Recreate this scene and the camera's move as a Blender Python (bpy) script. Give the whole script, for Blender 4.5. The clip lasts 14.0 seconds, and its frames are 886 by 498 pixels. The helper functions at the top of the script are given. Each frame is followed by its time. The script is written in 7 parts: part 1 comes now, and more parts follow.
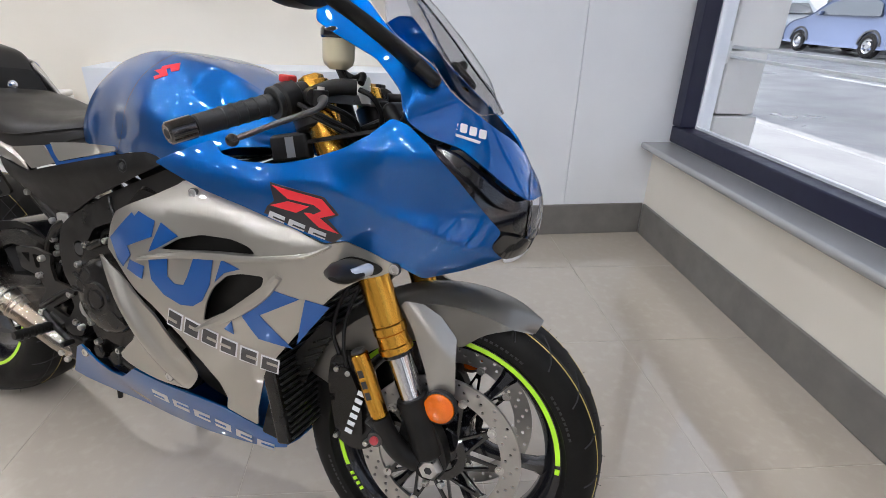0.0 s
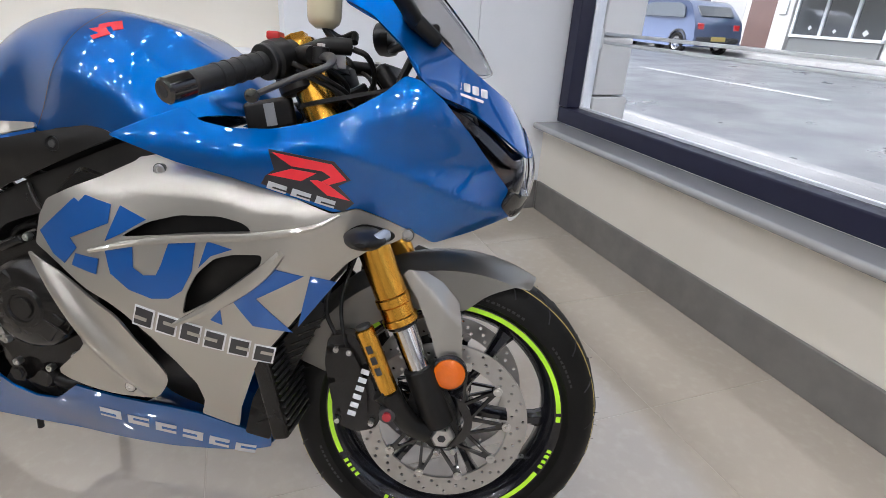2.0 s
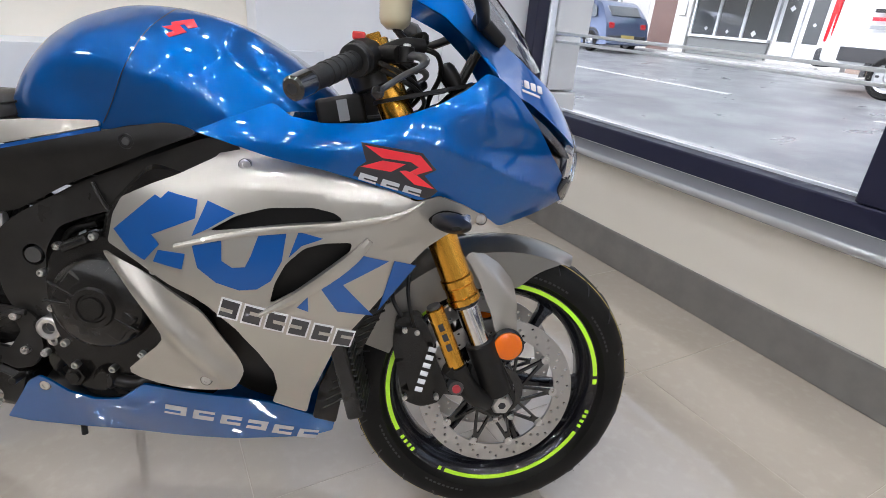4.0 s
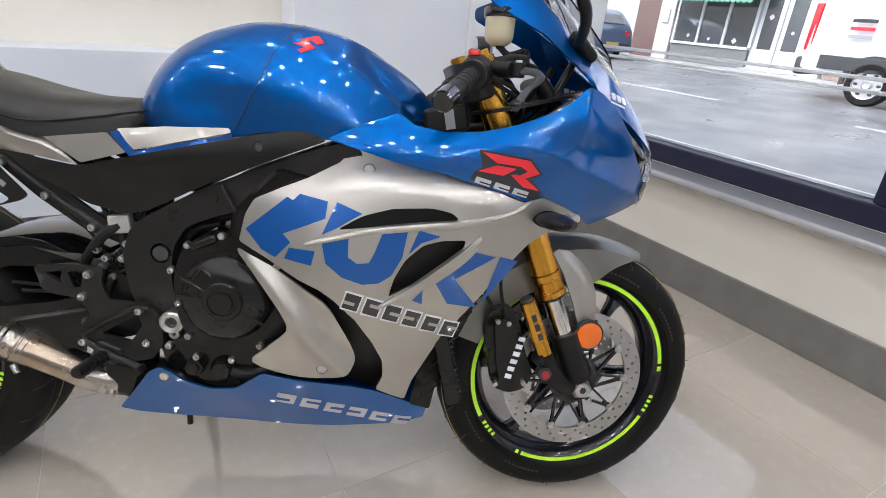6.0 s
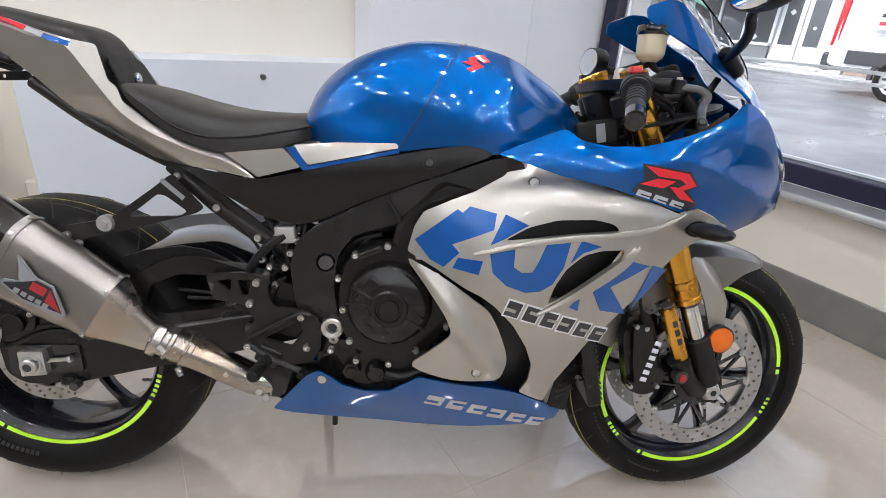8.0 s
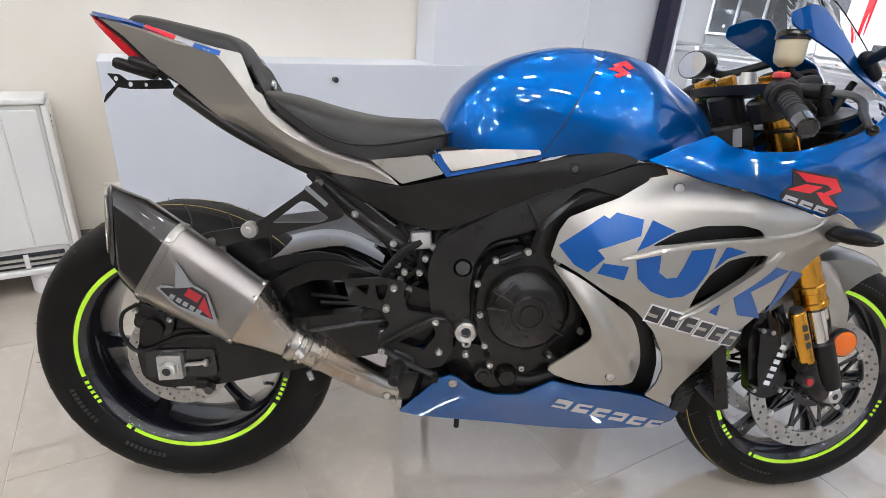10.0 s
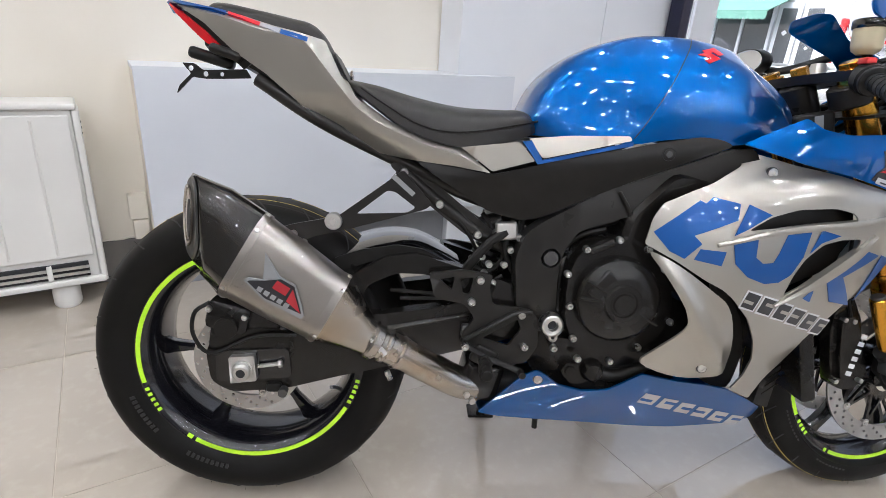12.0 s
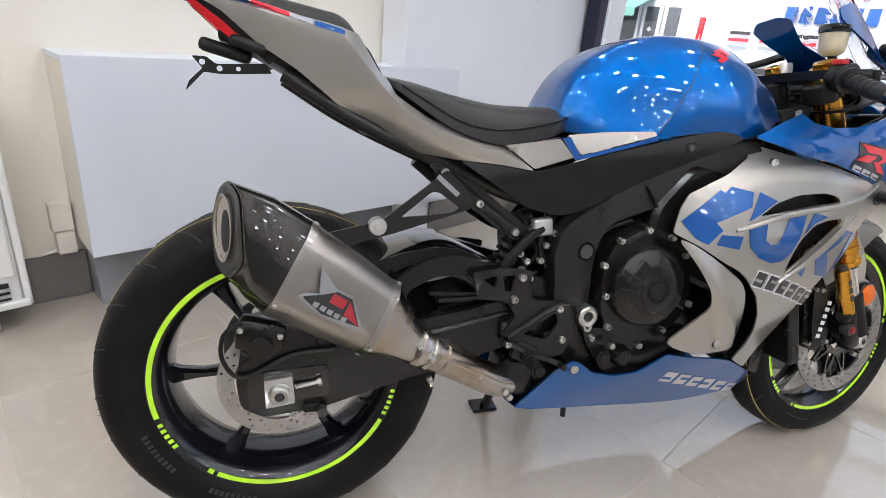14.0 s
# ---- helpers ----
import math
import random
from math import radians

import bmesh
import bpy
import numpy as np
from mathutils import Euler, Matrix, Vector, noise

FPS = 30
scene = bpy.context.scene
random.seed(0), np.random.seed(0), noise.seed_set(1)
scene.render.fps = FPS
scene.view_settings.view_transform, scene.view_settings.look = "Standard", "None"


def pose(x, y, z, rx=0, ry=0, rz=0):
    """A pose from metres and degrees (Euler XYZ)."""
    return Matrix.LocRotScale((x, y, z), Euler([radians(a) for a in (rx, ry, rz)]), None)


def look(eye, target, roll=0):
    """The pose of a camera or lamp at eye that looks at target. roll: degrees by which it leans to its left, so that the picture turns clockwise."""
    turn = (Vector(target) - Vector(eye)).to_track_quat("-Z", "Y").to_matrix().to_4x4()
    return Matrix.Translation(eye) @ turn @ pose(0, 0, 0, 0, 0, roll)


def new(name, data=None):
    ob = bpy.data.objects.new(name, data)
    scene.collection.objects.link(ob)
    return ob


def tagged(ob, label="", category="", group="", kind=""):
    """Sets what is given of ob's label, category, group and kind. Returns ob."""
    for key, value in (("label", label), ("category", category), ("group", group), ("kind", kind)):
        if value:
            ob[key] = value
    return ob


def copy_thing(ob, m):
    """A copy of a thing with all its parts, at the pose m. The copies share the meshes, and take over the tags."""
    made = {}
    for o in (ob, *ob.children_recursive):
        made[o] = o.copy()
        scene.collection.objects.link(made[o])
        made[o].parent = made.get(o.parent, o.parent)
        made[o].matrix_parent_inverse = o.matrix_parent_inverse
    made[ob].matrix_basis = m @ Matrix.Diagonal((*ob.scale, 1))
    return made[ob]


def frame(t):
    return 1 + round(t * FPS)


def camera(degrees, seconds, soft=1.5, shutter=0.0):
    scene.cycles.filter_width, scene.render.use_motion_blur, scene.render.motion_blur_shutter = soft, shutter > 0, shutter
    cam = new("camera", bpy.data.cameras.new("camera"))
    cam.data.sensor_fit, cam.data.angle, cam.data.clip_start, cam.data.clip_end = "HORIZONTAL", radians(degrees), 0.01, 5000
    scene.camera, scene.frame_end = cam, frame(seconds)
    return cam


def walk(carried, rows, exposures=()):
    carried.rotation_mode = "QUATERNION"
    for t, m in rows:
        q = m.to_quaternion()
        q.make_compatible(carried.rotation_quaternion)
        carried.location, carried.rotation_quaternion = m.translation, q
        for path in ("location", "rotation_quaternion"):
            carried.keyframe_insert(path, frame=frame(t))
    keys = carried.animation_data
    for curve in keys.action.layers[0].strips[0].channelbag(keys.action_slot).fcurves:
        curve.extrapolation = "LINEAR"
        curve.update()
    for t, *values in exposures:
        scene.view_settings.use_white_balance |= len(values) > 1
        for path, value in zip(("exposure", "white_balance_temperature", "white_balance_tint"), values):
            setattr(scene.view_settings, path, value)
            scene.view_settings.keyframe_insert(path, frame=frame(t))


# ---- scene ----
cam = camera(79.5, 14.0, 0.85)
PATH = [
    (0, (1.224, -1.348, 1.091), (1.398, 0.462, 0.259), 1.7),
    (0.5, (1.164, -1.344, 1.072), (1.518, 0.438, 0.237), 2.3),
    (1, (1.119, -1.348, 1.058), (1.611, 0.403, 0.228), 2.9),
    (1.5, (1.073, -1.334, 1.042), (1.657, 0.392, 0.217), 3.1),
    (2, (0.994, -1.314, 1.03), (1.656, 0.382, 0.202), 3.5),
    (2.5, (0.924, -1.313, 1.031), (1.66, 0.35, 0.201), 3.9),
    (4.8, (0.645, -1.267, 1.025), (1.607, 0.286, 0.21), 5.0),
    (5, (0.624, -1.262, 1.027), (1.588, 0.29, 0.215), 5.1),
    (5.5, (0.572, -1.258, 1.033), (1.54, 0.295, 0.225), 5.0),
    (6, (0.504, -1.254, 1.034), (1.482, 0.293, 0.229), 5.1),
    (6.5, (0.439, -1.242, 1.046), (1.42, 0.3, 0.234), 5.2),
    (7, (0.382, -1.212, 1.041), (1.366, 0.335, 0.241), 5.1),
    (7.5, (0.311, -1.175, 1.047), (1.279, 0.375, 0.234), 4.9),
    (8, (0.245, -1.139, 1.051), (1.195, 0.419, 0.233), 4.6),
    (8.5, (0.2, -1.113, 1.053), (1.128, 0.455, 0.229), 4.3),
    (8.7, (0.173, -1.098, 1.059), (1.095, 0.468, 0.224), 4.2),
    (10.8, (-0.054, -0.974, 1.025), (0.887, 0.594, 0.216), 4.0),
    (11, (-0.073, -0.964, 1.009), (0.881, 0.608, 0.222), 4.0),
    (11.5, (-0.115, -0.942, 0.982), (0.865, 0.63, 0.228), 4.0),
    (12, (-0.15, -0.915, 0.967), (0.852, 0.649, 0.227), 4.1),
    (12.5, (-0.199, -0.89, 0.964), (0.856, 0.637, 0.218), 4.6),
    (13, (-0.239, -0.846, 0.968), (0.893, 0.621, 0.215), 4.8),
    (13.5, (-0.308, -0.776, 0.966), (0.942, 0.595, 0.22), 5.1),
    (14, (-0.359, -0.725, 0.956), (0.955, 0.587, 0.214), 5.4),
]
walk(cam, [(t, look(eye, target, roll)) for t, eye, target, roll in PATH], [(0.0, 1.17, 5850, 11), (5.0, 1.22, 5850, 11), (14.0, 1.28, 5850, 11)])

# ---------------------------------------------------------------- world and light
world = bpy.data.worlds.new("overcast_sky")
scene.world = world
world.use_nodes = True
wn = world.node_tree
sky = wn.nodes.new("ShaderNodeTexSky")
sky.sky_type, sky.sun_disc = "NISHITA", False
sky.sun_elevation, sky.sun_rotation = radians(48), radians(-75)
sky.air_density, sky.dust_density, sky.ozone_density = 1.0, 6.0, 1.0
desat = wn.nodes.new("ShaderNodeHueSaturation")
desat.inputs["Saturation"].default_value = 0.35
wn.links.new(sky.outputs[0], desat.inputs["Color"])
wn.links.new(desat.outputs[0], wn.nodes["Background"].inputs["Color"])
wn.nodes["Background"].inputs["Strength"].default_value = 0.15

sun = new("sun", bpy.data.lights.new("sun", "SUN"))
sun.data.energy, sun.data.angle, sun.data.color = 0.85, radians(25), (1.0, 0.98, 0.95)
SUN_DIR = (math.cos(radians(48)) * math.sin(radians(-75)), math.cos(radians(48)) * math.cos(radians(-75)), math.sin(radians(48)))
sun.matrix_world = look((0, 0, 0), tuple(-c for c in SUN_DIR))


# ---------------------------------------------------------------- materials
def material(name, color, rough=0.5, metal=0.0, coat=0.0, coat_rough=0.05, spec=0.5):
    m = bpy.data.materials.new(name)
    m.use_nodes = True
    b = m.node_tree.nodes["Principled BSDF"]
    b.inputs["Base Color"].default_value = (*color, 1)
    b.inputs["Roughness"].default_value = rough
    b.inputs["Metallic"].default_value = metal
    b.inputs["Coat Weight"].default_value = coat
    b.inputs["Coat Roughness"].default_value = coat_rough
    b.inputs["Specular IOR Level"].default_value = spec
    return m


def coords(m, scale=1.0, kind="Object"):
    n, l = m.node_tree.nodes, m.node_tree.links
    tc, mp = n.new("ShaderNodeTexCoord"), n.new("ShaderNodeMapping")
    mp.inputs["Scale"].default_value = scale if hasattr(scale, "__len__") else (scale,) * 3
    l.new(tc.outputs[kind], mp.inputs["Vector"])
    return mp.outputs[0]


def mottle(m, color2, scale=8.0, low=0.35, high=0.65, detail=4.0, stretch=None):
    """Mixes a second colour in by noise."""
    n, l = m.node_tree.nodes, m.node_tree.links
    b = n["Principled BSDF"]
    tex = n.new("ShaderNodeTexNoise")
    tex.inputs["Scale"].default_value, tex.inputs["Detail"].default_value = scale, detail
    l.new(coords(m, stretch or 1.0), tex.inputs["Vector"])
    ramp = n.new("ShaderNodeMapRange")
    ramp.inputs["From Min"].default_value, ramp.inputs["From Max"].default_value = low, high
    l.new(tex.outputs["Fac"], ramp.inputs["Value"])
    mix = n.new("ShaderNodeMix")
    mix.data_type = "RGBA"
    before = b.inputs["Base Color"].links[0].from_socket if b.inputs["Base Color"].links else None
    if before:
        l.new(before, mix.inputs[6])
    else:
        mix.inputs[6].default_value = b.inputs["Base Color"].default_value
    mix.inputs[7].default_value = (*color2, 1)
    l.new(ramp.outputs[0], mix.inputs[0])
    l.new(mix.outputs[2], b.inputs["Base Color"])
    return m


def rough_noise(m, low, high, scale=15.0, stretch=None):
    n, l = m.node_tree.nodes, m.node_tree.links
    tex = n.new("ShaderNodeTexNoise")
    tex.inputs["Scale"].default_value, tex.inputs["Detail"].default_value = scale, 5.0
    l.new(coords(m, stretch or 1.0), tex.inputs["Vector"])
    ramp = n.new("ShaderNodeMapRange")
    ramp.inputs["From Min"].default_value, ramp.inputs["From Max"].default_value = 0.3, 0.7
    ramp.inputs["To Min"].default_value, ramp.inputs["To Max"].default_value = low, high
    l.new(tex.outputs["Fac"], ramp.inputs["Value"])
    l.new(ramp.outputs[0], n["Principled BSDF"].inputs["Roughness"])
    return m


def bumped(m, scale=300.0, strength=0.1, distance=0.001, kind="noise", stretch=None):
    n, l = m.node_tree.nodes, m.node_tree.links
    tex = n.new("ShaderNodeTexNoise" if kind == "noise" else "ShaderNodeTexVoronoi")
    tex.inputs["Scale"].default_value = scale
    l.new(coords(m, stretch or 1.0), tex.inputs["Vector"])
    bump = n.new("ShaderNodeBump")
    bump.inputs["Strength"].default_value, bump.inputs["Distance"].default_value = strength, distance
    l.new(tex.outputs[0], bump.inputs["Height"])
    l.new(bump.outputs[0], n["Principled BSDF"].inputs["Normal"])
    return m


def flake(m, scale=1800.0, amount=0.12):
    """Fine metallic flakes: random small tilts of the normal and of the brightness."""
    n, l = m.node_tree.nodes, m.node_tree.links
    b = n["Principled BSDF"]
    tex = n.new("ShaderNodeTexVoronoi")
    tex.inputs["Scale"].default_value = scale
    l.new(coords(m), tex.inputs["Vector"])
    bump = n.new("ShaderNodeBump")
    bump.inputs["Strength"].default_value, bump.inputs["Distance"].default_value = amount, 0.0004
    l.new(tex.outputs["Distance"], bump.inputs["Height"])
    l.new(bump.outputs[0], b.inputs["Normal"])
    return m


def glass(name, color=(1, 1, 1), rough=0.0, ior=1.45):
    m = material(name, color, rough)
    b = m.node_tree.nodes["Principled BSDF"]
    b.inputs["Transmission Weight"].default_value, b.inputs["IOR"].default_value = 1.0, ior
    return m


def glow(name, color, strength):
    m = material(name, color, 0.5)
    b = m.node_tree.nodes["Principled BSDF"]
    b.inputs["Emission Color"].default_value, b.inputs["Emission Strength"].default_value = (*color, 1), strength
    return m


M = {}
M["wall_white"] = bumped(mottle(material("white_wall_paint", (0.82, 0.84, 0.87), 0.55), (0.79, 0.81, 0.845), 2.5), 120, 0.05)
M["wall_cream"] = bumped(mottle(material("cream_wall_paint", (0.82, 0.775, 0.685), 0.6), (0.79, 0.74, 0.645), 2.0), 140, 0.06)
M["board"] = mottle(material("painted_board", (0.72, 0.75, 0.80), 0.4), (0.69, 0.72, 0.775), 3.0)
M["skirting"] = rough_noise(mottle(material("grey_skirting", (0.20, 0.19, 0.175), 0.4), (0.17, 0.16, 0.15), 12), 0.3, 0.5)
M["wall_dark"] = bumped(mottle(material("dark_wall_paint", (0.17, 0.165, 0.16), 0.7), (0.14, 0.135, 0.13), 1.2), 90, 0.05)
M["plinth"] = rough_noise(mottle(material("grey_plinth", (0.29, 0.30, 0.32), 0.4), (0.26, 0.27, 0.29), 12), 0.3, 0.5)
# dim, lamp-warmed tone put into the colour, for what the bike's paint reflects
M["ceiling"] = bumped(mottle(material("ceiling_dim_warm", (0.34, 0.295, 0.225), 0.8), (0.31, 0.27, 0.205), 2), 90, 0.05)
M["wall_far"] = bumped(mottle(material("far_wall_paint", (0.56, 0.56, 0.57), 0.7), (0.50, 0.50, 0.51), 1.2), 90, 0.05)
M["tile"] = rough_noise(mottle(mottle(material("porcelain_tile", (0.50, 0.445, 0.375), 0.04, 0.0, 1.0, 0.01, 0.8), (0.475, 0.42, 0.35), 2.0), (0.52, 0.465, 0.395), 28, 0.5, 0.75), 0.010, 0.028, 6)
M["tile"].node_tree.nodes["Principled BSDF"].inputs["Coat IOR"].default_value = 1.6
M["grout"] = bumped(material("grout", (0.50, 0.44, 0.36), 0.5), 200, 0.05)
M["frame_navy"] = rough_noise(material("navy_window_frame", (0.010, 0.011, 0.036), 0.35), 0.3, 0.45, 20)
M["sill"] = rough_noise(mottle(material("grey_sill", (0.46, 0.46, 0.47), 0.25, 0.4), (0.44, 0.44, 0.45), 3), 0.22, 0.27, 3)
M["pane"] = glass("window_glass", (0.98, 0.99, 1.0), 0.0, 1.2)
M["white_trim"] = material("white_trim", (0.75, 0.76, 0.78), 0.35)
M["heater"] = rough_noise(mottle(material("heater_enamel", (0.78, 0.77, 0.74), 0.35), (0.74, 0.73, 0.70), 4), 0.3, 0.42)
M["dark_slot"] = material("dark_slot", (0.02, 0.02, 0.022), 0.7)
M["lamp"] = glow("lamp_lens", (1.0, 0.965, 0.93), 132.0)

# bike paints and surfaces
M["blue"] = flake(material("pearl_blue_paint", (0.0, 0.102, 0.39), 0.36, 0.87, 1.0, 0.0, 0.15), 1600, 0.03)
M["blue"].node_tree.nodes["Principled BSDF"].inputs["Coat IOR"].default_value = 1.65
M["silver"] = flake(material("silver_paint", (0.44, 0.42, 0.375), 0.37, 0.86, 1.0, 0.0), 1500, 0.03)
M["decal_blue"] = material("blue_decal", (0.0, 0.08, 0.33), 0.35, 0.35, 1.0, 0.01)
M["decal_white"] = material("white_decal", (0.72, 0.73, 0.75), 0.35, 0.0, 0.8)
M["decal_pale"] = material("pale_grey_decal", (0.50, 0.52, 0.55), 0.35, 0.2, 0.8)
M["decal_black"] = material("black_decal", (0.012, 0.012, 0.016), 0.35, 0.0, 0.8)
M["decal_red"] = material("red_decal", (0.75, 0.015, 0.03), 0.35, 0.0, 0.8)
M["decal_grey"] = material("grey_decal", (0.30, 0.31, 0.32), 0.35, 0.3, 0.5)
M["matt_black"] = rough_noise(bumped(mottle(material("matt_black_plastic", (0.0070, 0.0065, 0.0058), 0.42), (0.0100, 0.0093, 0.0085), 30), 900, 0.05), 0.34, 0.46, 25)
M["matt_black"].node_tree.nodes["Principled BSDF"].inputs["Specular IOR Level"].default_value = 0.28
M["frame_black"] = rough_noise(bumped(mottle(material("black_frame_paint", (0.0170, 0.0157, 0.0142), 0.36, 0.2), (0.0230, 0.0213, 0.0193), 14), 700, 0.03), 0.27, 0.38, 18)
M["frame_black"].node_tree.nodes["Principled BSDF"].inputs["Specular IOR Level"].default_value = 0.35
M["engine_black"] = rough_noise(bumped(mottle(material("engine_black_paint", (0.0085, 0.0077, 0.0069), 0.25, 0.2), (0.0125, 0.0113, 0.0100), 20), 400, 0.03), 0.17, 0.29, 14)
M["engine_black"].node_tree.nodes["Principled BSDF"].inputs["Specular IOR Level"].default_value = 0.5
M["gloss_black"] = material("gloss_black", (0.005, 0.005, 0.006), 0.12, 0.0, 0.8, 0.0)
M["rim_black"] = rough_noise(material("rim_black_paint", (0.007, 0.007, 0.010), 0.2, 0.2, 0.7), 0.16, 0.28, 10)
M["rubber"] = rough_noise(bumped(mottle(material("tyre_rubber", (0.0055, 0.0050, 0.0046), 0.55), (0.0085, 0.0078, 0.0070), 9), 260, 0.1), 0.45, 0.62, 12)
M["rubber"].node_tree.nodes["Principled BSDF"].inputs["Specular IOR Level"].default_value = 0.16
M["seat_vinyl"] = rough_noise(bumped(mottle(material("seat_vinyl", (0.0110, 0.0093, 0.0078), 0.42), (0.0150, 0.0130, 0.0110), 8), 1300, 0.15, 0.0006, "v"), 0.34, 0.46, 12)
M["seat_vinyl"].node_tree.nodes["Principled BSDF"].inputs["Specular IOR Level"].default_value = 0.45
M["grip_rubber"] = bumped(material("grip_rubber", (0.010, 0.010, 0.010), 0.5), 500, 0.3, 0.001, "v")
M["gold"] = rough_noise(material("gold_anodised", (0.74, 0.38, 0.05), 0.24, 1.0), 0.2, 0.27, 12)
M["chrome"] = material("chrome", (0.75, 0.75, 0.76), 0.08, 1.0)
M["steel"] = rough_noise(mottle(material("machined_steel", (0.70, 0.69, 0.67), 0.3, 1.0), (0.58, 0.57, 0.55), 25), 0.22, 0.42, 40)
M["disc_steel"] = rough_noise(material("brake_disc_steel", (0.50, 0.49, 0.475), 0.35, 1.0), 0.28, 0.42, 60)
M["dark_steel"] = rough_noise(material("dark_steel", (0.10, 0.10, 0.10), 0.4, 0.8), 0.3, 0.5, 30)
M["alloy"] = rough_noise(material("bare_alloy", (0.60, 0.59, 0.57), 0.4, 0.9), 0.32, 0.5, 40)
M["titanium"] = rough_noise(mottle(material("brushed_titanium", (0.40, 0.375, 0.345), 0.32, 1.0), (0.33, 0.305, 0.28), 6), 0.26, 0.40, 60, (3, 40, 40))
M["pipe_steel"] = rough_noise(mottle(mottle(material("heated_pipe_steel", (0.46, 0.43, 0.39), 0.25, 1.0), (0.40, 0.30, 0.20), 5, 0.45, 0.7), (0.55, 0.53, 0.5), 14, 0.55, 0.7), 0.16, 0.3, 20)
M["neon"] = material("neon_yellow_tape", (0.55, 0.95, 0.02), 0.4, 0.0, 0.4)
M["amber_back"] = bumped(material("amber_reflector", (0.72, 0.14, 0.0), 0.15, 0.0, 0.3, 0.0), 250, 0.3, 0.001, "v")
M["red_lens"] = material("red_lens", (0.55, 0.01, 0.015), 0.12, 0.0, 1.0)
M["clear_plastic"] = glass("clear_lens", (0.95, 0.96, 1.0), 0.02, 1.3)
M["smoke"] = glass("tinted_screen", (0.75, 0.74, 0.74), 0.0, 1.15)
M["badge_red"] = material("faded_red_print", (0.38, 0.02, 0.03), 0.4, 0.1, 0.4)
M["lens_white"] = bumped(material("indicator_lens", (0.62, 0.66, 0.72), 0.12, 0.2, 1.0, 0.0), 400, 0.3, 0.001, "v")
M["fluid"] = material("brake_fluid_pot", (0.62, 0.56, 0.38), 0.3, 0.0, 0.6)
M["red_plastic"] = material("red_plastic", (0.6, 0.03, 0.03), 0.35, 0.0, 0.3)
M["mirror_glass"] = material("mirror_glass", (0.7, 0.72, 0.75), 0.02, 1.0)
M["yellow_paint"] = material("tyre_stripe_paint", (0.55, 0.42, 0.12), 0.6)
M["tyre_mark"] = material("tyre_side_mark", (0.022, 0.021, 0.02), 0.5)


def carbon(name):
    """A twill weave: two sets of threads crossing."""
    m = material(name, (0.02, 0.02, 0.02), 0.25, 0.3, 1.0, 0.03)
    n, l = m.node_tree.nodes, m.node_tree.links
    vec = coords(m, (420, 900, 420))
    a, b = n.new("ShaderNodeTexChecker"), n["Principled BSDF"]
    a.inputs["Scale"].default_value = 1.0
    a.inputs[1].default_value, a.inputs[2].default_value = (0.004, 0.0036, 0.003, 1), (0.022, 0.019, 0.016, 1)
    l.new(vec, a.inputs["Vector"])
    l.new(a.outputs["Color"], b.inputs["Base Color"])
    return m


M["carbon"] = carbon("carbon_weave")

# street
M["asphalt"] = rough_noise(bumped(mottle(mottle(material("damp_asphalt", (0.13, 0.132, 0.137), 0.5), (0.17, 0.172, 0.177), 1.2), (0.10, 0.102, 0.106), 0.35, 0.5, 0.7), 60, 0.4, 0.004), 0.25, 0.55, 1.5)
M["paving"] = bumped(mottle(material("paving", (0.34, 0.33, 0.32), 0.7), (0.28, 0.275, 0.265), 2.0), 40, 0.3, 0.003)
M["kerb"] = bumped(mottle(material("kerb_stone", (0.36, 0.35, 0.34), 0.75), (0.28, 0.27, 0.26), 5), 60, 0.3)
M["line_paint"] = mottle(material("road_paint", (0.5, 0.5, 0.48), 0.6), (0.3, 0.3, 0.3), 8)
M["render_white"] = bumped(mottle(material("white_render", (0.62, 0.61, 0.59), 0.75), (0.54, 0.53, 0.515), 1.5), 40, 0.15)
M["render_grey"] = bumped(mottle(material("grey_render", (0.45, 0.44, 0.42), 0.8), (0.38, 0.37, 0.355), 1.5), 40, 0.15)
M["brick_brown"] = bumped(mottle(material("brown_brick", (0.23, 0.17, 0.14), 0.8), (0.29, 0.22, 0.18), 9), 30, 0.3)
M["shop_glass"] = material("dark_shop_glass", (0.09, 0.095, 0.10), 0.04, 0.0, 0.5)
M["stallriser"] = material("grey_stallriser", (0.16, 0.165, 0.165), 0.6)
M["awning_green"] = mottle(material("green_awning", (0.16, 0.33, 0.26), 0.8), (0.13, 0.28, 0.22), 6)
M["van_white"] = material("van_white_paint", (0.70, 0.71, 0.73), 0.25, 0.0, 0.8)
M["car_blue"] = flake(material("car_blue_paint", (0.085, 0.115, 0.21), 0.3, 0.4, 1.0), 400)
M["car_silver"] = flake(material("car_silver_paint", (0.30, 0.34, 0.38), 0.3, 0.5, 1.0), 400)
M["car_glass"] = material("car_glass", (0.05, 0.06, 0.07), 0.05, 0.0, 0.7)
M["car_trim"] = material("car_black_trim", (0.03, 0.03, 0.033), 0.55)
M["wheel_alloy"] = material("wheel_cover", (0.45, 0.45, 0.46), 0.35, 0.7)
M["galvanised"] = rough_noise(material("galvanised_rail", (0.62, 0.63, 0.63), 0.45, 0.3), 0.35, 0.55)
M["door_brown"] = mottle(material("brown_door_paint", (0.16, 0.10, 0.085), 0.5), (0.13, 0.08, 0.07), 4)


# ---------------------------------------------------------------- mesh helpers
from mathutils.geometry import delaunay_2d_cdt


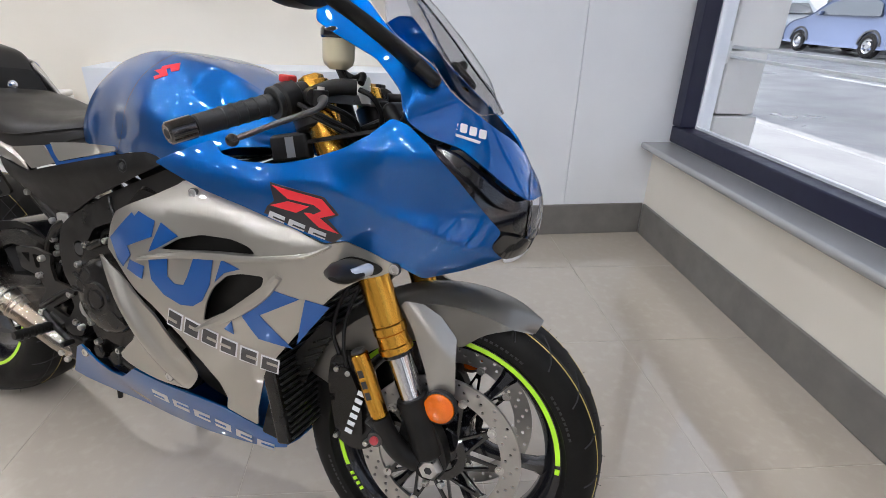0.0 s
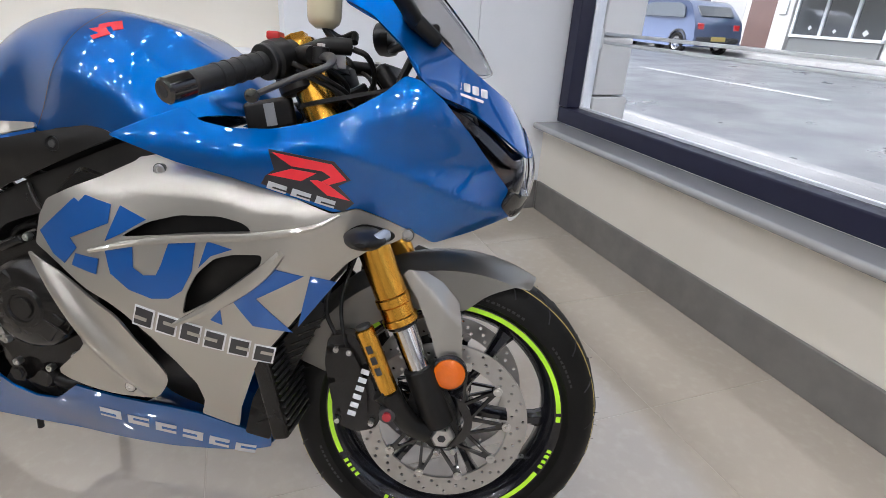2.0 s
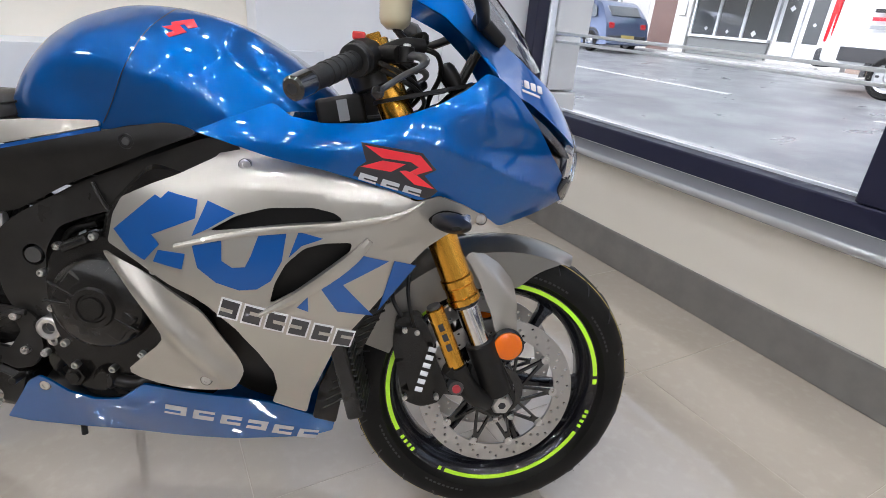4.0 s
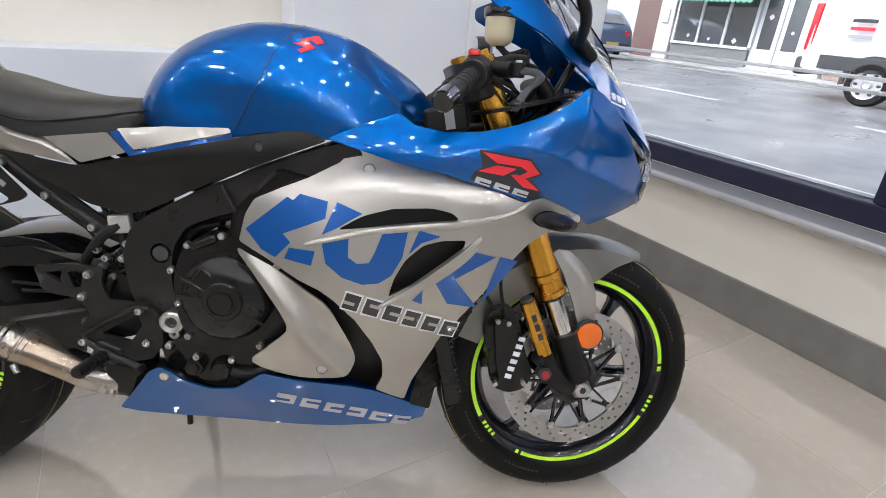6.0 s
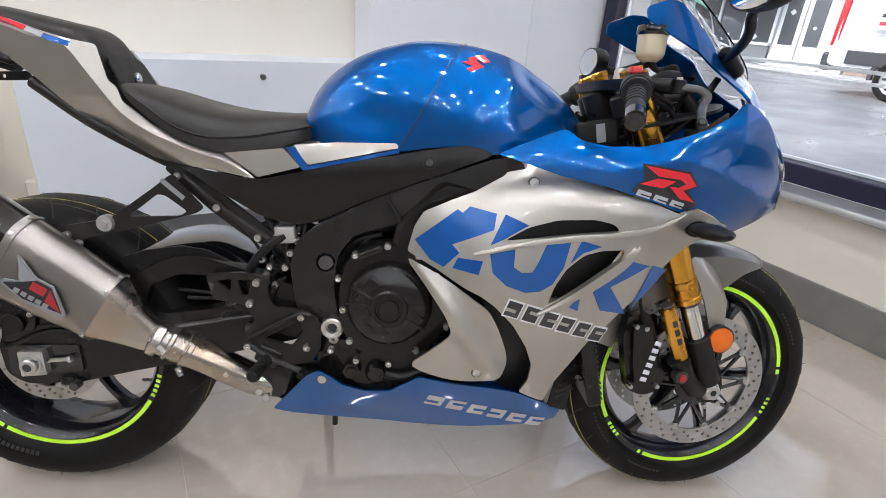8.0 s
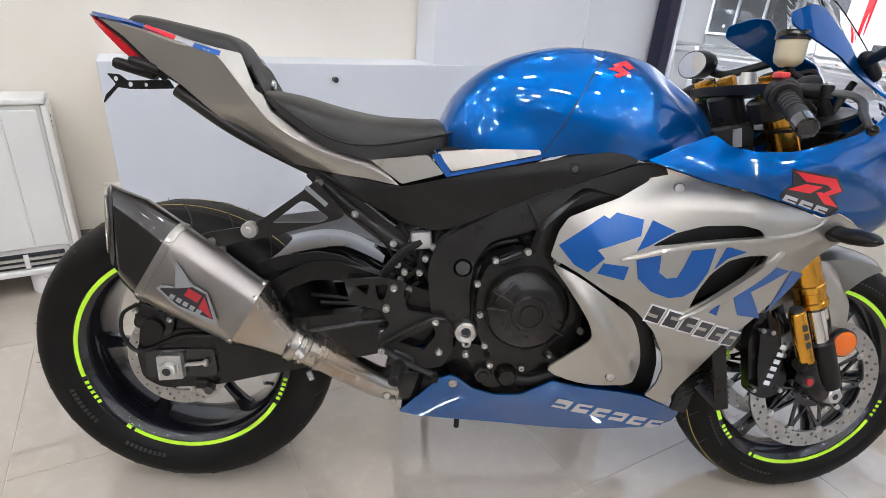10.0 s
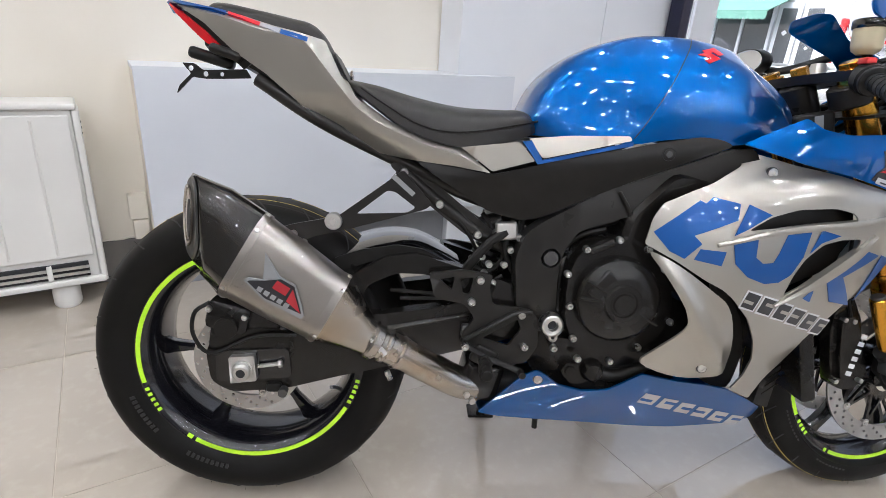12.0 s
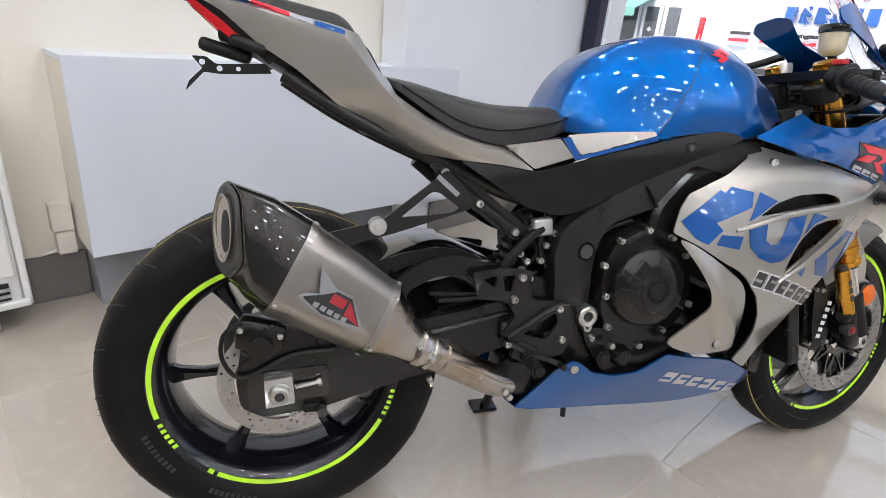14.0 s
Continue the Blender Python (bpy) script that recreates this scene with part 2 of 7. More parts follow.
def finish(name, bm, mat, smooth=35.0):
    """A mesh from a bmesh, with smooth faces and edges sharper than the angle kept hard."""
    bmesh.ops.recalc_face_normals(bm, faces=bm.faces[:])
    slab = len(bm.faces) == 54 and len(bm.verts) == 56
    for f in bm.faces:
        f.smooth = smooth > 0
    if smooth and not slab:
        lim = radians(smooth)
        for e in bm.edges:
            if len(e.link_faces) == 2 and e.calc_face_angle(0) > lim:
                e.smooth = False
    me = bpy.data.meshes.new(name)
    bm.to_mesh(me)
    plain = smooth and slab
    weighted = [sum((f.normal * f.calc_area() for f in v.link_faces), Vector()).normalized() for v in bm.verts] if plain else None
    bm.free()
    if weighted:
        # broad faces keep their own normal, so that a bevelled slab does not shade like a cushion
        me.normals_split_custom_set_from_vertices(weighted)
    me.materials.append(mat)
    return me


def part(name, bm, mat, parent=None, label="", m=None, smooth=35.0):
    ob = new(name, finish(name, bm, mat, smooth))
    if parent:
        ob.parent = parent
    if m is not None:
        ob.matrix_basis = m
    if label:
        ob["label"] = label
    return ob


def thing(name, label, category, group="", kind="", at=None):
    e = new(name)
    e.empty_display_size = 0.1
    if at is not None:
        e.matrix_basis = at
    return tagged(e, label, category, group, kind)


def box(size, at=(0, 0, 0), bevel=0.0, seg=2, turn=None):
    bm = bmesh.new()
    bmesh.ops.create_cube(bm, size=1.0)
    bmesh.ops.scale(bm, vec=size, verts=bm.verts)
    if bevel:
        bmesh.ops.bevel(bm, geom=bm.edges[:], offset=min(bevel, min(size) * 0.45), segments=seg, affect="EDGES", profile=0.5)
    if turn is not None:
        bmesh.ops.transform(bm, matrix=turn, verts=bm.verts)
    bmesh.ops.translate(bm, vec=at, verts=bm.verts)
    return bm


def span(x0, x1, y0, y1, z0, z1, bevel=0.0):
    return box((x1 - x0, y1 - y0, z1 - z0), ((x0 + x1) / 2, (y0 + y1) / 2, (z0 + z1) / 2), bevel)


def join(*bms):
    out = bmesh.new()
    for b in bms:
        me = bpy.data.meshes.new("tmp")
        b.to_mesh(me)
        b.free()
        out.from_mesh(me)
        bpy.data.meshes.remove(me)
    return out


def moved(bm, m):
    bmesh.ops.transform(bm, matrix=m, verts=bm.verts)
    return bm


def lathe(profile, n=48, axis="y", at=(0, 0, 0), closed=True, arc=(0, 360)):
    """Turns a profile of (radius, along) about an axis."""
    bm = bmesh.new()
    full = abs(arc[1] - arc[0]) >= 360
    rings = []
    steps = n if full else n + 1
    for i in range(steps):
        a = radians(arc[0]) + radians(arc[1] - arc[0]) * i / n
        c, s = math.cos(a), math.sin(a)
        ring = []
        for r, h in profile:
            p = {"y": (r * c, h, r * s), "z": (r * c, r * s, h), "x": (h, r * c, r * s)}[axis]
            ring.append(bm.verts.new((p[0] + at[0], p[1] + at[1], p[2] + at[2])))
        rings.append(ring)
    k = len(profile)
    for i in range(steps if full else steps - 1):
        a, b = rings[i], rings[(i + 1) % steps]
        for j in range(k if closed else k - 1):
            q = [a[j], a[(j + 1) % k], b[(j + 1) % k], b[j]]
            bm.faces.new(q)
    if closed and not full:
        bm.faces.new(rings[0])
        bm.faces.new(rings[-1][::-1])
    bmesh.ops.remove_doubles(bm, verts=bm.verts, dist=1e-6)
    return bm


def rod(a, b, r, r2=None, n=16, bevel=0.0):
    """A round bar from a to b, its ends lightly chamfered."""
    a, b = Vector(a), Vector(b)
    d = (b - a).length
    r2 = r if r2 is None else r2
    c = bevel or min(r, r2, d) * 0.12
    bm = lathe([(0.0, 0), (r - c, 0), (r, c), (r2, d - c), (r2 - c, d), (0.0, d)], n, "z", closed=False)
    return moved(bm, Matrix.Translation(a) @ (b - a).to_track_quat("Z", "Y").to_matrix().to_4x4())


def smooth_path(pts, n=8, closed=False):
    """A Catmull-Rom curve through the points."""
    p = [Vector(q) for q in pts]
    out = []
    k = len(p)
    for i in range(k if closed else k - 1):
        p0 = p[(i - 1) % k] if closed or i > 0 else p[0] * 2 - p[1]
        p1, p2 = p[i], p[(i + 1) % k]
        p3 = p[(i + 2) % k] if closed or i + 2 < k else p[-1] * 2 - p[-2]
        for j in range(n):
            t = j / n
            out.append(0.5 * ((2 * p1) + (p2 - p0) * t + (2 * p0 - 5 * p1 + 4 * p2 - p3) * t * t + (3 * p1 - p0 - 3 * p2 + p3) * t ** 3))
    if not closed:
        out.append(p[-1].copy())
    return out


def tube(pts, r, n=10, smooth=8, taper=None, flat=1.0):
    """A pipe or cable along a smooth path."""
    path = smooth_path(pts, smooth) if smooth > 1 else [Vector(q) for q in pts]
    bm = bmesh.new()
    rings = []
    side = None
    for i, p in enumerate(path):
        d = (path[min(i + 1, len(path) - 1)] - path[max(i - 1, 0)]).normalized()
        if side is None:
            side = d.orthogonal().normalized()
        side = (side - d * side.dot(d)).normalized()
        up = d.cross(side)
        f = i / max(1, len(path) - 1)
        rr = r if taper is None else r + (taper - r) * f
        rings.append([bm.verts.new(p + (side * math.cos(a) + up * math.sin(a) * flat) * rr) for a in (2 * math.pi * j / n for j in range(n))])
    for a, b in zip(rings, rings[1:]):
        for j in range(n):
            bm.faces.new((a[j], a[(j + 1) % n], b[(j + 1) % n], b[j]))
    bm.faces.new(rings[0][::-1])
    bm.faces.new(rings[-1])
    return bm


def circle(cx, cy, r, n=20, start=0.0):
    return [(cx + r * math.cos(start + 2 * math.pi * i / n), cy + r * math.sin(start + 2 * math.pi * i / n)) for i in range(n)]


def rounded(pts, r=0.01, n=3):
    """Rounds the corners of a polygon."""
    out = []
    k = len(pts)
    for i in range(k):
        a, p, b = Vector(pts[i - 1]), Vector(pts[i]), Vector(pts[(i + 1) % k])
        ra = min(r, (a - p).length * 0.45)
        rb = min(r, (b - p).length * 0.45)
        s, e = p + (a - p).normalized() * ra, p + (b - p).normalized() * rb
        for j in range(n + 1):
            t = j / n
            out.append(tuple((1 - t) ** 2 * s + 2 * t * (1 - t) * p + t * t * e))
    return out


def inside(x, y, poly):
    hit = False
    j = len(poly) - 1
    for i in range(len(poly)):
        xi, yi = poly[i][0], poly[i][1]
        xj, yj = poly[j][0], poly[j][1]
        if (yi > y) != (yj > y) and x < (xj - xi) * (y - yi) / (yj - yi) + xi:
            hit = not hit
        j = i
    return hit


def fill(outline, holes=(), grid=0.0, lines=()):
    """Triangles of a flat outline with holes; grid adds inner points so that the sheet can be curved, and edges run along lines."""
    loops = [list(outline), *[list(h) for h in holes]]
    pts, edges = [], []
    for lp in loops:
        k = len(pts)
        pts += [Vector((p[0], p[1])) for p in lp]
        edges += [(k + i, k + (i + 1) % len(lp)) for i in range(len(lp))]
    for ln in lines:
        run = []
        for p in ln:
            if inside(p[0], p[1], loops[0]) and not any(inside(p[0], p[1], h) for h in loops[1:]):
                run.append(len(pts))
                pts.append(Vector((p[0], p[1])))
            elif len(run) > 1:
                edges += list(zip(run, run[1:]))
                run = []
            else:
                run = []
        edges += list(zip(run, run[1:]))
    if grid:
        xs, ys = [p.x for p in pts], [p.y for p in pts]
        border = np.array([[p.x, p.y] for p in pts])
        y, row = min(ys) + grid / 2, 0
        while y < max(ys):
            x = min(xs) + grid * (0.5 if row % 2 else 0.0)
            while x < max(xs):
                if inside(x, y, loops[0]) and not any(inside(x, y, h) for h in loops[1:]) and np.min(np.hypot(border[:, 0] - x, border[:, 1] - y)) > grid * 0.45:
                    pts.append(Vector((x, y)))
                x += grid
            y += grid * 0.866
            row += 1
    v, _, f, *_ = delaunay_2d_cdt(pts, edges, [], 0, 1e-6)
    keep = []
    for t in f:
        cx, cy = sum(v[i].x for i in t) / len(t), sum(v[i].y for i in t) / len(t)
        if inside(cx, cy, loops[0]) and not any(inside(cx, cy, h) for h in loops[1:]):
            keep.append(tuple(t))
    return [(p.x, p.y) for p in v], keep


def sheet(outline, holes=(), out=0.0, thick=0.003, grid=0.0, side=-1):
    """A panel seen from the side: the outline lies in x and z, and out(x, z) or a number gives how far its face stands from the
    middle plane. side -1 is the right-hand side. thick is laid inwards."""
    h = out if callable(out) else (lambda x, z: out)
    v, f = fill(outline, holes, grid)
    bm = bmesh.new()
    top = [bm.verts.new((x, side * h(x, z), z)) for x, z in v]
    low = [bm.verts.new((x, side * (h(x, z) - thick), z)) for x, z in v]
    count = {}
    for t in f:
        bm.faces.new([top[i] for i in t])
        bm.faces.new([low[i] for i in t[::-1]])
        for i in range(len(t)):
            a, b = t[i], t[(i + 1) % len(t)]
            key = (min(a, b), max(a, b))
            count[key] = count.get(key, 0) + 1
    for (a, b), c in count.items():
        if c == 1:
            bm.faces.new((top[a], top[b], low[b], low[a]))
    loose = [w for w in bm.verts if not w.link_faces]
    bmesh.ops.delete(bm, geom=loose, context="VERTS")
    return bm


def loft(rings, cap=True):
    """Skins closed rings of equal count."""
    bm = bmesh.new()
    vs = [[bm.verts.new(p) for p in r] for r in rings]
    n = len(vs[0])
    for a, b in zip(vs, vs[1:]):
        for j in range(n):
            bm.faces.new((a[j], a[(j + 1) % n], b[(j + 1) % n], b[j]))
    if cap:
        bm.faces.new(vs[0][::-1])
        bm.faces.new(vs[-1])
    return bm


def curve1(table):
    """A smooth function through (x, value) pairs."""
    xs = [t[0] for t in table]
    ys = [t[1] for t in table]

    def f(x):
        if x <= xs[0]:
            return ys[0]
        if x >= xs[-1]:
            return ys[-1]
        i = max(k for k in range(len(xs)) if xs[k] <= x)
        i = min(i, len(xs) - 2)
        h = xs[i + 1] - xs[i]
        t = (x - xs[i]) / h
        m0 = (ys[i + 1] - ys[i - 1]) / (xs[i + 1] - xs[i - 1]) if i > 0 else (ys[i + 1] - ys[i]) / h
        m1 = (ys[i + 2] - ys[i]) / (xs[i + 2] - xs[i]) if i + 2 < len(xs) else (ys[i + 1] - ys[i]) / h
        return (2 * t ** 3 - 3 * t * t + 1) * ys[i] + (t ** 3 - 2 * t * t + t) * h * m0 + (-2 * t ** 3 + 3 * t * t) * ys[i + 1] + (t ** 3 - t * t) * h * m1
    return f


def both(make, name, mat, parent, label=""):
    """The same part on the right and on the left."""
    for side in (-1, 1):
        part(name, make(side), mat, parent, label)


# ---------------------------------------------------------------- the showroom
WIN_X, BACK_Y = 2.54, 1.335
ROOM_X0, ROOM_Y0, CEIL = -5.2, -9.6, 2.9
GLASS_Y0 = -8.6

# window wall with a low apron, two large panes and a solid end
wall = tagged(new("wall_east"), "cream painted apron wall under a shop window", "wall", kind="structure")
part("apron", span(WIN_X, WIN_X + 0.28, ROOM_Y0, 1.6, -0.02, 0.462), M["wall_cream"], wall)
part("lintel", span(WIN_X, WIN_X + 0.28, ROOM_Y0, 1.6, 2.55, CEIL), M["wall_white"], wall)
part("pier", span(WIN_X, WIN_X + 0.28, ROOM_Y0, GLASS_Y0, 0.462, 2.55), M["wall_white"], wall)
part("pier", span(WIN_X + 0.06, WIN_X + 0.28, 1.245, 1.6, 0.462, 2.55), M["wall_white"], wall)

sill = tagged(new("sill", finish("sill", span(2.455, 2.62, GLASS_Y0, 1.222, 0.463, 0.495, 0.012), M["sill"])), "brushed grey metal window sill", "sill", kind="structure")

FX0, FX1 = 2.60, 2.70
window = tagged(new("window_1"), "shop window in a thick navy frame", "window", kind="structure")
part("bottom_rail", span(FX0, FX1, GLASS_Y0, 1.222, 0.497, 0.578, 0.008), M["frame_navy"], window)
part("top_rail", span(FX0, FX1, GLASS_Y0, 1.222, 2.45, 2.55, 0.008), M["frame_navy"], window)
for y0, y1 in ((1.135, 1.222), (-0.655, -0.545), (-2.62, -2.52), (-4.61, -4.51), (-6.60, -6.50), (GLASS_Y0, -8.51)):
    part("mullion", span(FX0 - 0.002, FX1 + 0.002, y0, y1, 0.580, 2.448, 0.008), M["frame_navy"], window)
for y0, y1 in ((-0.545, 1.135), (-2.52, -0.655), (-4.51, -2.62), (-6.50, -4.61), (-8.51, -6.60)):
    p = part("pane", span(2.668, 2.676, y0 + 0.001, y1 - 0.001, 0.579, 2.449), M["pane"], window, smooth=0)
    p.visible_shadow = False
    part("bead", join(span(2.676, 2.695, y0, y1, 0.580, 0.590), span(2.676, 2.695, y1 - 0.012, y1 - 0.001, 0.591, 2.44)), M["white_trim"], window, "white glazing bead")

skirt = tagged(new("baseboard", finish("baseboard", join(
    span(WIN_X - 0.016, WIN_X - 0.001, ROOM_Y0, 1.215, 0.0, 0.165, 0.004)), M["skirting"])), "grey painted skirting board", "skirting board", kind="structure")


def wall_y(x):
    """The white cladding stands at a slight angle."""
    return 1.165 + 0.055 * (x - 1.19)


ang = math.degrees(math.atan(0.055))
clad = tagged(new("wall_north"), "white wall cladding in wide boards", "wall", kind="structure")
for x0, x1 in ((1.19, 2.0915), (2.093, 2.75)):
    bm = box((x1 - x0, 0.16, CEIL + 0.01), ((x0 + x1) / 2, wall_y((x0 + x1) / 2) + 0.08, CEIL / 2), 0.002, 1, pose(0, 0, 0, 0, 0, ang))
    part("panel", bm, M["wall_white"], clad)
tagged(new("baseboard", finish("baseboard", box((1.12, 0.015, 0.165), (1.97, wall_y(1.97) - 0.009, 0.0825), 0.004, 2, pose(0, 0, 0, 0, 0, ang)), M["skirting"])), "grey painted skirting board", "skirting board", kind="structure")
back = tagged(new("wall_north_cream", finish("wall_north_cream", span(ROOM_X0, 1.30, BACK_Y, BACK_Y + 0.25, -0.02, CEIL), M["wall_cream"])), "cream painted plaster wall", "wall", kind="structure")
tagged(new("wall_west", finish("wall_west", span(ROOM_X0 - 0.2, ROOM_X0, ROOM_Y0, BACK_Y + 0.2, -0.02, CEIL), M["wall_dark"])), "dark grey plaster wall", "wall", kind="structure")
tagged(new("wall_south", finish("wall_south", span(ROOM_X0 - 0.2, WIN_X + 0.28, ROOM_Y0 - 0.2, ROOM_Y0, -0.02, CEIL), M["wall_far"])), "pale grey plaster wall", "wall", kind="structure")
# out of view; its dull brown stands in for a dimly, warmly lit ceiling
tagged(new("ceiling", finish("ceiling", span(ROOM_X0 - 0.2, WIN_X + 0.28, ROOM_Y0 - 0.2, BACK_Y + 0.25, CEIL, CEIL + 0.2), M["ceiling"])), "plain ceiling with dim warm light put into its colour", "ceiling", kind="structure")

# the low boxing along the wall
boxing = thing("wall_boxing", "low white boxed-in panel along the wall, standing on a grey plinth", "wall panel", kind="structure")
part("front_board", span(-0.068, 1.455, 1.085, 1.103, 0.222, 0.818, 0.002), M["board"], boxing)
part("top_board", span(-0.068, 1.187, 1.104, BACK_Y - 0.001, 0.800, 0.817, 0.002), M["board"], boxing)
part("end_board", span(-0.067, -0.049, 1.104, BACK_Y - 0.001, 0.222, 0.799, 0.002), M["wall_cream"], boxing)
part("plinth", span(-0.045, 1.455, 1.20, 1.216, 0.0, 0.22, 0.003), M["plinth"], boxing)
part("plinth", span(-0.045, -0.03, 1.217, BACK_Y - 0.001, 0.0, 0.22, 0.003), M["plinth"], boxing)
part("knob", lathe([(0, 0), (0.009, 0), (0.009, -0.004), (0.005, -0.006), (0.005, -0.014), (0.011, -0.018), (0.011, -0.024), (0.007, -0.028), (0, -0.028)], 20, "y", (0.716, 1.085, 0.762), False), M["dark_steel"], boxing, "small round dark knob")
tagged(new("baseboard", finish("baseboard", span(ROOM_X0, -0.047, BACK_Y - 0.016, BACK_Y - 0.001, 0.0, 0.165, 0.004), M["skirting"])), "grey painted skirting board", "skirting board", kind="structure")

# wall socket boxes beside the boxing
sock = thing("wall_socket", "cream plastic socket boxes with a cable, fixed above the skirting", "socket")
part("back_box", span(-0.135, -0.072, BACK_Y - 0.045, BACK_Y - 0.001, 0.25, 0.345, 0.005), M["wall_cream"], sock)
part("lower_box", span(-0.128, -0.075, BACK_Y - 0.05, BACK_Y - 0.001, 0.172, 0.248, 0.005), M["wall_cream"], sock)
part("cable", tube([(-0.13, BACK_Y - 0.02, 0.18), (-0.17, BACK_Y - 0.02, 0.171), (-0.22, BACK_Y - 0.02, 0.172), (-0.34, BACK_Y - 0.02, 0.170)], 0.004), M["wall_cream"], sock)


def heater():
    h = thing("storage_heater", "white enamelled storage heater with fluted front, standing on round feet", "heater", at=pose(-0.235, 1.285, 0, 0, 0, 2))
    part("body", span(-0.86, -0.02, -0.13, 0.0, 0.085, 0.675, 0.008), M["heater"], h)
    part("lid", span(-0.875, -0.005, -0.145, 0.012, 0.675, 0.697, 0.007), M["heater"], h)
    part("side_panel", span(-0.02, 0.0, -0.142, 0.005, 0.085, 0.674, 0.006), M["heater"], h)
    part("front_panel", span(-0.84, -0.03, -0.142, -0.13, 0.185, 0.66, 0.006), M["heater"], h)
    for i in range(6):
        x = -0.13 - i * 0.13
        part("flute", rod((x, -0.142, 0.20), (x, -0.142, 0.645), 0.004, n=8), M["heater"], h)
    part("grille", span(-0.82, -0.05, -0.138, -0.128, 0.112, 0.165, 0.002), M["dark_slot"], h, "dark outlet slot")
    for i in range(2):
        part("louvre", box((0.77, 0.006, 0.010), (-0.435, -0.143, 0.128 + i * 0.02), 0.001), M["alloy"], h)
    for i in range(4):
        part("divider", span(-0.80 + i * 0.21, -0.785 + i * 0.21, -0.147, -0.14, 0.112, 0.165, 0.001), M["heater"], h)
    part("bottom_rail", span(-0.85, -0.005, -0.15, -0.128, 0.085, 0.108, 0.006), M["heater"], h)
    for x in (-0.13, -0.70):
        part("foot", lathe([(0, 0), (0.036, 0), (0.042, 0.01), (0.042, 0.06), (0.03, 0.085), (0, 0.085)], 24, "z", (x, -0.10, 0.0), False), M["heater"], h)
    for i in range(3):
        part("screw", lathe([(0, 0), (0.004, 0), (0.003, 0.002), (0, 0.002)], 10, "x", (0.0, -0.12, 0.60 + i * 0.018), False), M["dark_steel"], h)
    return h


heater()

# ceiling downlights, whose rows show in the paint of the bike
lamp = thing("downlight", "round recessed ceiling spotlight, switched on", "ceiling lamp", "ceiling spotlights")
part("trim_ring", lathe([(0.043, 0), (0.065, 0), (0.068, -0.004), (0.062, -0.010), (0.044, -0.006)], 28, "z"), M["white_trim"], lamp)
part("lens", lathe([(0, -0.002), (0.042, -0.002), (0.042, -0.004), (0, -0.004)], 24, "z", closed=False), M["lamp"], lamp)
lamp.matrix_basis = pose(1.7, 0.4, CEIL)
for i in range(7):
    for j in range(10):
        if i or j:
            copy_thing(lamp, pose(1.7 - 0.92 * i, 0.4 - 0.92 * j, CEIL))


# ---------------------------------------------------------------- the street outside
def street_z(x):
    return -0.03 + 0.23 * min(1.0, max(0.0, (x - 3.2) / 7.5))


bm = bmesh.new()
cols = [2.82, 3.2, 5.2, 5.21, 8, 10.7, 13.9, 60, 400]
rows = [-400, -60, -20, -8, 0, 8, 20, 60, 400]
grid = [[bm.verts.new((x, y, street_z(x))) for y in rows] for x in cols]
for i in range(len(cols) - 1):
    for j in range(len(rows) - 1):
        bm.faces.new((grid[i][j], grid[i + 1][j], grid[i + 1][j + 1], grid[i][j + 1]))
tagged(new("ground", finish("ground", bm, M["asphalt"])), "grey damp asphalt street", "street", kind="structure")
tagged(new("pavement", finish("pavement", span(2.83, 5.0, -40, 40, -0.2, street_z(4.0) + 0.07, 0.01), M["paving"])), "pale paved footway outside the window", "pavement", kind="structure")
tagged(new("kerb", finish("kerb", span(5.0, 5.16, -40, 40, -0.2, street_z(4.0) + 0.075, 0.02), M["kerb"])), "worn stone kerb", "kerb", kind="structure")
tagged(new("pavement", finish("pavement", span(14.35, 15.6, -60, 60, 0.0, 0.315, 0.01), M["paving"])), "paved footway before the shops", "pavement", kind="structure")
tagged(new("kerb", finish("kerb", span(14.2, 14.35, -60, 60, 0.0, 0.31, 0.02), M["kerb"])), "worn stone kerb", "kerb", kind="structure")
for i, y in enumerate(range(-30, 40, 6)):
    tagged(new("road_line", finish("road_line", box((0.1, 4.0, 0.006), (8.7, y, street_z(8.7) + 0.003), 0.001, 1, pose(0, 0, 0, 0, -1.75, 0)), M["line_paint"])), "worn white road line", "road marking", "road lines", kind="structure")

# steel barrier rail close outside the glass
rail = thing("barrier_rail", "galvanised double steel rail fixed outside the window", "rail")
part("rail", span(2.84, 2.86, -9.0, 1.30, 0.939, 0.954, 0.003), M["galvanised"], rail)
part("rail", span(2.84, 2.86, -9.0, 1.30, 0.895, 0.909, 0.003), M["galvanised"], rail)
for y in (1.27, -2.56, -6.55):
    part("bracket", span(2.822, 2.842, y - 0.02, y + 0.02, 0.87, 0.975, 0.003), M["galvanised"], rail)

# the stone jamb beside the window, seen through the pane
jamb = thing("wall_jamb", "pale stone jamb blocks with a blue edge strip", "wall", kind="structure")
for i, (z0, z1, d) in enumerate(((0.05, 0.62, 0.03), (0.63, 0.93, 0.0), (0.94, 1.6, 0.05), (1.61, 2.9, 0.02))):
    part("block", span(2.83, 3.03 + d, 1.245, 1.6, z0, z1, 0.01), M["render_white"], jamb)
part("strip", span(2.71, 2.755, 1.225, 1.243, 0.50, 2.9, 0.003), M["decal_blue"], jamb, "blue painted strip")


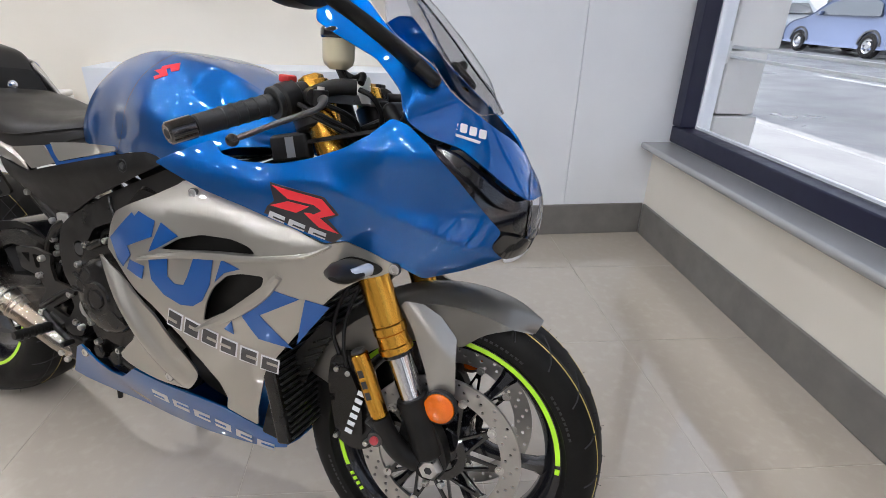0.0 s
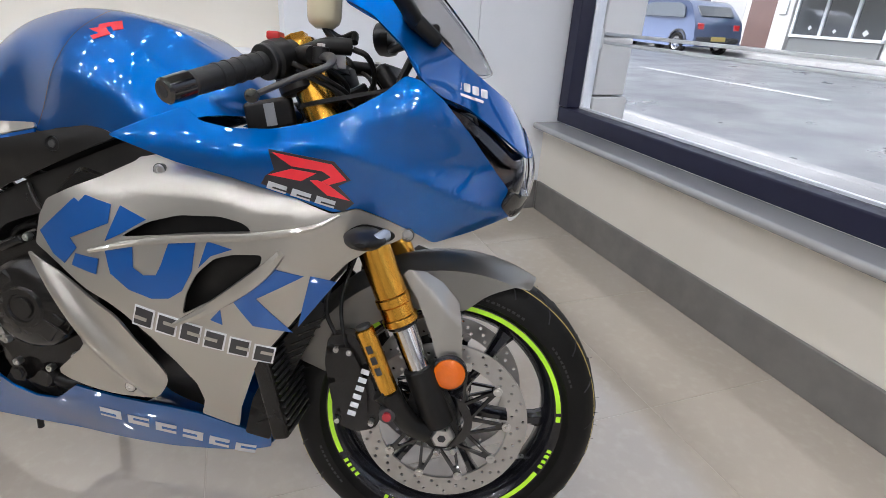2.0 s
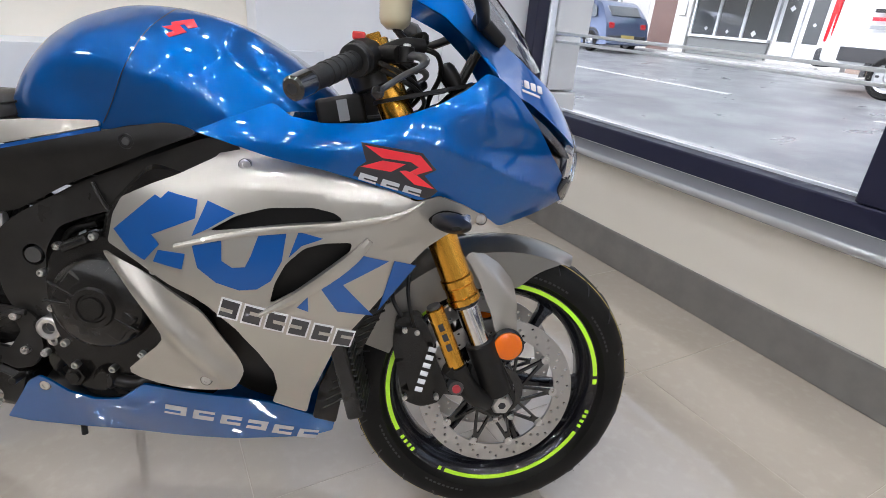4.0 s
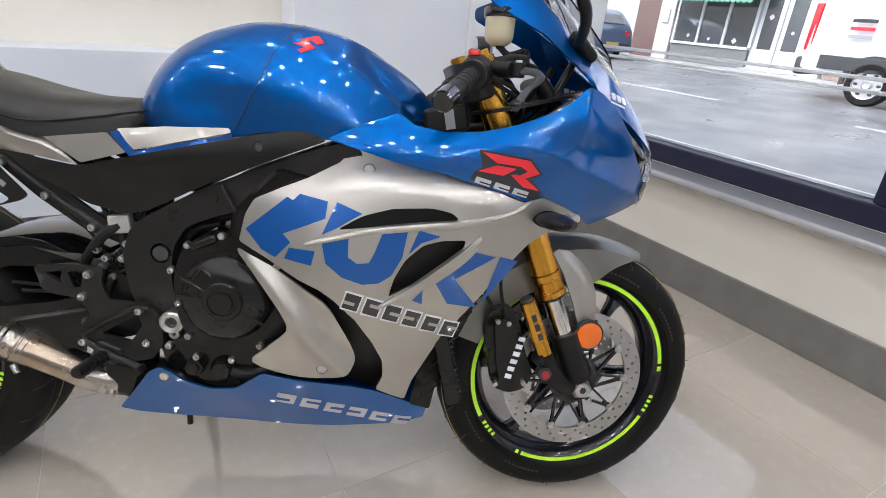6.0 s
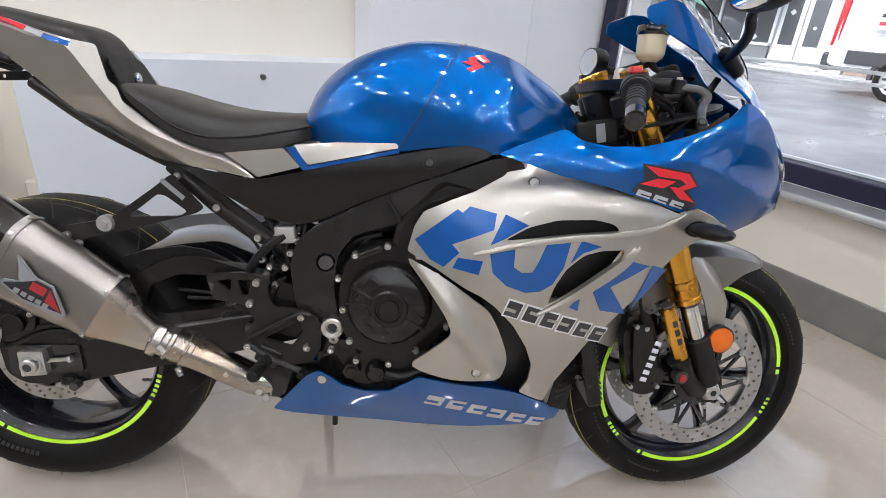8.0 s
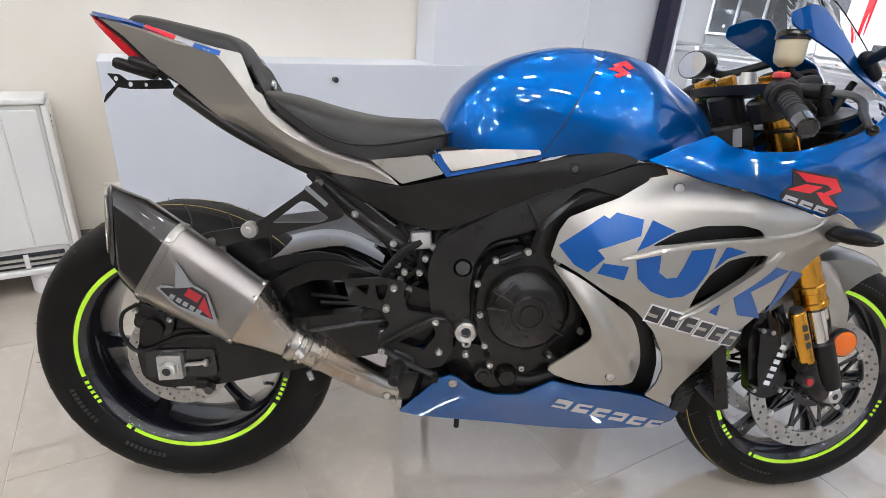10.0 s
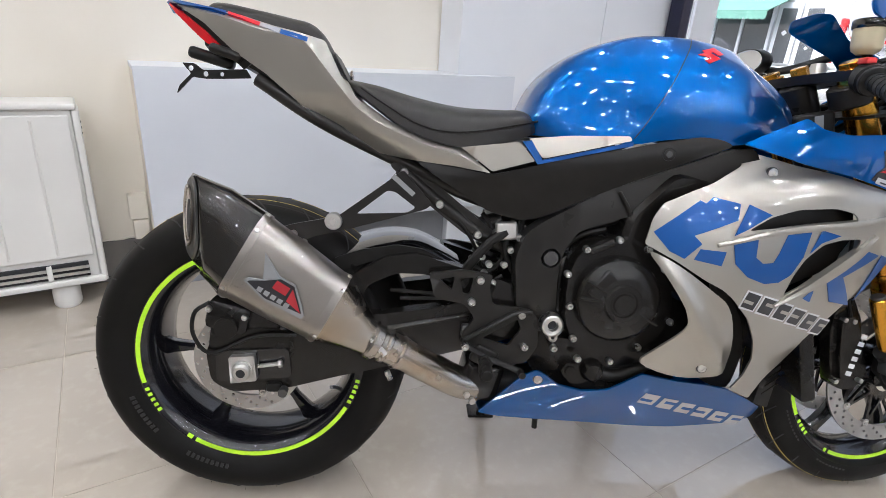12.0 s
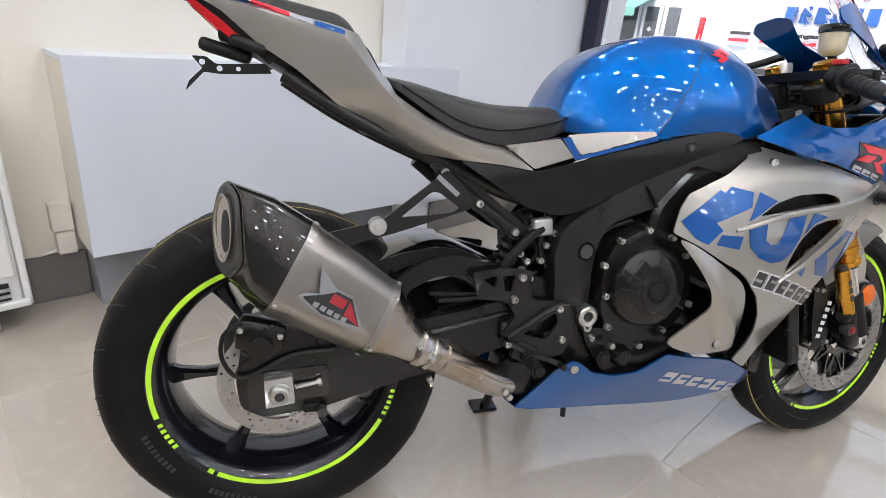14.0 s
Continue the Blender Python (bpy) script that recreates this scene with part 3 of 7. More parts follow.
def facade(y0, y1, wall_mat, height=6.5, x=15.6):
    """A house front with its upper storey; shop details are added as parts."""
    f = thing("shop_building", "two-storey rendered shop building across the street", "building", "buildings across the street")
    part("wall", span(x, x + 5, y0, y1, 0.2, height, 0.02), wall_mat, f)
    part("cornice", span(x - 0.12, x, y0 + 0.02, y1 - 0.02, height - 0.35, height - 0.1, 0.03), M["render_white"], f)
    n = max(1, int((y1 - y0) / 2.2))
    for i in range(n):
        yc = y0 + (i + 0.5) * (y1 - y0) / n
        w = part("window", span(x - 0.02, x + 0.01, yc - 0.45, yc + 0.45, 3.9, 5.4), M["shop_glass"], f)
        part("window_frame", join(span(x - 0.05, x - 0.02, yc - 0.5, yc - 0.45, 3.85, 5.45), span(x - 0.05, x - 0.02, yc + 0.45, yc + 0.5, 3.85, 5.45), span(x - 0.05, x - 0.02, yc - 0.45, yc + 0.45, 5.4, 5.45), span(x - 0.05, x - 0.02, yc - 0.45, yc + 0.45, 3.85, 3.9), span(x - 0.045, x - 0.02, yc - 0.45, yc + 0.45, 4.62, 4.67)), M["white_trim"], w)
    return f


def shopfront(f, y0, y1, x=15.6, panes=3, door=None):
    """A timber shopfront: stallriser, sill, panes between bars, a fascia."""
    part("stallriser", span(x - 0.10, x, y0, y1, 0.316, 0.80, 0.01), M["stallriser"], f, "grey panel below the shop window")
    part("shop_sill", span(x - 0.16, x, y0, y1, 0.80, 0.87, 0.01), M["white_trim"], f)
    w = (y1 - y0) / panes
    for i in range(panes):
        part("pane", span(x - 0.05, x - 0.03, y0 + i * w + 0.04, y0 + (i + 1) * w - 0.04, 0.87, 2.3), M["shop_glass"], f)
    for i in range(panes + 1):
        part("mullion", span(x - 0.10, x - 0.001, y0 + i * w - 0.04, y0 + i * w + 0.04, 0.871, 2.3, 0.005), M["white_trim"], f)
    part("fascia", span(x - 0.18, x - 0.001, y0 - 0.05, y1 + 0.05, 2.3, 2.85, 0.02), M["white_trim"], f)


fa = facade(4.2, 12.2, M["render_white"])
shopfront(fa, 7.9, 10.4, panes=3)
# double shop door
for y0, y1 in ((6.55, 7.15), (7.2, 7.8)):
    d = part("shop_door", span(15.52, 15.599, y0, y1, 0.316, 2.4, 0.008), M["white_trim"], fa, "white glazed shop door")
    part("pane", span(15.505, 15.519, y0 + 0.11, y1 - 0.11, 0.86, 2.25), M["shop_glass"], d)
part("step", span(15.3, 15.6, 6.4, 7.95, 0.3, 0.36, 0.02), M["kerb"], fa)
part("pilaster", span(15.42, 15.6, 5.9, 6.5, 0.31, 3.0, 0.02), M["render_white"], fa)
part("pilaster", span(15.42, 15.6, 10.45, 11.0, 0.31, 3.0, 0.02), M["render_white"], fa)
part("letter_box", span(15.36, 15.42, 10.6, 10.85, 1.35, 1.75, 0.02), M["white_trim"], fa, "small white wall box")
part("house_door", span(15.55, 15.6, 11.1, 12.0, 0.31, 2.4, 0.01), M["door_brown"], fa, "dark brown panelled door")
part("brick_pier", span(15.45, 15.6, 4.6, 5.8, 0.31, 3.0, 0.02), M["brick_brown"], fa)
# heart-shaped shop sticker and notices
for (yy, zz, s) in ((7.5, 1.65, 0.11), (6.85, 1.3, 0.07), (9.9, 1.05, 0.09), (8.4, 1.0, 0.12), (9.2, 1.0, 0.08)):
    part("notice", box((0.004, s, s), (15.50 if yy < 7.9 else 15.545, yy, zz), 0.001, 1, pose(0, 0, 0, 45, 0, 0)), M["decal_white"], fa)
fb = facade(12.2, 22.0, M["render_grey"])
shopfront(fb, 13.5, 17.0, panes=4)
shopfront(fb, 18.2, 21.2, panes=3)
fc = facade(-2.6, 4.2, M["render_white"])
shopfront(fc, -2.0, 0.6, panes=4)
shopfront(fc, 1.4, 3.9, panes=3)
fd = facade(-14.0, -2.6, M["brick_brown"], 7.0)
fe = facade(22.0, 40.0, M["render_white"], 7.2)
fg = facade(-40.0, -14.0, M["render_grey"], 6.8)
# green shop awning with a scalloped edge
aw = thing("shop_awning", "faded green shop awning with a scalloped white-edged valance", "awning")
part("canvas", moved(box((1.2, 3.0, 0.03), (0, 0, 0), 0.01), pose(15.02, 9.0, 2.32, 0, -20, 0)), M["awning_green"], aw)
val = [(-1.5, 0.16), (1.5, 0.16)]
n = 20
for i in range(n * 4 + 1):
    y = 1.5 - 3.0 * i / (n * 4)
    val.append((y, -0.05 * abs(math.sin(math.pi * i / 4))))
part("valance", moved(sheet(val, out=0.0, thick=0.01), pose(14.46, 9.0, 1.95, 0, 0, 90)), M["awning_green"], aw)


def wheel_far(parent, x, y, z, r=0.3, w=0.2):
    t = part("wheel", lathe([(r - 0.11, -w / 2), (r - 0.03, -w / 2), (r, -w / 2 + 0.04), (r, w / 2 - 0.04), (r - 0.03, w / 2), (r - 0.11, w / 2)], 28, "x", (x, y, z)), M["rubber"], parent)
    part("rim", lathe([(0.0, -w / 2 + 0.02), (0.06, -w / 2 + 0.005), (0.09, -w / 2 + 0.03), (r - 0.13, -w / 2 + 0.03), (r - 0.105, -w / 2 + 0.01), (r - 0.105, w / 2 - 0.01), (0, w / 2 - 0.01)], 24, "x", (x, y, z), False), M["wheel_alloy"], t)
    for k in range(6):
        a = 2 * math.pi * k / 6
        part("slot", box((0.01, 0.06, 0.035), (x - w / 2 + 0.028, y + math.cos(a) * (r - 0.17), z + math.sin(a) * (r - 0.17)), 0.004, 1), M["dark_slot"], t)


def car(label, paint, at, length=3.62, height=1.37, flip=1):
    """A small hatchback; its nose points along +y times flip."""
    c = thing("parked_car", label, "car", "cars across the street", at=at)
    side = [(-length / 2, 0.35), (-length / 2 + 0.02, 0.62), (-length / 2 + 0.10, 0.88), (-length / 2 + 0.45, 1.28), (-length / 2 + 0.8, height), (0.15, height), (0.55, 1.25), (1.02, 0.92), (length / 2 - 0.25, 0.78), (length / 2, 0.58), (length / 2, 0.32), (length / 2 - 0.3, 0.2), (-length / 2 + 0.2, 0.2)]
    prof = smooth_path([(a, b, 0) for a, b in side], 4, True)
    rings = []
    for k, (xx, s) in enumerate(((-0.80, 0.90), (-0.82, 0.97), (-0.72, 1.0), (0.72, 1.0), (0.82, 0.97), (0.80, 0.90))):
        ring = []
        for p in prof:
            zz = 0.6 + (p.y - 0.6) * s
            tuck = 0.0 if p.y < 0.85 else 0.30 * (p.y - 0.85)
            ring.append((xx * (1 - tuck), p.x * flip * (0.97 + 0.03 * s), zz))
        rings.append(ring)
    part("body", loft(rings), paint, c)
    glassline = [(-length / 2 + 0.5, 0.93), (-length / 2 + 0.62, 1.2), (-length / 2 + 0.85, 1.29), (0.1, 1.29), (0.45, 1.19), (0.85, 0.93)]
    for sx in (-1, 1):
        bm = sheet([(a, b) for a, b in rounded(glassline, 0.06)], out=lambda a, b: 0.822 * (1 - 0.30 * max(0, b - 0.85)) + 0.004, thick=0.02, grid=0.15, side=sx)
        part("side_window", moved(bm, pose(0, 0, 0, 0, 0, 90) @ Matrix.Diagonal((flip, 1, 1, 1))), M["car_glass"], c)
    part("rear_window", moved(box((1.15, 0.03, 0.34), (0, 0, 0), 0.02), pose(0, flip * (-length / 2 + 0.26), 1.10, flip * -42, 0, 0)), M["car_glass"], c)
    part("windscreen", moved(box((1.2, 0.03, 0.52), (0, 0, 0), 0.02), pose(0, flip * 0.80, 1.10, flip * 55, 0, 0)), M["car_glass"], c)
    for e in (-1, 1):
        part("bumper", box((1.5, 0.10, 0.16), (0, e * (length / 2 - 0.02), 0.40), 0.04), M["car_trim"], c)
        for sx in (-1, 1):
            part("lamp", box((0.22, 0.06, 0.16), (sx * 0.62, e * flip * (length / 2 - 0.05), 0.72 if e < 0 else 0.66), 0.03), M["red_lens"] if e < 0 else M["clear_plastic"], c)
    part("number_plate", box((0.5, 0.02, 0.11), (0, -flip * (length / 2 + 0.03), 0.43), 0.004), M["yellow_paint"], c)
    for sx in (-1, 1):
        part("mirror", box((0.12, 0.10, 0.10), (sx * 0.84, flip * 0.55, 0.98), 0.03), paint, c)
        for yy in (-1.2, 1.2):
            part("wheel_arch", lathe([(0.30, -0.02), (0.35, -0.02), (0.35, 0.02), (0.30, 0.02)], 20, "x", (sx * 0.80, flip * yy, 0.29), arc=(0, 180)), M["car_trim"], c)
            wheel_far(c, sx * 0.74, flip * yy, 0.28, 0.28, 0.18)
    return c


car("small blue hatchback parked at the far kerb", M["car_blue"], pose(13.2, 12.45, street_z(13)), flip=1)
car("silver hatchback parked behind the blue car", M["car_silver"], pose(13.5, 16.45, street_z(13), 0, 0, -8), 3.7, 1.5, -1)


def van(at):
    v = thing("delivery_van", "white high-roofed panel van with blue and red lettering blocks", "van", at=at)
    L, W, H = 5.4, 0.98, 2.5
    side = [(L / 2, 0.45), (L / 2, 2.2), (L / 2 - 0.08, 2.45), (L / 2 - 0.4, H), (-L / 2 + 1.5, H), (-L / 2 + 1.0, 2.2), (-L / 2 + 0.55, 1.35), (-L / 2 + 0.05, 1.0), (-L / 2, 0.45)]
    prof = rounded(side, 0.12, 3)
    rings = [[(xx * (1 - 0.05 * max(0, b - 0.9)), a * s, 1.2 + (b - 1.2) * s) for a, b in prof] for xx, s in ((-W + 0.04, 0.96), (-W, 0.98), (-W + 0.04, 1.0), (W - 0.04, 1.0), (W, 0.98), (W - 0.04, 0.96))]
    part("body", loft(rings), M["van_white"], v)
    part("bumper", box((1.9, 0.16, 0.30), (0, L / 2 + 0.03, 0.52), 0.05), M["car_trim"], v)
    for sx in (-1, 1):
        part("rub_strip", box((0.03, 4.6, 0.22), (sx * (W + 0.005), 0.1, 0.62), 0.01), M["car_trim"], v)
        part("tail_lamp", box((0.07, 0.12, 0.75), (sx * (W - 0.06), L / 2 - 0.03, 1.15), 0.02), M["red_lens"], v)
        part("mirror", box((0.15, 0.12, 0.35), (sx * (W + 0.12), -L / 2 + 1.1, 1.45), 0.04), M["car_trim"], v)
        for yy in (1.55, -1.85):
            part("wheel_arch", lathe([(0.36, -0.02), (0.43, -0.02), (0.43, 0.03), (0.36, 0.03)], 24, "x", (sx * (W - 0.01), yy, 0.35), arc=(-8, 188)), M["car_trim"], v)
            wheel_far(v, sx * (W - 0.08), yy, 0.34, 0.34, 0.22)
    part("windscreen", moved(box((1.6, 0.03, 0.9), (0, 0, 0), 0.03), pose(0, -L / 2 + 0.82, 1.78, 28, 0, 0)), M["car_glass"], v)
    xs = -W + 0.012
    # lettering drawn as plain shapes
    for i in range(6):
        part("lettering_block", box((0.01, 0.17, 0.26), (xs - 0.014, 1.15 - i * 0.24, 1.62), 0.002), M["decal_blue"], v)
    part("emblem", moved(box((0.01, 0.34, 0.34), (0, 0, 0), 0.002), pose(xs + 0.004, 0.15, 2.10, 45, 0, 0)), M["decal_red"], v)
    for i, mt in enumerate(("decal_black", "decal_red", "decal_grey")):
        for k in range(3):
            part("lettering_bar", box((0.01, 0.36, 0.055), (xs - 0.012, 1.9 - k * 0.55, 1.28 - i * 0.12), 0.001), M[mt], v)
    part("body_line", box((0.012, 3.2, 0.03), (xs - 0.008, 0.5, 1.42), 0.004), M["van_white"], v)
    return v


van(pose(11.0 + 0.98, 1.45, street_z(11.5)))

# floor: tiles of 0.6 m on a bed of grout
floor = tagged(new("floor", finish("floor", span(ROOM_X0, WIN_X + 0.02, ROOM_Y0, BACK_Y + 0.02, -0.06, -0.0012), M["grout"])), "polished beige porcelain tile floor", "floor", kind="structure")
TILE = finish("tile", span(-0.2988, 0.2988, -0.2988, 0.2988, -0.008, 0.0, 0.0006), M["tile"])
for i in range(-9, 5):
    for j in range(-17, 3):
        x, y = 0.235 + 0.6 * i - 0.3, 0.21 + 0.6 * j - 0.3
        if x - 0.3 < WIN_X and y - 0.3 < BACK_Y and x + 0.3 > ROOM_X0:
            t = new("tile", TILE)
            t.parent = floor
            t.matrix_basis = pose(x, y, 0, 0, 0, 90 * ((i * 3 + j * 7) % 4))


# ---------------------------------------------------------------- the motorcycle
# Its own axes: x ahead from the rear axle, y to its left, z up from the floor along the leaning middle plane.
LEAN_DEG, HEAD_DEG, STEER_DEG = 9.0, -27.45, 5.0
bike = thing("motorcycle", "blue and silver sports motorcycle leaning on its side stand", "motorcycle",
             at=pose(0.0445, 0.0918, 0.002, 0, 0, HEAD_DEG) @ pose(0, 0, 0, -LEAN_DEG, 0, 0))
STEER = Matrix.Translation((1.42, 0, 0.30)) @ Matrix.Rotation(radians(STEER_DEG), 4, Vector((-0.394, 0, 0.919))) @ Matrix.Translation((-1.42, 0, -0.30))


def steered(bm):
    return moved(bm, STEER)


def skin(outline, f, holes=(), grid=0.012, thick=0.003, lift=0.0, flip=False, lines=()):
    """A curved panel: a flat outline filled and laid on the surface f(a, b), with thickness inwards."""
    v, faces = fill(outline, holes, grid, lines)
    bm = bmesh.new()
    top, low = [], []
    e = 1e-4
    for a, b in v:
        p = Vector(f(a, b))
        n = (Vector(f(a + e, b)) - p).cross(Vector(f(a, b + e)) - p)
        n = n.normalized() * (-1 if flip else 1)
        top.append(bm.verts.new(p + n * lift))
        low.append(bm.verts.new(p + n * (lift - thick)))
    count = {}
    for t in faces:
        bm.faces.new([top[i] for i in t])
        bm.faces.new([low[i] for i in t[::-1]])
        for i in range(len(t)):
            key = (min(t[i], t[(i + 1) % len(t)]), max(t[i], t[(i + 1) % len(t)]))
            count[key] = count.get(key, 0) + 1
    for (a, b), c in count.items():
        if c == 1:
            bm.faces.new((top[a], top[b], low[b], low[a]))
    bmesh.ops.delete(bm, geom=[w for w in bm.verts if not w.link_faces], context="VERTS")
    return bm


def dense(pts, step=0.012):
    """Adds points along the straight sides of an outline."""
    out = []
    for i, p in enumerate(pts):
        q = pts[(i + 1) % len(pts)]
        n = max(1, int(math.hypot(q[0] - p[0], q[1] - p[1]) / step))
        out += [(p[0] + (q[0] - p[0]) * j / n, p[1] + (q[1] - p[1]) * j / n) for j in range(n)]
    return out


def soft(pts, n=4, r=None):
    """A closed outline: rounded corners (r) or a smooth curve through the points."""
    if r is not None:
        return dense(rounded(pts, r, 3))
    return [(p.x, p.y) for p in smooth_path([(a, b, 0) for a, b in pts], n, True)]


def mixed(pts, r=0.01, step=0.012):
    return dense(rounded(pts, r, 3), step)


# --- the side fairing's surface: half-widths at a few stations, joined by a thin-plate spline
STATIONS = np.array([
    (0.745, 0.614, 0.200), (0.868, 0.704, 0.214), (0.870, 0.592, 0.232), (0.918, 0.534, 0.230), (1.167, 0.497, 0.187), (1.242, 0.600, 0.183),
    (1.180, 0.619, 0.212), (1.358, 0.677, 0.158), (0.962, 0.752, 0.209), (1.161, 0.796, 0.214), (1.254, 0.713, 0.197), (0.887, 0.400, 0.205),
    (0.961, 0.286, 0.150), (1.071, 0.193, 0.094), (0.787, 0.292, 0.168), (0.582, 0.320, 0.159), (0.469, 0.200, 0.110), (0.892, 0.801, 0.182),
    (0.700, 0.205, 0.110), (1.060, 0.330, 0.150), (0.700, 0.300, 0.170), (1.000, 0.640, 0.226), (1.020, 0.470, 0.212), (1.100, 0.150, 0.050)])


def plate_spline(s):
    n = len(s)
    d = np.hypot(s[:, None, 0] - s[None, :, 0], s[:, None, 1] - s[None, :, 1])
    k = np.where(d > 0, d * d * np.log(d + 1e-12), 0.0) + np.eye(n) * 2e-4
    p = np.c_[np.ones(n), s[:, :2]]
    a = np.zeros((n + 3, n + 3))
    a[:n, :n], a[:n, n:], a[n:, :n] = k, p, p.T
    w = np.linalg.solve(a, np.r_[s[:, 2], 0, 0, 0])

    def f(x, z):
        r = np.hypot(s[:, 0] - x, s[:, 1] - z)
        return float((w[:n] * np.where(r > 0, r * r * np.log(r + 1e-12), 0.0)).sum() + w[n] + w[n + 1] * x + w[n + 2] * z)
    return f


FV = plate_spline(STATIONS)


LEDGE = curve1([(0.770, 0.680), (0.791, 0.690), (0.853, 0.713), (0.928, 0.725), (0.998, 0.727), (1.061, 0.727), (1.126, 0.719), (1.193, 0.710), (1.260, 0.701)])
LEDGE_LINE = [(0.79 + 0.008 * i, LEDGE(0.79 + 0.008 * i)) for i in range(59)]


def ledge(x, z):
    """The panel folds inwards above a line that runs forward under the cowl's edge."""
    h = z - LEDGE(x)
    return 0.30 * (h + math.sqrt(h * h + 0.000004)) * max(0.0, min(1.0, (x - 0.79) / 0.08)) * max(0.0, min(1.0, (1.27 - x) / 0.08))


def on_fairing(side, extra=0.0):
    return lambda x, z: (x, side * (FV(x, z) - ledge(x, z) + extra), z)


def fairing_panel(name, outline, mat, holes=(), thick=0.004, lift=0.0, label="", sides=(-1, 1), grid=0.014):
    for side in sides:
        part(name, skin(outline, on_fairing(side), holes, grid, thick, lift, side > 0, (LEDGE_LINE,)), mat, bike, label)


# mid fairing: main silver panel with two vents
VENT_A = mixed([(0.915, 0.650), (0.958, 0.676), (1.010, 0.692), (1.078, 0.697), (1.115, 0.690), (1.128, 0.677), (1.060, 0.668), (0.995, 0.660)], 0.010)
VENT_B = mixed([(1.008, 0.530), (1.018, 0.568), (1.036, 0.602), (1.066, 0.630), (1.098, 0.640), (1.142, 0.643), (1.138, 0.626), (1.110, 0.594), (1.064, 0.563)], 0.008)
MAIN = mixed([(0.741, 0.614), (0.752, 0.662), (0.768, 0.690), (0.815, 0.713), (0.860, 0.732), (0.915, 0.762), (0.930, 0.790), (1.010, 0.769), (1.095, 0.754),
              (1.190, 0.730), (1.242, 0.712), (1.278, 0.722), (1.320, 0.706), (1.362, 0.686), (1.330, 0.668), (1.300, 0.658), (1.262, 0.632), (1.222, 0.586), (1.180, 0.528), (1.112, 0.440),
              (1.062, 0.322), (1.050, 0.272), (1.022, 0.286), (0.990, 0.305), (1.004, 0.340), (1.002, 0.385), (0.982, 0.432), (0.950, 0.482), (0.910, 0.522), (0.885, 0.540),
              (0.850, 0.556), (0.795, 0.588)], 0.006)
fairing_panel("side_fairing", MAIN, M["silver"], [VENT_A, VENT_B], label="silver side fairing panel")
# dark ducts behind the vents
for nm, c in (("vent_duct", [(0.90, 0.64), (0.95, 0.70), (1.14, 0.71), (1.15, 0.655)]), ("vent_duct", [(0.99, 0.515), (1.03, 0.65), (1.165, 0.655), (1.12, 0.57)])):
    fairing_panel(nm, dense(c, 0.02), M["matt_black"], lift=-0.030, thick=0.004, label="black duct behind the vent")
# bulged lower scoop panel
SCOOP = soft([(0.744, 0.604), (0.800, 0.580), (0.868, 0.535), (0.902, 0.508), (0.930, 0.455), (0.948, 0.405), (0.948, 0.376), (0.930, 0.352), (0.885, 0.345), (0.825, 0.354), (0.762, 0.382),
              (0.785, 0.412), (0.828, 0.455), (0.822, 0.492), (0.800, 0.528), (0.772, 0.566)], 3)


def scoop_surface(side):
    def f(x, z):
        ridge = math.exp(-((((x - 0.86) * 0.80 + (z - 0.46) * 0.60) / 0.020) ** 2)) * 0.015
        return (x, side * (FV(x, z) + 0.004 + ridge - 0.010 * max(0.0, (x - 0.915)) / 0.03), z)
    return f


for side in (-1, 1):
    part("scoop_panel", skin(SCOOP, scoop_surface(side), (), 0.010, 0.005, 0.0, side > 0), M["silver"], bike, "silver bulged scoop panel")
fairing_panel("scoop_duct", soft([(0.880, 0.545), (0.945, 0.492), (1.00, 0.40), (1.022, 0.335), (1.020, 0.272), (0.955, 0.290), (0.915, 0.335), (0.915, 0.42), (0.90, 0.49)], 3), M["matt_black"], lift=-0.035, label="black air outlet")
# raised blade along the upper vent, and the strut across the lower one
for side in (-1, 1):
    def strip(pts, wid, proud, s=side):
        path = smooth_path([(x, 0, z) for x, z in pts], 8)
        rings = []
        for i, p in enumerate(path):
            d = (path[min(i + 1, len(path) - 1)] - path[max(i - 1, 0)]).normalized()
            n = Vector((-d.z, 0, d.x))
            t = i / (len(path) - 1)
            w = wid * (0.25 + 0.75 * math.sin(math.pi * min(1.0, 0.12 + t * 0.86)))
            ring = []
            for k, (a, o) in enumerate(((-1, -0.006), (-0.8, 0.55), (0, 0.75), (0.8, 0.55), (1, -0.006))):
                q = p + n * (a * w)
                ring.append((q.x, s * (FV(q.x, q.z) + (proud * o if o > 0 else o)), q.z))
            rings.append(ring)
        return loft(rings)
    part("blade", strip([(0.862, 0.622), (0.95, 0.645), (1.04, 0.660), (1.14, 0.673), (1.215, 0.690), (1.255, 0.712)], 0.0075, 0.008), M["silver"], bike)
    part("strut", strip([(1.170, 0.648), (1.145, 0.618), (1.105, 0.583), (1.055, 0.547), (0.992, 0.511)], 0.013, 0.012), M["silver"], bike)

# belly pan
BELLY = mixed([(0.470, 0.224), (0.512, 0.278), (0.548, 0.326), (0.574, 0.342), (0.594, 0.332), (0.620, 0.311), (0.668, 0.300), (0.720, 0.308), (0.776, 0.352),
               (0.850, 0.334), (0.930, 0.318), (0.985, 0.302), (1.050, 0.268), (1.100, 0.238), (1.094, 0.208), (1.030, 0.196), (0.900, 0.188), (0.700, 0.196), (0.510, 0.214)], 0.006)
fairing_panel("belly_pan", BELLY, M["blue"], label="blue belly pan")
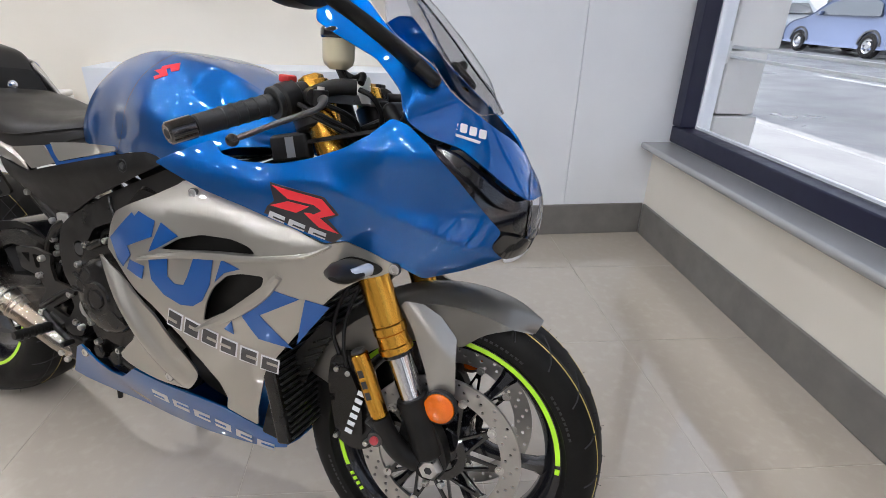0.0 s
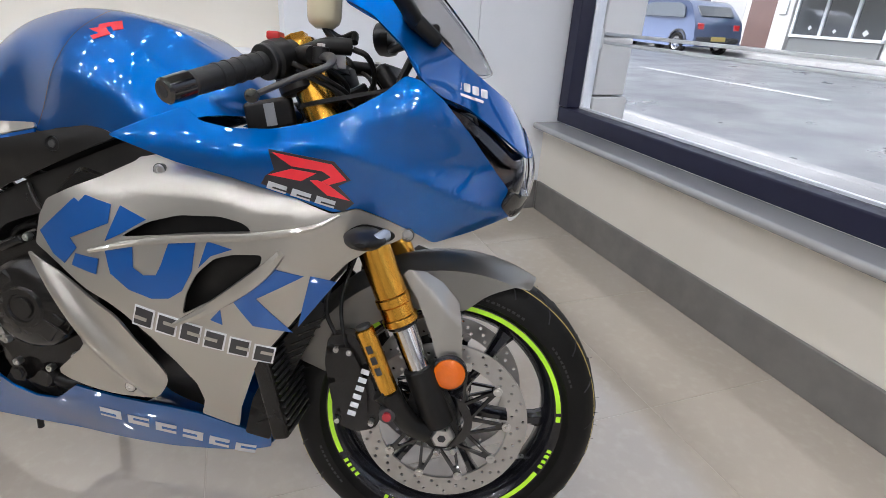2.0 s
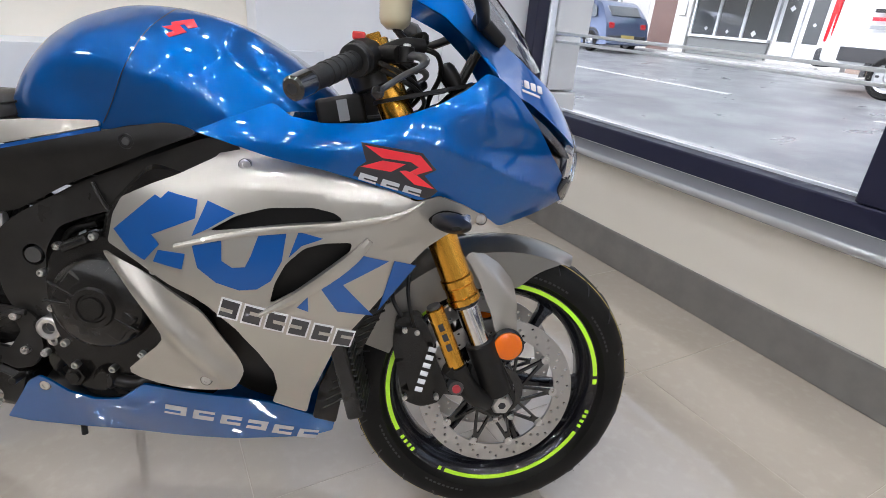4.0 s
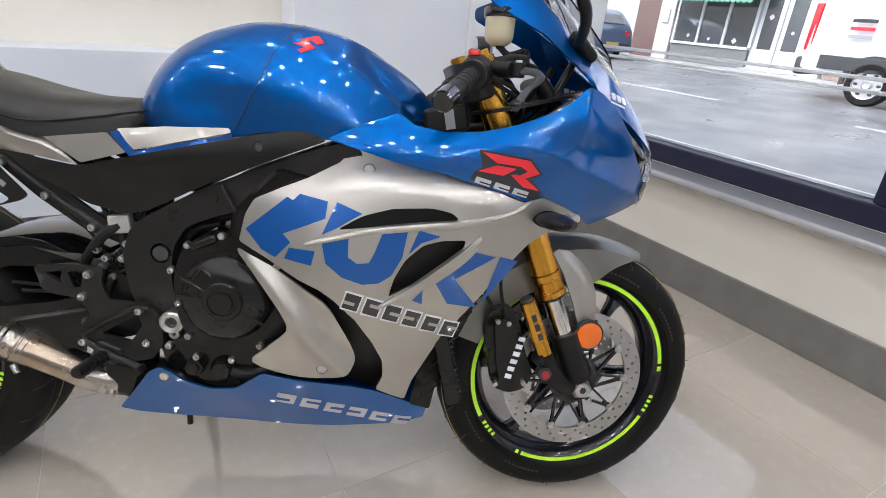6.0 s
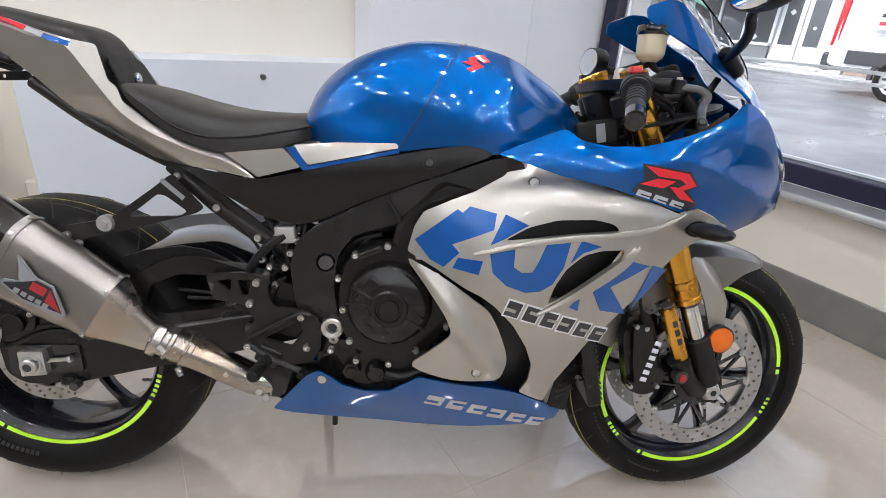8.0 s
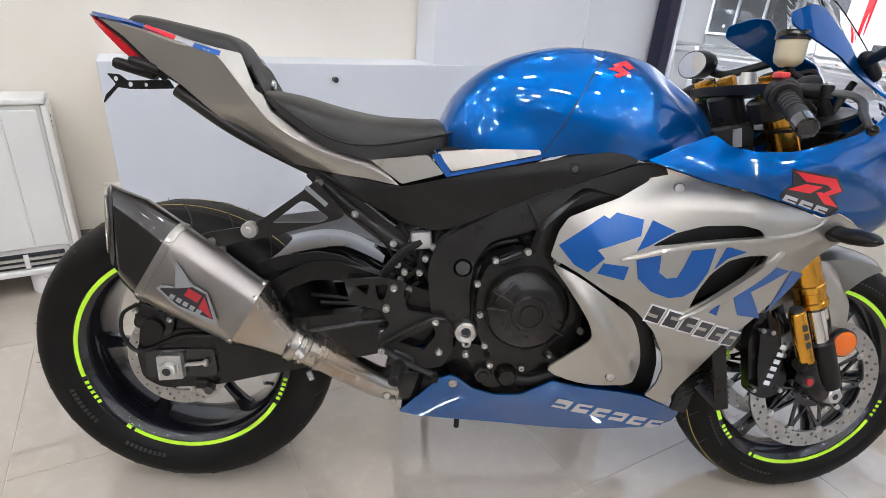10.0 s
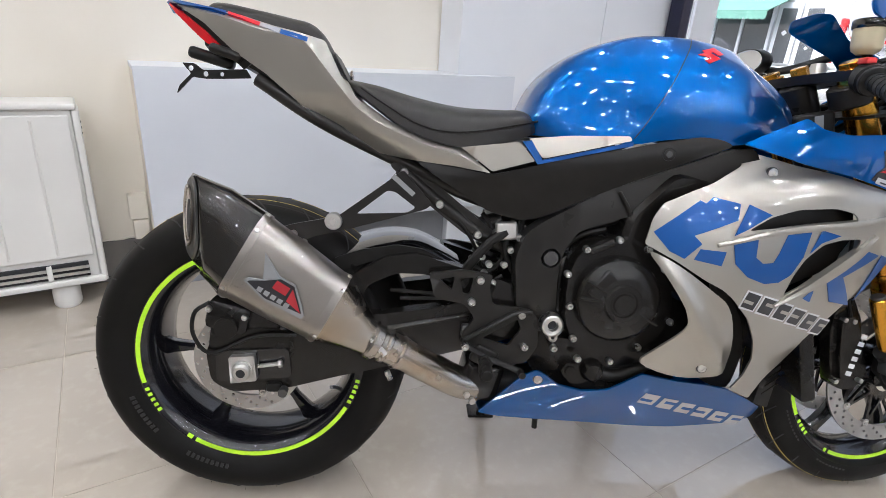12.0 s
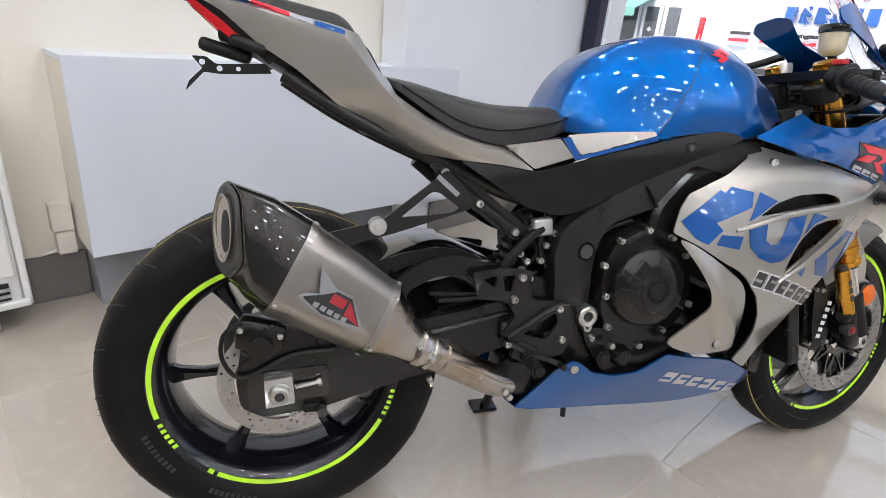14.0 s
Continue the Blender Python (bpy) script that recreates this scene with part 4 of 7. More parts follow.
# floor of the belly pan joins both halves
rings = []
for x, z in ((0.475, 0.222), (0.6, 0.206), (0.75, 0.196), (0.9, 0.190), (1.03, 0.198), (1.09, 0.210)):
    w = FV(x, z) - 0.002
    rings.append([(x, -w, z), (x, -w * 0.5, z - 0.012), (x, w * 0.5, z - 0.012), (x, w, z), (x, w * 0.5, z - 0.008), (x, -w * 0.5, z - 0.008)])
part("belly_floor", loft(rings), M["blue"], bike)
part("drain", rod((0.60, -0.10, 0.200), (0.60, -0.10, 0.178), 0.006), M["matt_black"], bike)

# --- upper cowl: an elliptic nose in plan, its size changing with height
NOSE = curve1([(0.60, 1.46), (0.66, 1.48), (0.70, 1.514), (0.75, 1.537), (0.80, 1.538), (0.86, 1.510), (0.93, 1.462), (0.985, 1.425), (1.09, 1.325), (1.16, 1.24)])
WIDE = curve1([(0.60, 0.185), (0.66, 0.198), (0.70, 0.212), (0.75, 0.217), (0.80, 0.216), (0.85, 0.196), (0.90, 0.168), (0.985, 0.142), (1.09, 0.112), (1.16, 0.09)])
U0 = 1.05
CREASE = curve1([(1.030, 0.760), (1.063, 0.772), (1.131, 0.793), (1.172, 0.806), (1.223, 0.812), (1.286, 0.795), (1.374, 0.765), (1.473, 0.724), (1.505, 0.712)])


def angle_of(x, z):
    s = (x - U0) / (NOSE(z) - U0)
    return math.asin(max(-1.0, min(1.0, s))) if s > 0 else s


def swell(x, z):
    """The side panel stands out from the nose towards its front upper corner."""
    k = max(0.0, min(1.0, (z - 0.775) / 0.13))
    return 0.062 * k * k * (3 - 2 * k) * max(0.0, min(1.0, (x - 1.13) / 0.21))


def shoulder(x, z):
    """The nose cowl meets the side panel's corner, then falls back to the headlights."""
    back = min(0.03, 1.2 * max(0.0, x - 1.315 - 0.544 * (1.003 - z))) * max(0.0, min(1.0, (z - 0.95) / 0.05))
    return 0.060 * math.exp(-((z - 0.910) / 0.045) ** 2) * max(0.0, min(1.0, (1.41 - x) / 0.06)) - back


def on_cowl(side, extra=0.0, bulge=None):
    def f(a, z):
        if a < 0:
            x = U0 + a * (NOSE(z) - U0)
            y = WIDE(z) - 0.16 * (U0 - x) ** 1.6
        else:
            x = U0 + (NOSE(z) - U0) * math.sin(a)
            y = WIDE(z) * math.cos(a)
        h = z - CREASE(x)
        ridge = 0.015 * math.exp(-(math.sqrt(h * h + 0.0000015) - 0.0012) / (0.038 if h > 0 else 0.045)) * max(0.0, min(1.0, 1.25 * math.sin(max(0, a))))
        return (x + ridge * 0.4, side * (y + ridge + extra + (bulge(x, z) if bulge else 0.0)), z)
    return f


def cowl_shape(pts, r=0.008):
    return [(angle_of(x, z) * 1.0, z) for x, z in mixed(pts, r, 0.015)]


def cowl_panel(name, pts, mat, lift=0.0, thick=0.004, label="", r=0.008, sides=(-1, 1), grid=0.012, holes=(), bulge=None, lines=()):
    for side in sides:
        part(name, skin(cowl_shape(pts, r), on_cowl(side, 0.0, bulge), holes, grid, thick, lift, side > 0, lines), mat, bike, label, smooth=60.0)


cowl_panel("upper_cowl", [(0.892, 0.802), (0.945, 0.826), (1.012, 0.853), (1.040, 0.834), (1.090, 0.827), (1.153, 0.831), (1.212, 0.846), (1.269, 0.868), (1.312, 0.894), (1.340, 0.920), (1.364, 0.913), (1.395, 0.889), (1.437, 0.842), (1.472, 0.794), (1.501, 0.756), (1.486, 0.732), (1.505, 0.712), (1.450, 0.686), (1.388, 0.664), (1.362, 0.684), (1.320, 0.708), (1.278, 0.724), (1.244, 0.714), (1.190, 0.732), (1.095, 0.756), (1.010, 0.771), (0.935, 0.791)],
           M["blue"], label="pearl blue upper cowl side", bulge=swell, lines=([(angle_of(x, CREASE(x)), CREASE(x)) for x in (1.04 + 0.007 * i for i in range(65))],))
cowl_panel("nose_cowl", [(1.361, 0.913), (1.325, 0.959), (1.269, 1.006), (1.196, 1.038), (1.160, 1.056), (1.158, 1.078), (1.205, 1.096), (1.235, 1.094), (1.284, 1.046), (1.340, 1.004), (1.385, 0.965), (1.440, 0.926), (1.482, 0.897), (1.510, 0.870), (1.536, 0.836), (1.545, 0.815), (1.530, 0.803), (1.510, 0.818), (1.461, 0.855), (1.425, 0.879), (1.385, 0.894)],
           M["blue"], label="pearl blue nose cowl", lift=0.002, bulge=shoulder)
cowl_panel("headlight_recess", [(1.372, 0.892), (1.420, 0.880), (1.470, 0.850), (1.515, 0.815), (1.552, 0.820), (1.552, 0.740), (1.505, 0.712), (1.484, 0.730), (1.500, 0.756), (1.428, 0.838)], M["gloss_black"], lift=-0.014, label="gloss black headlight recess")
cowl_panel("headlight", [(1.512, 0.862), (1.536, 0.836), (1.553, 0.800), (1.5515, 0.765), (1.545, 0.742), (1.535, 0.736), (1.528, 0.748), (1.530, 0.790), (1.522, 0.830)], M["clear_plastic"], lift=0.004, thick=0.003, label="clear headlight lens", r=0.01)
cowl_panel("running_light", [(1.385, 0.884), (1.425, 0.868), (1.462, 0.842), (1.505, 0.805), (1.520, 0.785), (1.490, 0.800), (1.450, 0.835), (1.400, 0.872)], M["rim_black"], lift=-0.002, thick=0.008, label="dark running light strip")
cowl_panel("chin_intake", [(1.486, 0.732), (1.502, 0.754), (1.533, 0.740), (1.527, 0.708), (1.501, 0.709)], M["gloss_black"], lift=0.002, thick=0.01, label="black chin intake")
cowl_panel("chin_edge", [(1.500, 0.710), (1.528, 0.709), (1.524, 0.699), (1.500, 0.701)], M["decal_white"], lift=0.003, thick=0.004)
# printed blocks on the nose
for k in range(6):
    x, z = 1.372 + 0.0135 * k, 0.928 - 0.0035 * k
    cowl_panel("nose_lettering", [(x, z), (x + 0.010, z - 0.002), (x + 0.012, z - 0.015), (x + 0.002, z - 0.013)], M["decal_white"], lift=0.003, thick=0.001, r=0.002)
cowl_panel("nose_lettering", [(1.378, 0.910), (1.446, 0.892), (1.446, 0.888), (1.379, 0.906)], M["decal_white"], lift=0.003, thick=0.001, r=0.001)
# windscreen bubble
for side in (-1, 1):
    part("windscreen", skin(cowl_shape([(1.237, 1.096), (1.286, 1.048), (1.342, 1.006), (1.387, 0.967), (1.435, 0.932), (1.458, 0.938), (1.424, 0.988), (1.385, 1.034), (1.315, 1.102), (1.262, 1.140), (1.230, 1.135)]), on_cowl(side, 0.0, shoulder), (), 0.02, 0.003, 0.0, side > 0), M["smoke"], bike, "tinted clear windscreen")
# inner cockpit panels
for side in (-1, 1):
    part("inner_panel", skin(cowl_shape([(1.05, 0.828), (1.15, 0.828), (1.255, 0.864), (1.322, 0.912), (1.30, 0.84), (1.2, 0.79), (1.08, 0.79)]), on_cowl(side, 0.0, swell), (), 0.02, 0.004, -0.022, side > 0), M["matt_black"], bike, "black inner cowl panel")
part("dash_tray", skin(soft([(1.16, -0.13), (1.24, -0.15), (1.33, -0.11), (1.38, 0.0), (1.33, 0.11), (1.24, 0.15), (1.16, 0.13)], 4), lambda x, y: (x, y, 0.865 + 0.25 * (x - 1.16)), (), 0.03, 0.006), M["matt_black"], bike)

# --- fuel tank
TOP = curve1([(0.515, 0.815), (0.524, 0.838), (0.547, 0.889), (0.586, 0.932), (0.642, 0.967), (0.699, 0.987), (0.744, 0.996), (0.802, 0.997), (0.860, 0.991), (0.920, 0.976), (0.984, 0.943), (1.036, 0.909), (1.070, 0.878), (1.095, 0.850)])
LOW = curve1([(0.515, 0.800), (0.560, 0.795), (0.720, 0.790), (0.770, 0.800), (0.830, 0.806), (0.890, 0.798), (0.960, 0.816), (1.020, 0.838), (1.095, 0.836)])
HALF = curve1([(0.515, 0.060), (0.535, 0.082), (0.580, 0.108), (0.640, 0.126), (0.716, 0.143), (0.800, 0.166), (0.860, 0.178), (0.920, 0.180), (0.980, 0.170), (1.036, 0.138), (1.095, 0.070)])
BROW = curve1([(0.800, 0.985), (0.842, 0.972), (0.872, 0.959), (0.916, 0.935), (0.945, 0.907), (0.975, 0.885), (1.005, 0.867), (1.033, 0.847), (1.095, 0.815)])
BROW_Y = curve1([(0.800, 0.135), (0.872, 0.132), (0.916, 0.146), (0.945, 0.154), (0.975, 0.150), (1.005, 0.138), (1.033, 0.118), (1.095, 0.070)])


def softmin(a, b, s=0.005):
    return 0.5 * (a + b - math.sqrt((a - b) ** 2 + s * s))




ACROSS = curve1([(0.0, 1.0), (0.16, 1.02), (0.32, 0.99), (0.52, 0.83), (0.70, 0.58), (0.80, 0.42), (1.0, 0.0)])
RISE = curve1([(0.0, 0.0), (0.16, 0.22), (0.32, 0.45), (0.52, 0.74), (0.70, 0.935), (0.80, 0.985), (1.0, 1.0)])


def tank_point(u, a, lift=0.0):
    """a runs from 0 at the right-hand edge over the top (half pi) to the left-hand edge."""
    top, low, half = TOP(u), LOW(u), HALF(u)
    f = a / (math.pi / 2)
    side = -1 if f <= 1 else 1
    f = f if f <= 1 else 2 - f
    y, z = half * ACROSS(f), low + (top - low) * RISE(f)
    # the side breaks into a facet that faces ahead, and that facet into the sloping top
    k = max(0.0, min(1.0, (u - 0.79) / 0.06))
    if k > 0 and f < 0.97:
        ahead = 0.176 - 0.50 * (u - 0.946 + 0.67 * (z - 0.829))
        above = BROW_Y(u) - 1.5 * (z - BROW(u))
        y = max(0.0, y + k * (softmin(softmin(y, ahead), max(above, y * 0.80)) - y))
    # knee hollow at the back
    hollow = 0.012 * math.exp(-((u - 0.66) / 0.09) ** 2) * math.exp(-((z - 0.85) / 0.05) ** 2)
    k = min(1.0, y / 0.03)
    return (u, side * (y - k * (hollow - lift * (1 - f * f))), z + lift * f)


def tank_angle(u, z):
    """The place round the section at which the right-hand side has the height z."""
    t = max(0.0, min(1.0, (z - LOW(u)) / (TOP(u) - LOW(u))))
    lo, hi = 0.0, 1.0
    for _ in range(30):
        mid = (lo + hi) / 2
        lo, hi = (mid, hi) if RISE(mid) < t else (lo, mid)
    return lo * math.pi / 2


rings = []
for i in range(121):
    u = 0.515 + 0.58 * (0.5 - 0.5 * math.cos(math.pi * i / 120))
    rings.append([tank_point(u, math.pi * j / 96) for j in range(97)] + [(u, 0, LOW(u) - 0.01)])
part("fuel_tank", loft(rings), M["blue"], bike, "pearl blue fuel tank")


def tank_strip(name, pts, width, mat, lift=0.0012):
    """A line laid on the right-hand side of the tank through (x, z) points."""
    path = smooth_path([(x, tank_angle(x, z), 0) for x, z in pts], 10)
    for side in (1, -1):
        bm = bmesh.new()
        row = []
        for p in path:
            a, b = [Vector(tank_point(p.x + d, p.y, lift)) for d in (-width, width)]
            if side < 0:
                a.y, b.y = -a.y, -b.y
            row.append((bm.verts.new(a), bm.verts.new(b)))
        for (a, b), (c, d) in zip(row, row[1:]):
            bm.faces.new((a, b, d, c))
        part(name, bm, mat, bike)


tank_strip("tank_seam", [(0.720, 0.800), (0.738, 0.830), (0.766, 0.886), (0.793, 0.938), (0.818, 0.975), (0.834, 0.992)], 0.0011, M["decal_black"])


def tank_decal(name, poly, mat, lift=0.0015):
    pts = [(x, tank_angle(x, z)) for x, z in dense(poly, 0.006)]
    part(name, skin(pts, lambda u, a: tank_point(u, a), (), 0.02, 0.001, lift, False), mat, bike)


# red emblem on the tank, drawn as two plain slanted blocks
tank_decal("emblem", [(0.833, 0.963), (0.862, 0.972), (0.874, 0.959), (0.862, 0.955), (0.853, 0.962), (0.838, 0.955)], M["decal_red"])
tank_decal("emblem", [(0.822, 0.955), (0.846, 0.960), (0.862, 0.949), (0.838, 0.939), (0.831, 0.944), (0.844, 0.949)], M["decal_red"])

# --- seats and tail
STOP = curve1([(0.190, 0.880), (0.243, 0.872), (0.316, 0.855), (0.401, 0.842), (0.487, 0.841), (0.530, 0.840), (0.553, 0.815)])
SLOW = curve1([(0.190, 0.866), (0.247, 0.826), (0.296, 0.795), (0.348, 0.776), (0.400, 0.768), (0.495, 0.782), (0.553, 0.803)])
SHALF = curve1([(0.190, 0.085), (0.215, 0.108), (0.300, 0.138), (0.400, 0.146), (0.480, 0.128), (0.530, 0.105), (0.553, 0.080)])
rings = []
for i in range(41):
    u = 0.190 + 0.363 * (0.5 - 0.5 * math.cos(math.pi * i / 40))
    t, l, h = STOP(u), SLOW(u), SHALF(u)
    ring = []
    for j in range(25):
        a = math.pi * j / 24
        c, s = math.cos(a), math.sin(a)
        ring.append((u, -h * math.copysign(abs(c) ** 0.62, c), l + (t - l) * abs(s) ** 0.55))
    ring += [(u, h * 0.5, l - 0.004), (u, -h * 0.5, l - 0.004)]
    rings.append(ring)
part("rider_seat", loft(rings), M["seat_vinyl"], bike, "black vinyl rider's seat")
tuberim = [(0.215, -0.110, 0.862), (0.26, -0.126, 0.835), (0.31, -0.141, 0.808), (0.36, -0.146, 0.795), (0.42, -0.146, 0.797), (0.50, -0.124, 0.812), (0.548, -0.090, 0.822)]
part("seat_seam", tube(tuberim, 0.0022, 6), M["matt_black"], bike)
PTOP = curve1([(-0.080, 0.992), (-0.060, 1.004), (0.020, 0.994), (0.086, 0.983), (0.112, 0.978), (0.134, 0.962), (0.162, 0.912)])
PLOW = curve1([(-0.080, 0.982), (-0.037, 0.973), (0.044, 0.957), (0.106, 0.939), (0.137, 0.918), (0.162, 0.892)])
PHALF = curve1([(-0.080, 0.040), (-0.05, 0.058), (0.03, 0.072), (0.10, 0.078), (0.147, 0.072), (0.162, 0.060)])
rings = []
for i in range(31):
    u = -0.080 + 0.242 * (0.5 - 0.5 * math.cos(math.pi * i / 30))
    t, l, h = PTOP(u), PLOW(u), PHALF(u)
    ring = []
    for j in range(21):
        a = math.pi * j / 20
        c, s = math.cos(a), math.sin(a)
        ring.append((u, -h * math.copysign(abs(c) ** 0.6, c), l + (t - l) * abs(s) ** 0.6))
    rings.append(ring + [(u, 0, l - 0.005)])
part("pillion_seat", loft(rings), M["seat_vinyl"], bike, "black pillion pad")
TAILV = curve1([(-0.160, 0.022), (-0.120, 0.045), (-0.03, 0.075), (0.06, 0.098), (0.13, 0.112), (0.20, 0.126), (0.30, 0.142), (0.40, 0.152), (0.46, 0.156)])
TAILTOP = curve1([(-0.160, 1.010), (-0.12, 1.000), (-0.031, 0.986), (0.056, 0.960), (0.115, 0.946), (0.135, 0.938), (0.191, 0.874), (0.205, 0.846), (0.263, 0.808), (0.346, 0.778), (0.394, 0.771), (0.46, 0.730)])


RIDGE = curve1([(-0.160, 0.999), (-0.120, 0.990), (-0.03, 0.970), (0.04, 0.951), (0.108, 0.938), (0.15, 0.893), (0.185, 0.852), (0.21, 0.826), (0.263, 0.795), (0.346, 0.766), (0.40, 0.752), (0.46, 0.722)])
FOLD = curve1([(-0.160, 0.965), (-0.02, 0.900), (0.067, 0.848), (0.131, 0.848), (0.176, 0.846), (0.21, 0.815), (0.263, 0.780), (0.346, 0.750), (0.40, 0.735), (0.46, 0.700)])
GROOVE = curve1([(0.08, 0.842), (0.147, 0.820), (0.202, 0.798), (0.25, 0.778), (0.297, 0.758), (0.337, 0.741), (0.40, 0.715)])


def ramp_up(x, soft=0.0012):
    """A soft knee: nought below zero, x above it."""
    return 0.5 * (x + math.sqrt(x * x + soft * soft))


def on_tail(side, extra=0.0):
    """The tail's side: folded in above a ridge, drawn in under a second fold."""
    def f(x, z):
        up, down, under = ramp_up(z - RIDGE(x)), ramp_up(RIDGE(x) - z), ramp_up(FOLD(x) - z)
        groove = ramp_up(GROOVE(x) - z) * max(0.0, min(1.0, (x - 0.10) / 0.05)) * max(0.0, min(1.0, (0.36 - x) / 0.05))
        return (x, side * (TAILV(x) - 1.05 * up - 0.12 * down - 0.26 * under - 0.45 * groove + extra), z)
    return f


TAIL_LINES = tuple([(x, c(x)) for x in (x0 + 0.007 * i for i in range(n))] for c, x0, n in ((RIDGE, -0.15, 86), (FOLD, -0.02, 27), (GROOVE, 0.11, 34)))


TAIL = mixed([(-0.150, 1.006), (-0.031, 0.985), (0.056, 0.961), (0.112, 0.949), (0.144, 0.944), (0.160, 0.914), (0.178, 0.880), (0.191, 0.871), (0.205, 0.845), (0.263, 0.808), (0.346, 0.778), (0.394, 0.771), (0.455, 0.724), (0.390, 0.733), (0.305, 0.740),
              (0.231, 0.750), (0.169, 0.774), (0.088, 0.840), (0.040, 0.878), (-0.020, 0.915), (-0.075, 0.962)], 0.005)
for side in (-1, 1):
    part("tail_panel", skin(TAIL, on_tail(side), (), 0.009, 0.004, 0.0, side > 0, TAIL_LINES), M["silver"], bike, "silver tail panel")
    for nm, pts, mt in (("tail_stripe", [(-0.148, 1.004), (-0.034, 0.984), (-0.033, 0.975), (-0.125, 0.994)], "decal_blue"),
                        ("tail_stripe", [(-0.030, 0.983), (0.030, 0.9655), (0.030, 0.9585), (-0.028, 0.9745)], "decal_red"),
                        ("tail_stripe", [(0.032, 0.965), (0.068, 0.955), (0.066, 0.9475), (0.031, 0.9580)], "decal_pale"),
                        ("tail_stripe", [(0.070, 0.954), (0.117, 0.943), (0.117, 0.935), (0.069, 0.9465)], "decal_blue")):
        part(nm, skin(dense(pts, 0.01), on_tail(side), (), 0.02, 0.001, 0.0015, side > 0), M[mt], bike)
    part("tail_light", skin(mixed([(-0.152, 1.002), (-0.120, 0.980), (-0.074, 0.947), (-0.030, 0.908), (-0.037, 0.903), (-0.083, 0.936), (-0.132, 0.979)], 0.003), on_tail(side, -0.002), (), 0.012, 0.012, 0.001, side > 0), M["red_lens"], bike, "red tail light lens")
    part("tail_infill", skin(mixed([(-0.118, 0.985), (-0.070, 0.960), (-0.016, 0.917), (0.010, 0.895), (-0.004, 0.884), (-0.030, 0.907), (-0.073, 0.946), (-0.118, 0.980)], 0.003), on_tail(side, -0.008), (), 0.012, 0.006, 0.0, side > 0), M["matt_black"], bike)
    part("seat_side_panel", skin(mixed([(0.398, 0.768), (0.505, 0.783), (0.536, 0.750), (0.458, 0.727)], 0.004), lambda x, z, s=side: (x, s * (0.150 + 0.02 * (0.79 - z)), z), (), 0.02, 0.004, 0.0, side > 0), M["silver"], bike, "silver seat side panel")
    part("tank_side_panel", skin(mixed([(0.521, 0.790), (0.600, 0.799), (0.712, 0.804), (0.716, 0.796), (0.550, 0.755)], 0.004), lambda x, z, s=side: (x, s * (0.151 - 0.22 * max(0.0, z - 0.772)), z), (), 0.02, 0.005, 0.0, side > 0), M["silver"], bike, "silver tank side panel")
    part("blue_line", skin(dense([(0.510, 0.784), (0.526, 0.787), (0.549, 0.753), (0.717, 0.794), (0.717, 0.787), (0.541, 0.744)], 0.02), lambda x, z, s=side: (x, s * (0.150 + 0.02 * (0.79 - z)), z), (), 0.02, 0.004, 0.0, side > 0), M["decal_blue"], bike)
# tail deck between the two sides
rings = []
for x, z, w in ((-0.150, 1.004, 0.028), (-0.12, 0.999, 0.046), (-0.06, 0.992, 0.066), (0.0, 0.976, 0.08), (0.09, 0.944, 0.088)):
    rings.append([(x, -w, z - 0.006), (x, -w * 0.6, z), (x, 0, z + 0.003), (x, w * 0.6, z), (x, w, z - 0.006), (x, 0, z - 0.02)])
part("tail_deck", loft(rings), M["blue"], bike, "blue tail deck")
part("seat_cowl_front", skin(mixed([(-0.068, 0.920), (-0.05, 0.928), (0.05, 0.928), (0.068, 0.920), (0.078, 0.845), (-0.078, 0.845)], 0.01), lambda y, z: (0.158 + 0.55 * (0.93 - z), y, z), (), 0.02, 0.004), M["matt_black"], bike, "dark panel with the seat lock")
part("seat_lock", lathe([(0, 0), (0.012, 0), (0.012, 0.004), (0.009, 0.006), (0, 0.006)], 20, "x", (0.186, -0.01, 0.888), False), M["chrome"], bike)
# undertail, plate bracket
rings = []
for x, z, w, h in ((-0.085, 0.935, 0.03, 0.02), (-0.03, 0.918, 0.05, 0.03), (0.04, 0.885, 0.065, 0.035), (0.10, 0.845, 0.075, 0.04), (0.18, 0.795, 0.08, 0.04), (0.28, 0.765, 0.085, 0.05), (0.36, 0.745, 0.09, 0.05)):
    rings.append([(x, -w, z), (x, -w * 0.9, z - h * 0.4), (x, -w * 0.5, z - h * 0.6), (x, w * 0.5, z - h * 0.6), (x, w * 0.9, z - h * 0.4), (x, w, z), (x, 0, z + 0.02)])
part("undertail", loft(rings), M["matt_black"], bike, "black undertail tray")
part("plate_lamp", moved(box((0.085, 0.03, 0.022), (0, 0, 0), 0.008), pose(-0.075, -0.02, 0.905, 0, 14, 0)), M["matt_black"], bike)
part("plate_bracket", sheet(mixed([(-0.128, 0.893), (-0.105, 0.893), (-0.090, 0.882), (-0.060, 0.884), (-0.010, 0.888), (0.000, 0.872), (-0.050, 0.868), (-0.085, 0.866), (-0.110, 0.868), (-0.140, 0.836), (-0.134, 0.852), (-0.112, 0.874)], 0.003),
                            [circle(-0.112, 0.884, 0.005, 10), circle(-0.085, 0.875, 0.005, 10), circle(-0.055, 0.876, 0.004, 10)], 0.03, 0.004), M["matt_black"], bike, "black number plate bracket")
part("rear_indicator", moved(box((0.062, 0.03, 0.018), (0, 0, 0), 0.008), pose(-0.035, -0.062, 0.912, 0, 16, 0)), M["matt_black"], bike)

# --- frame and covers
COVERV = curve1([(0.31, 0.130), (0.45, 0.150), (0.60, 0.156), (0.77, 0.168), (0.89, 0.176)])


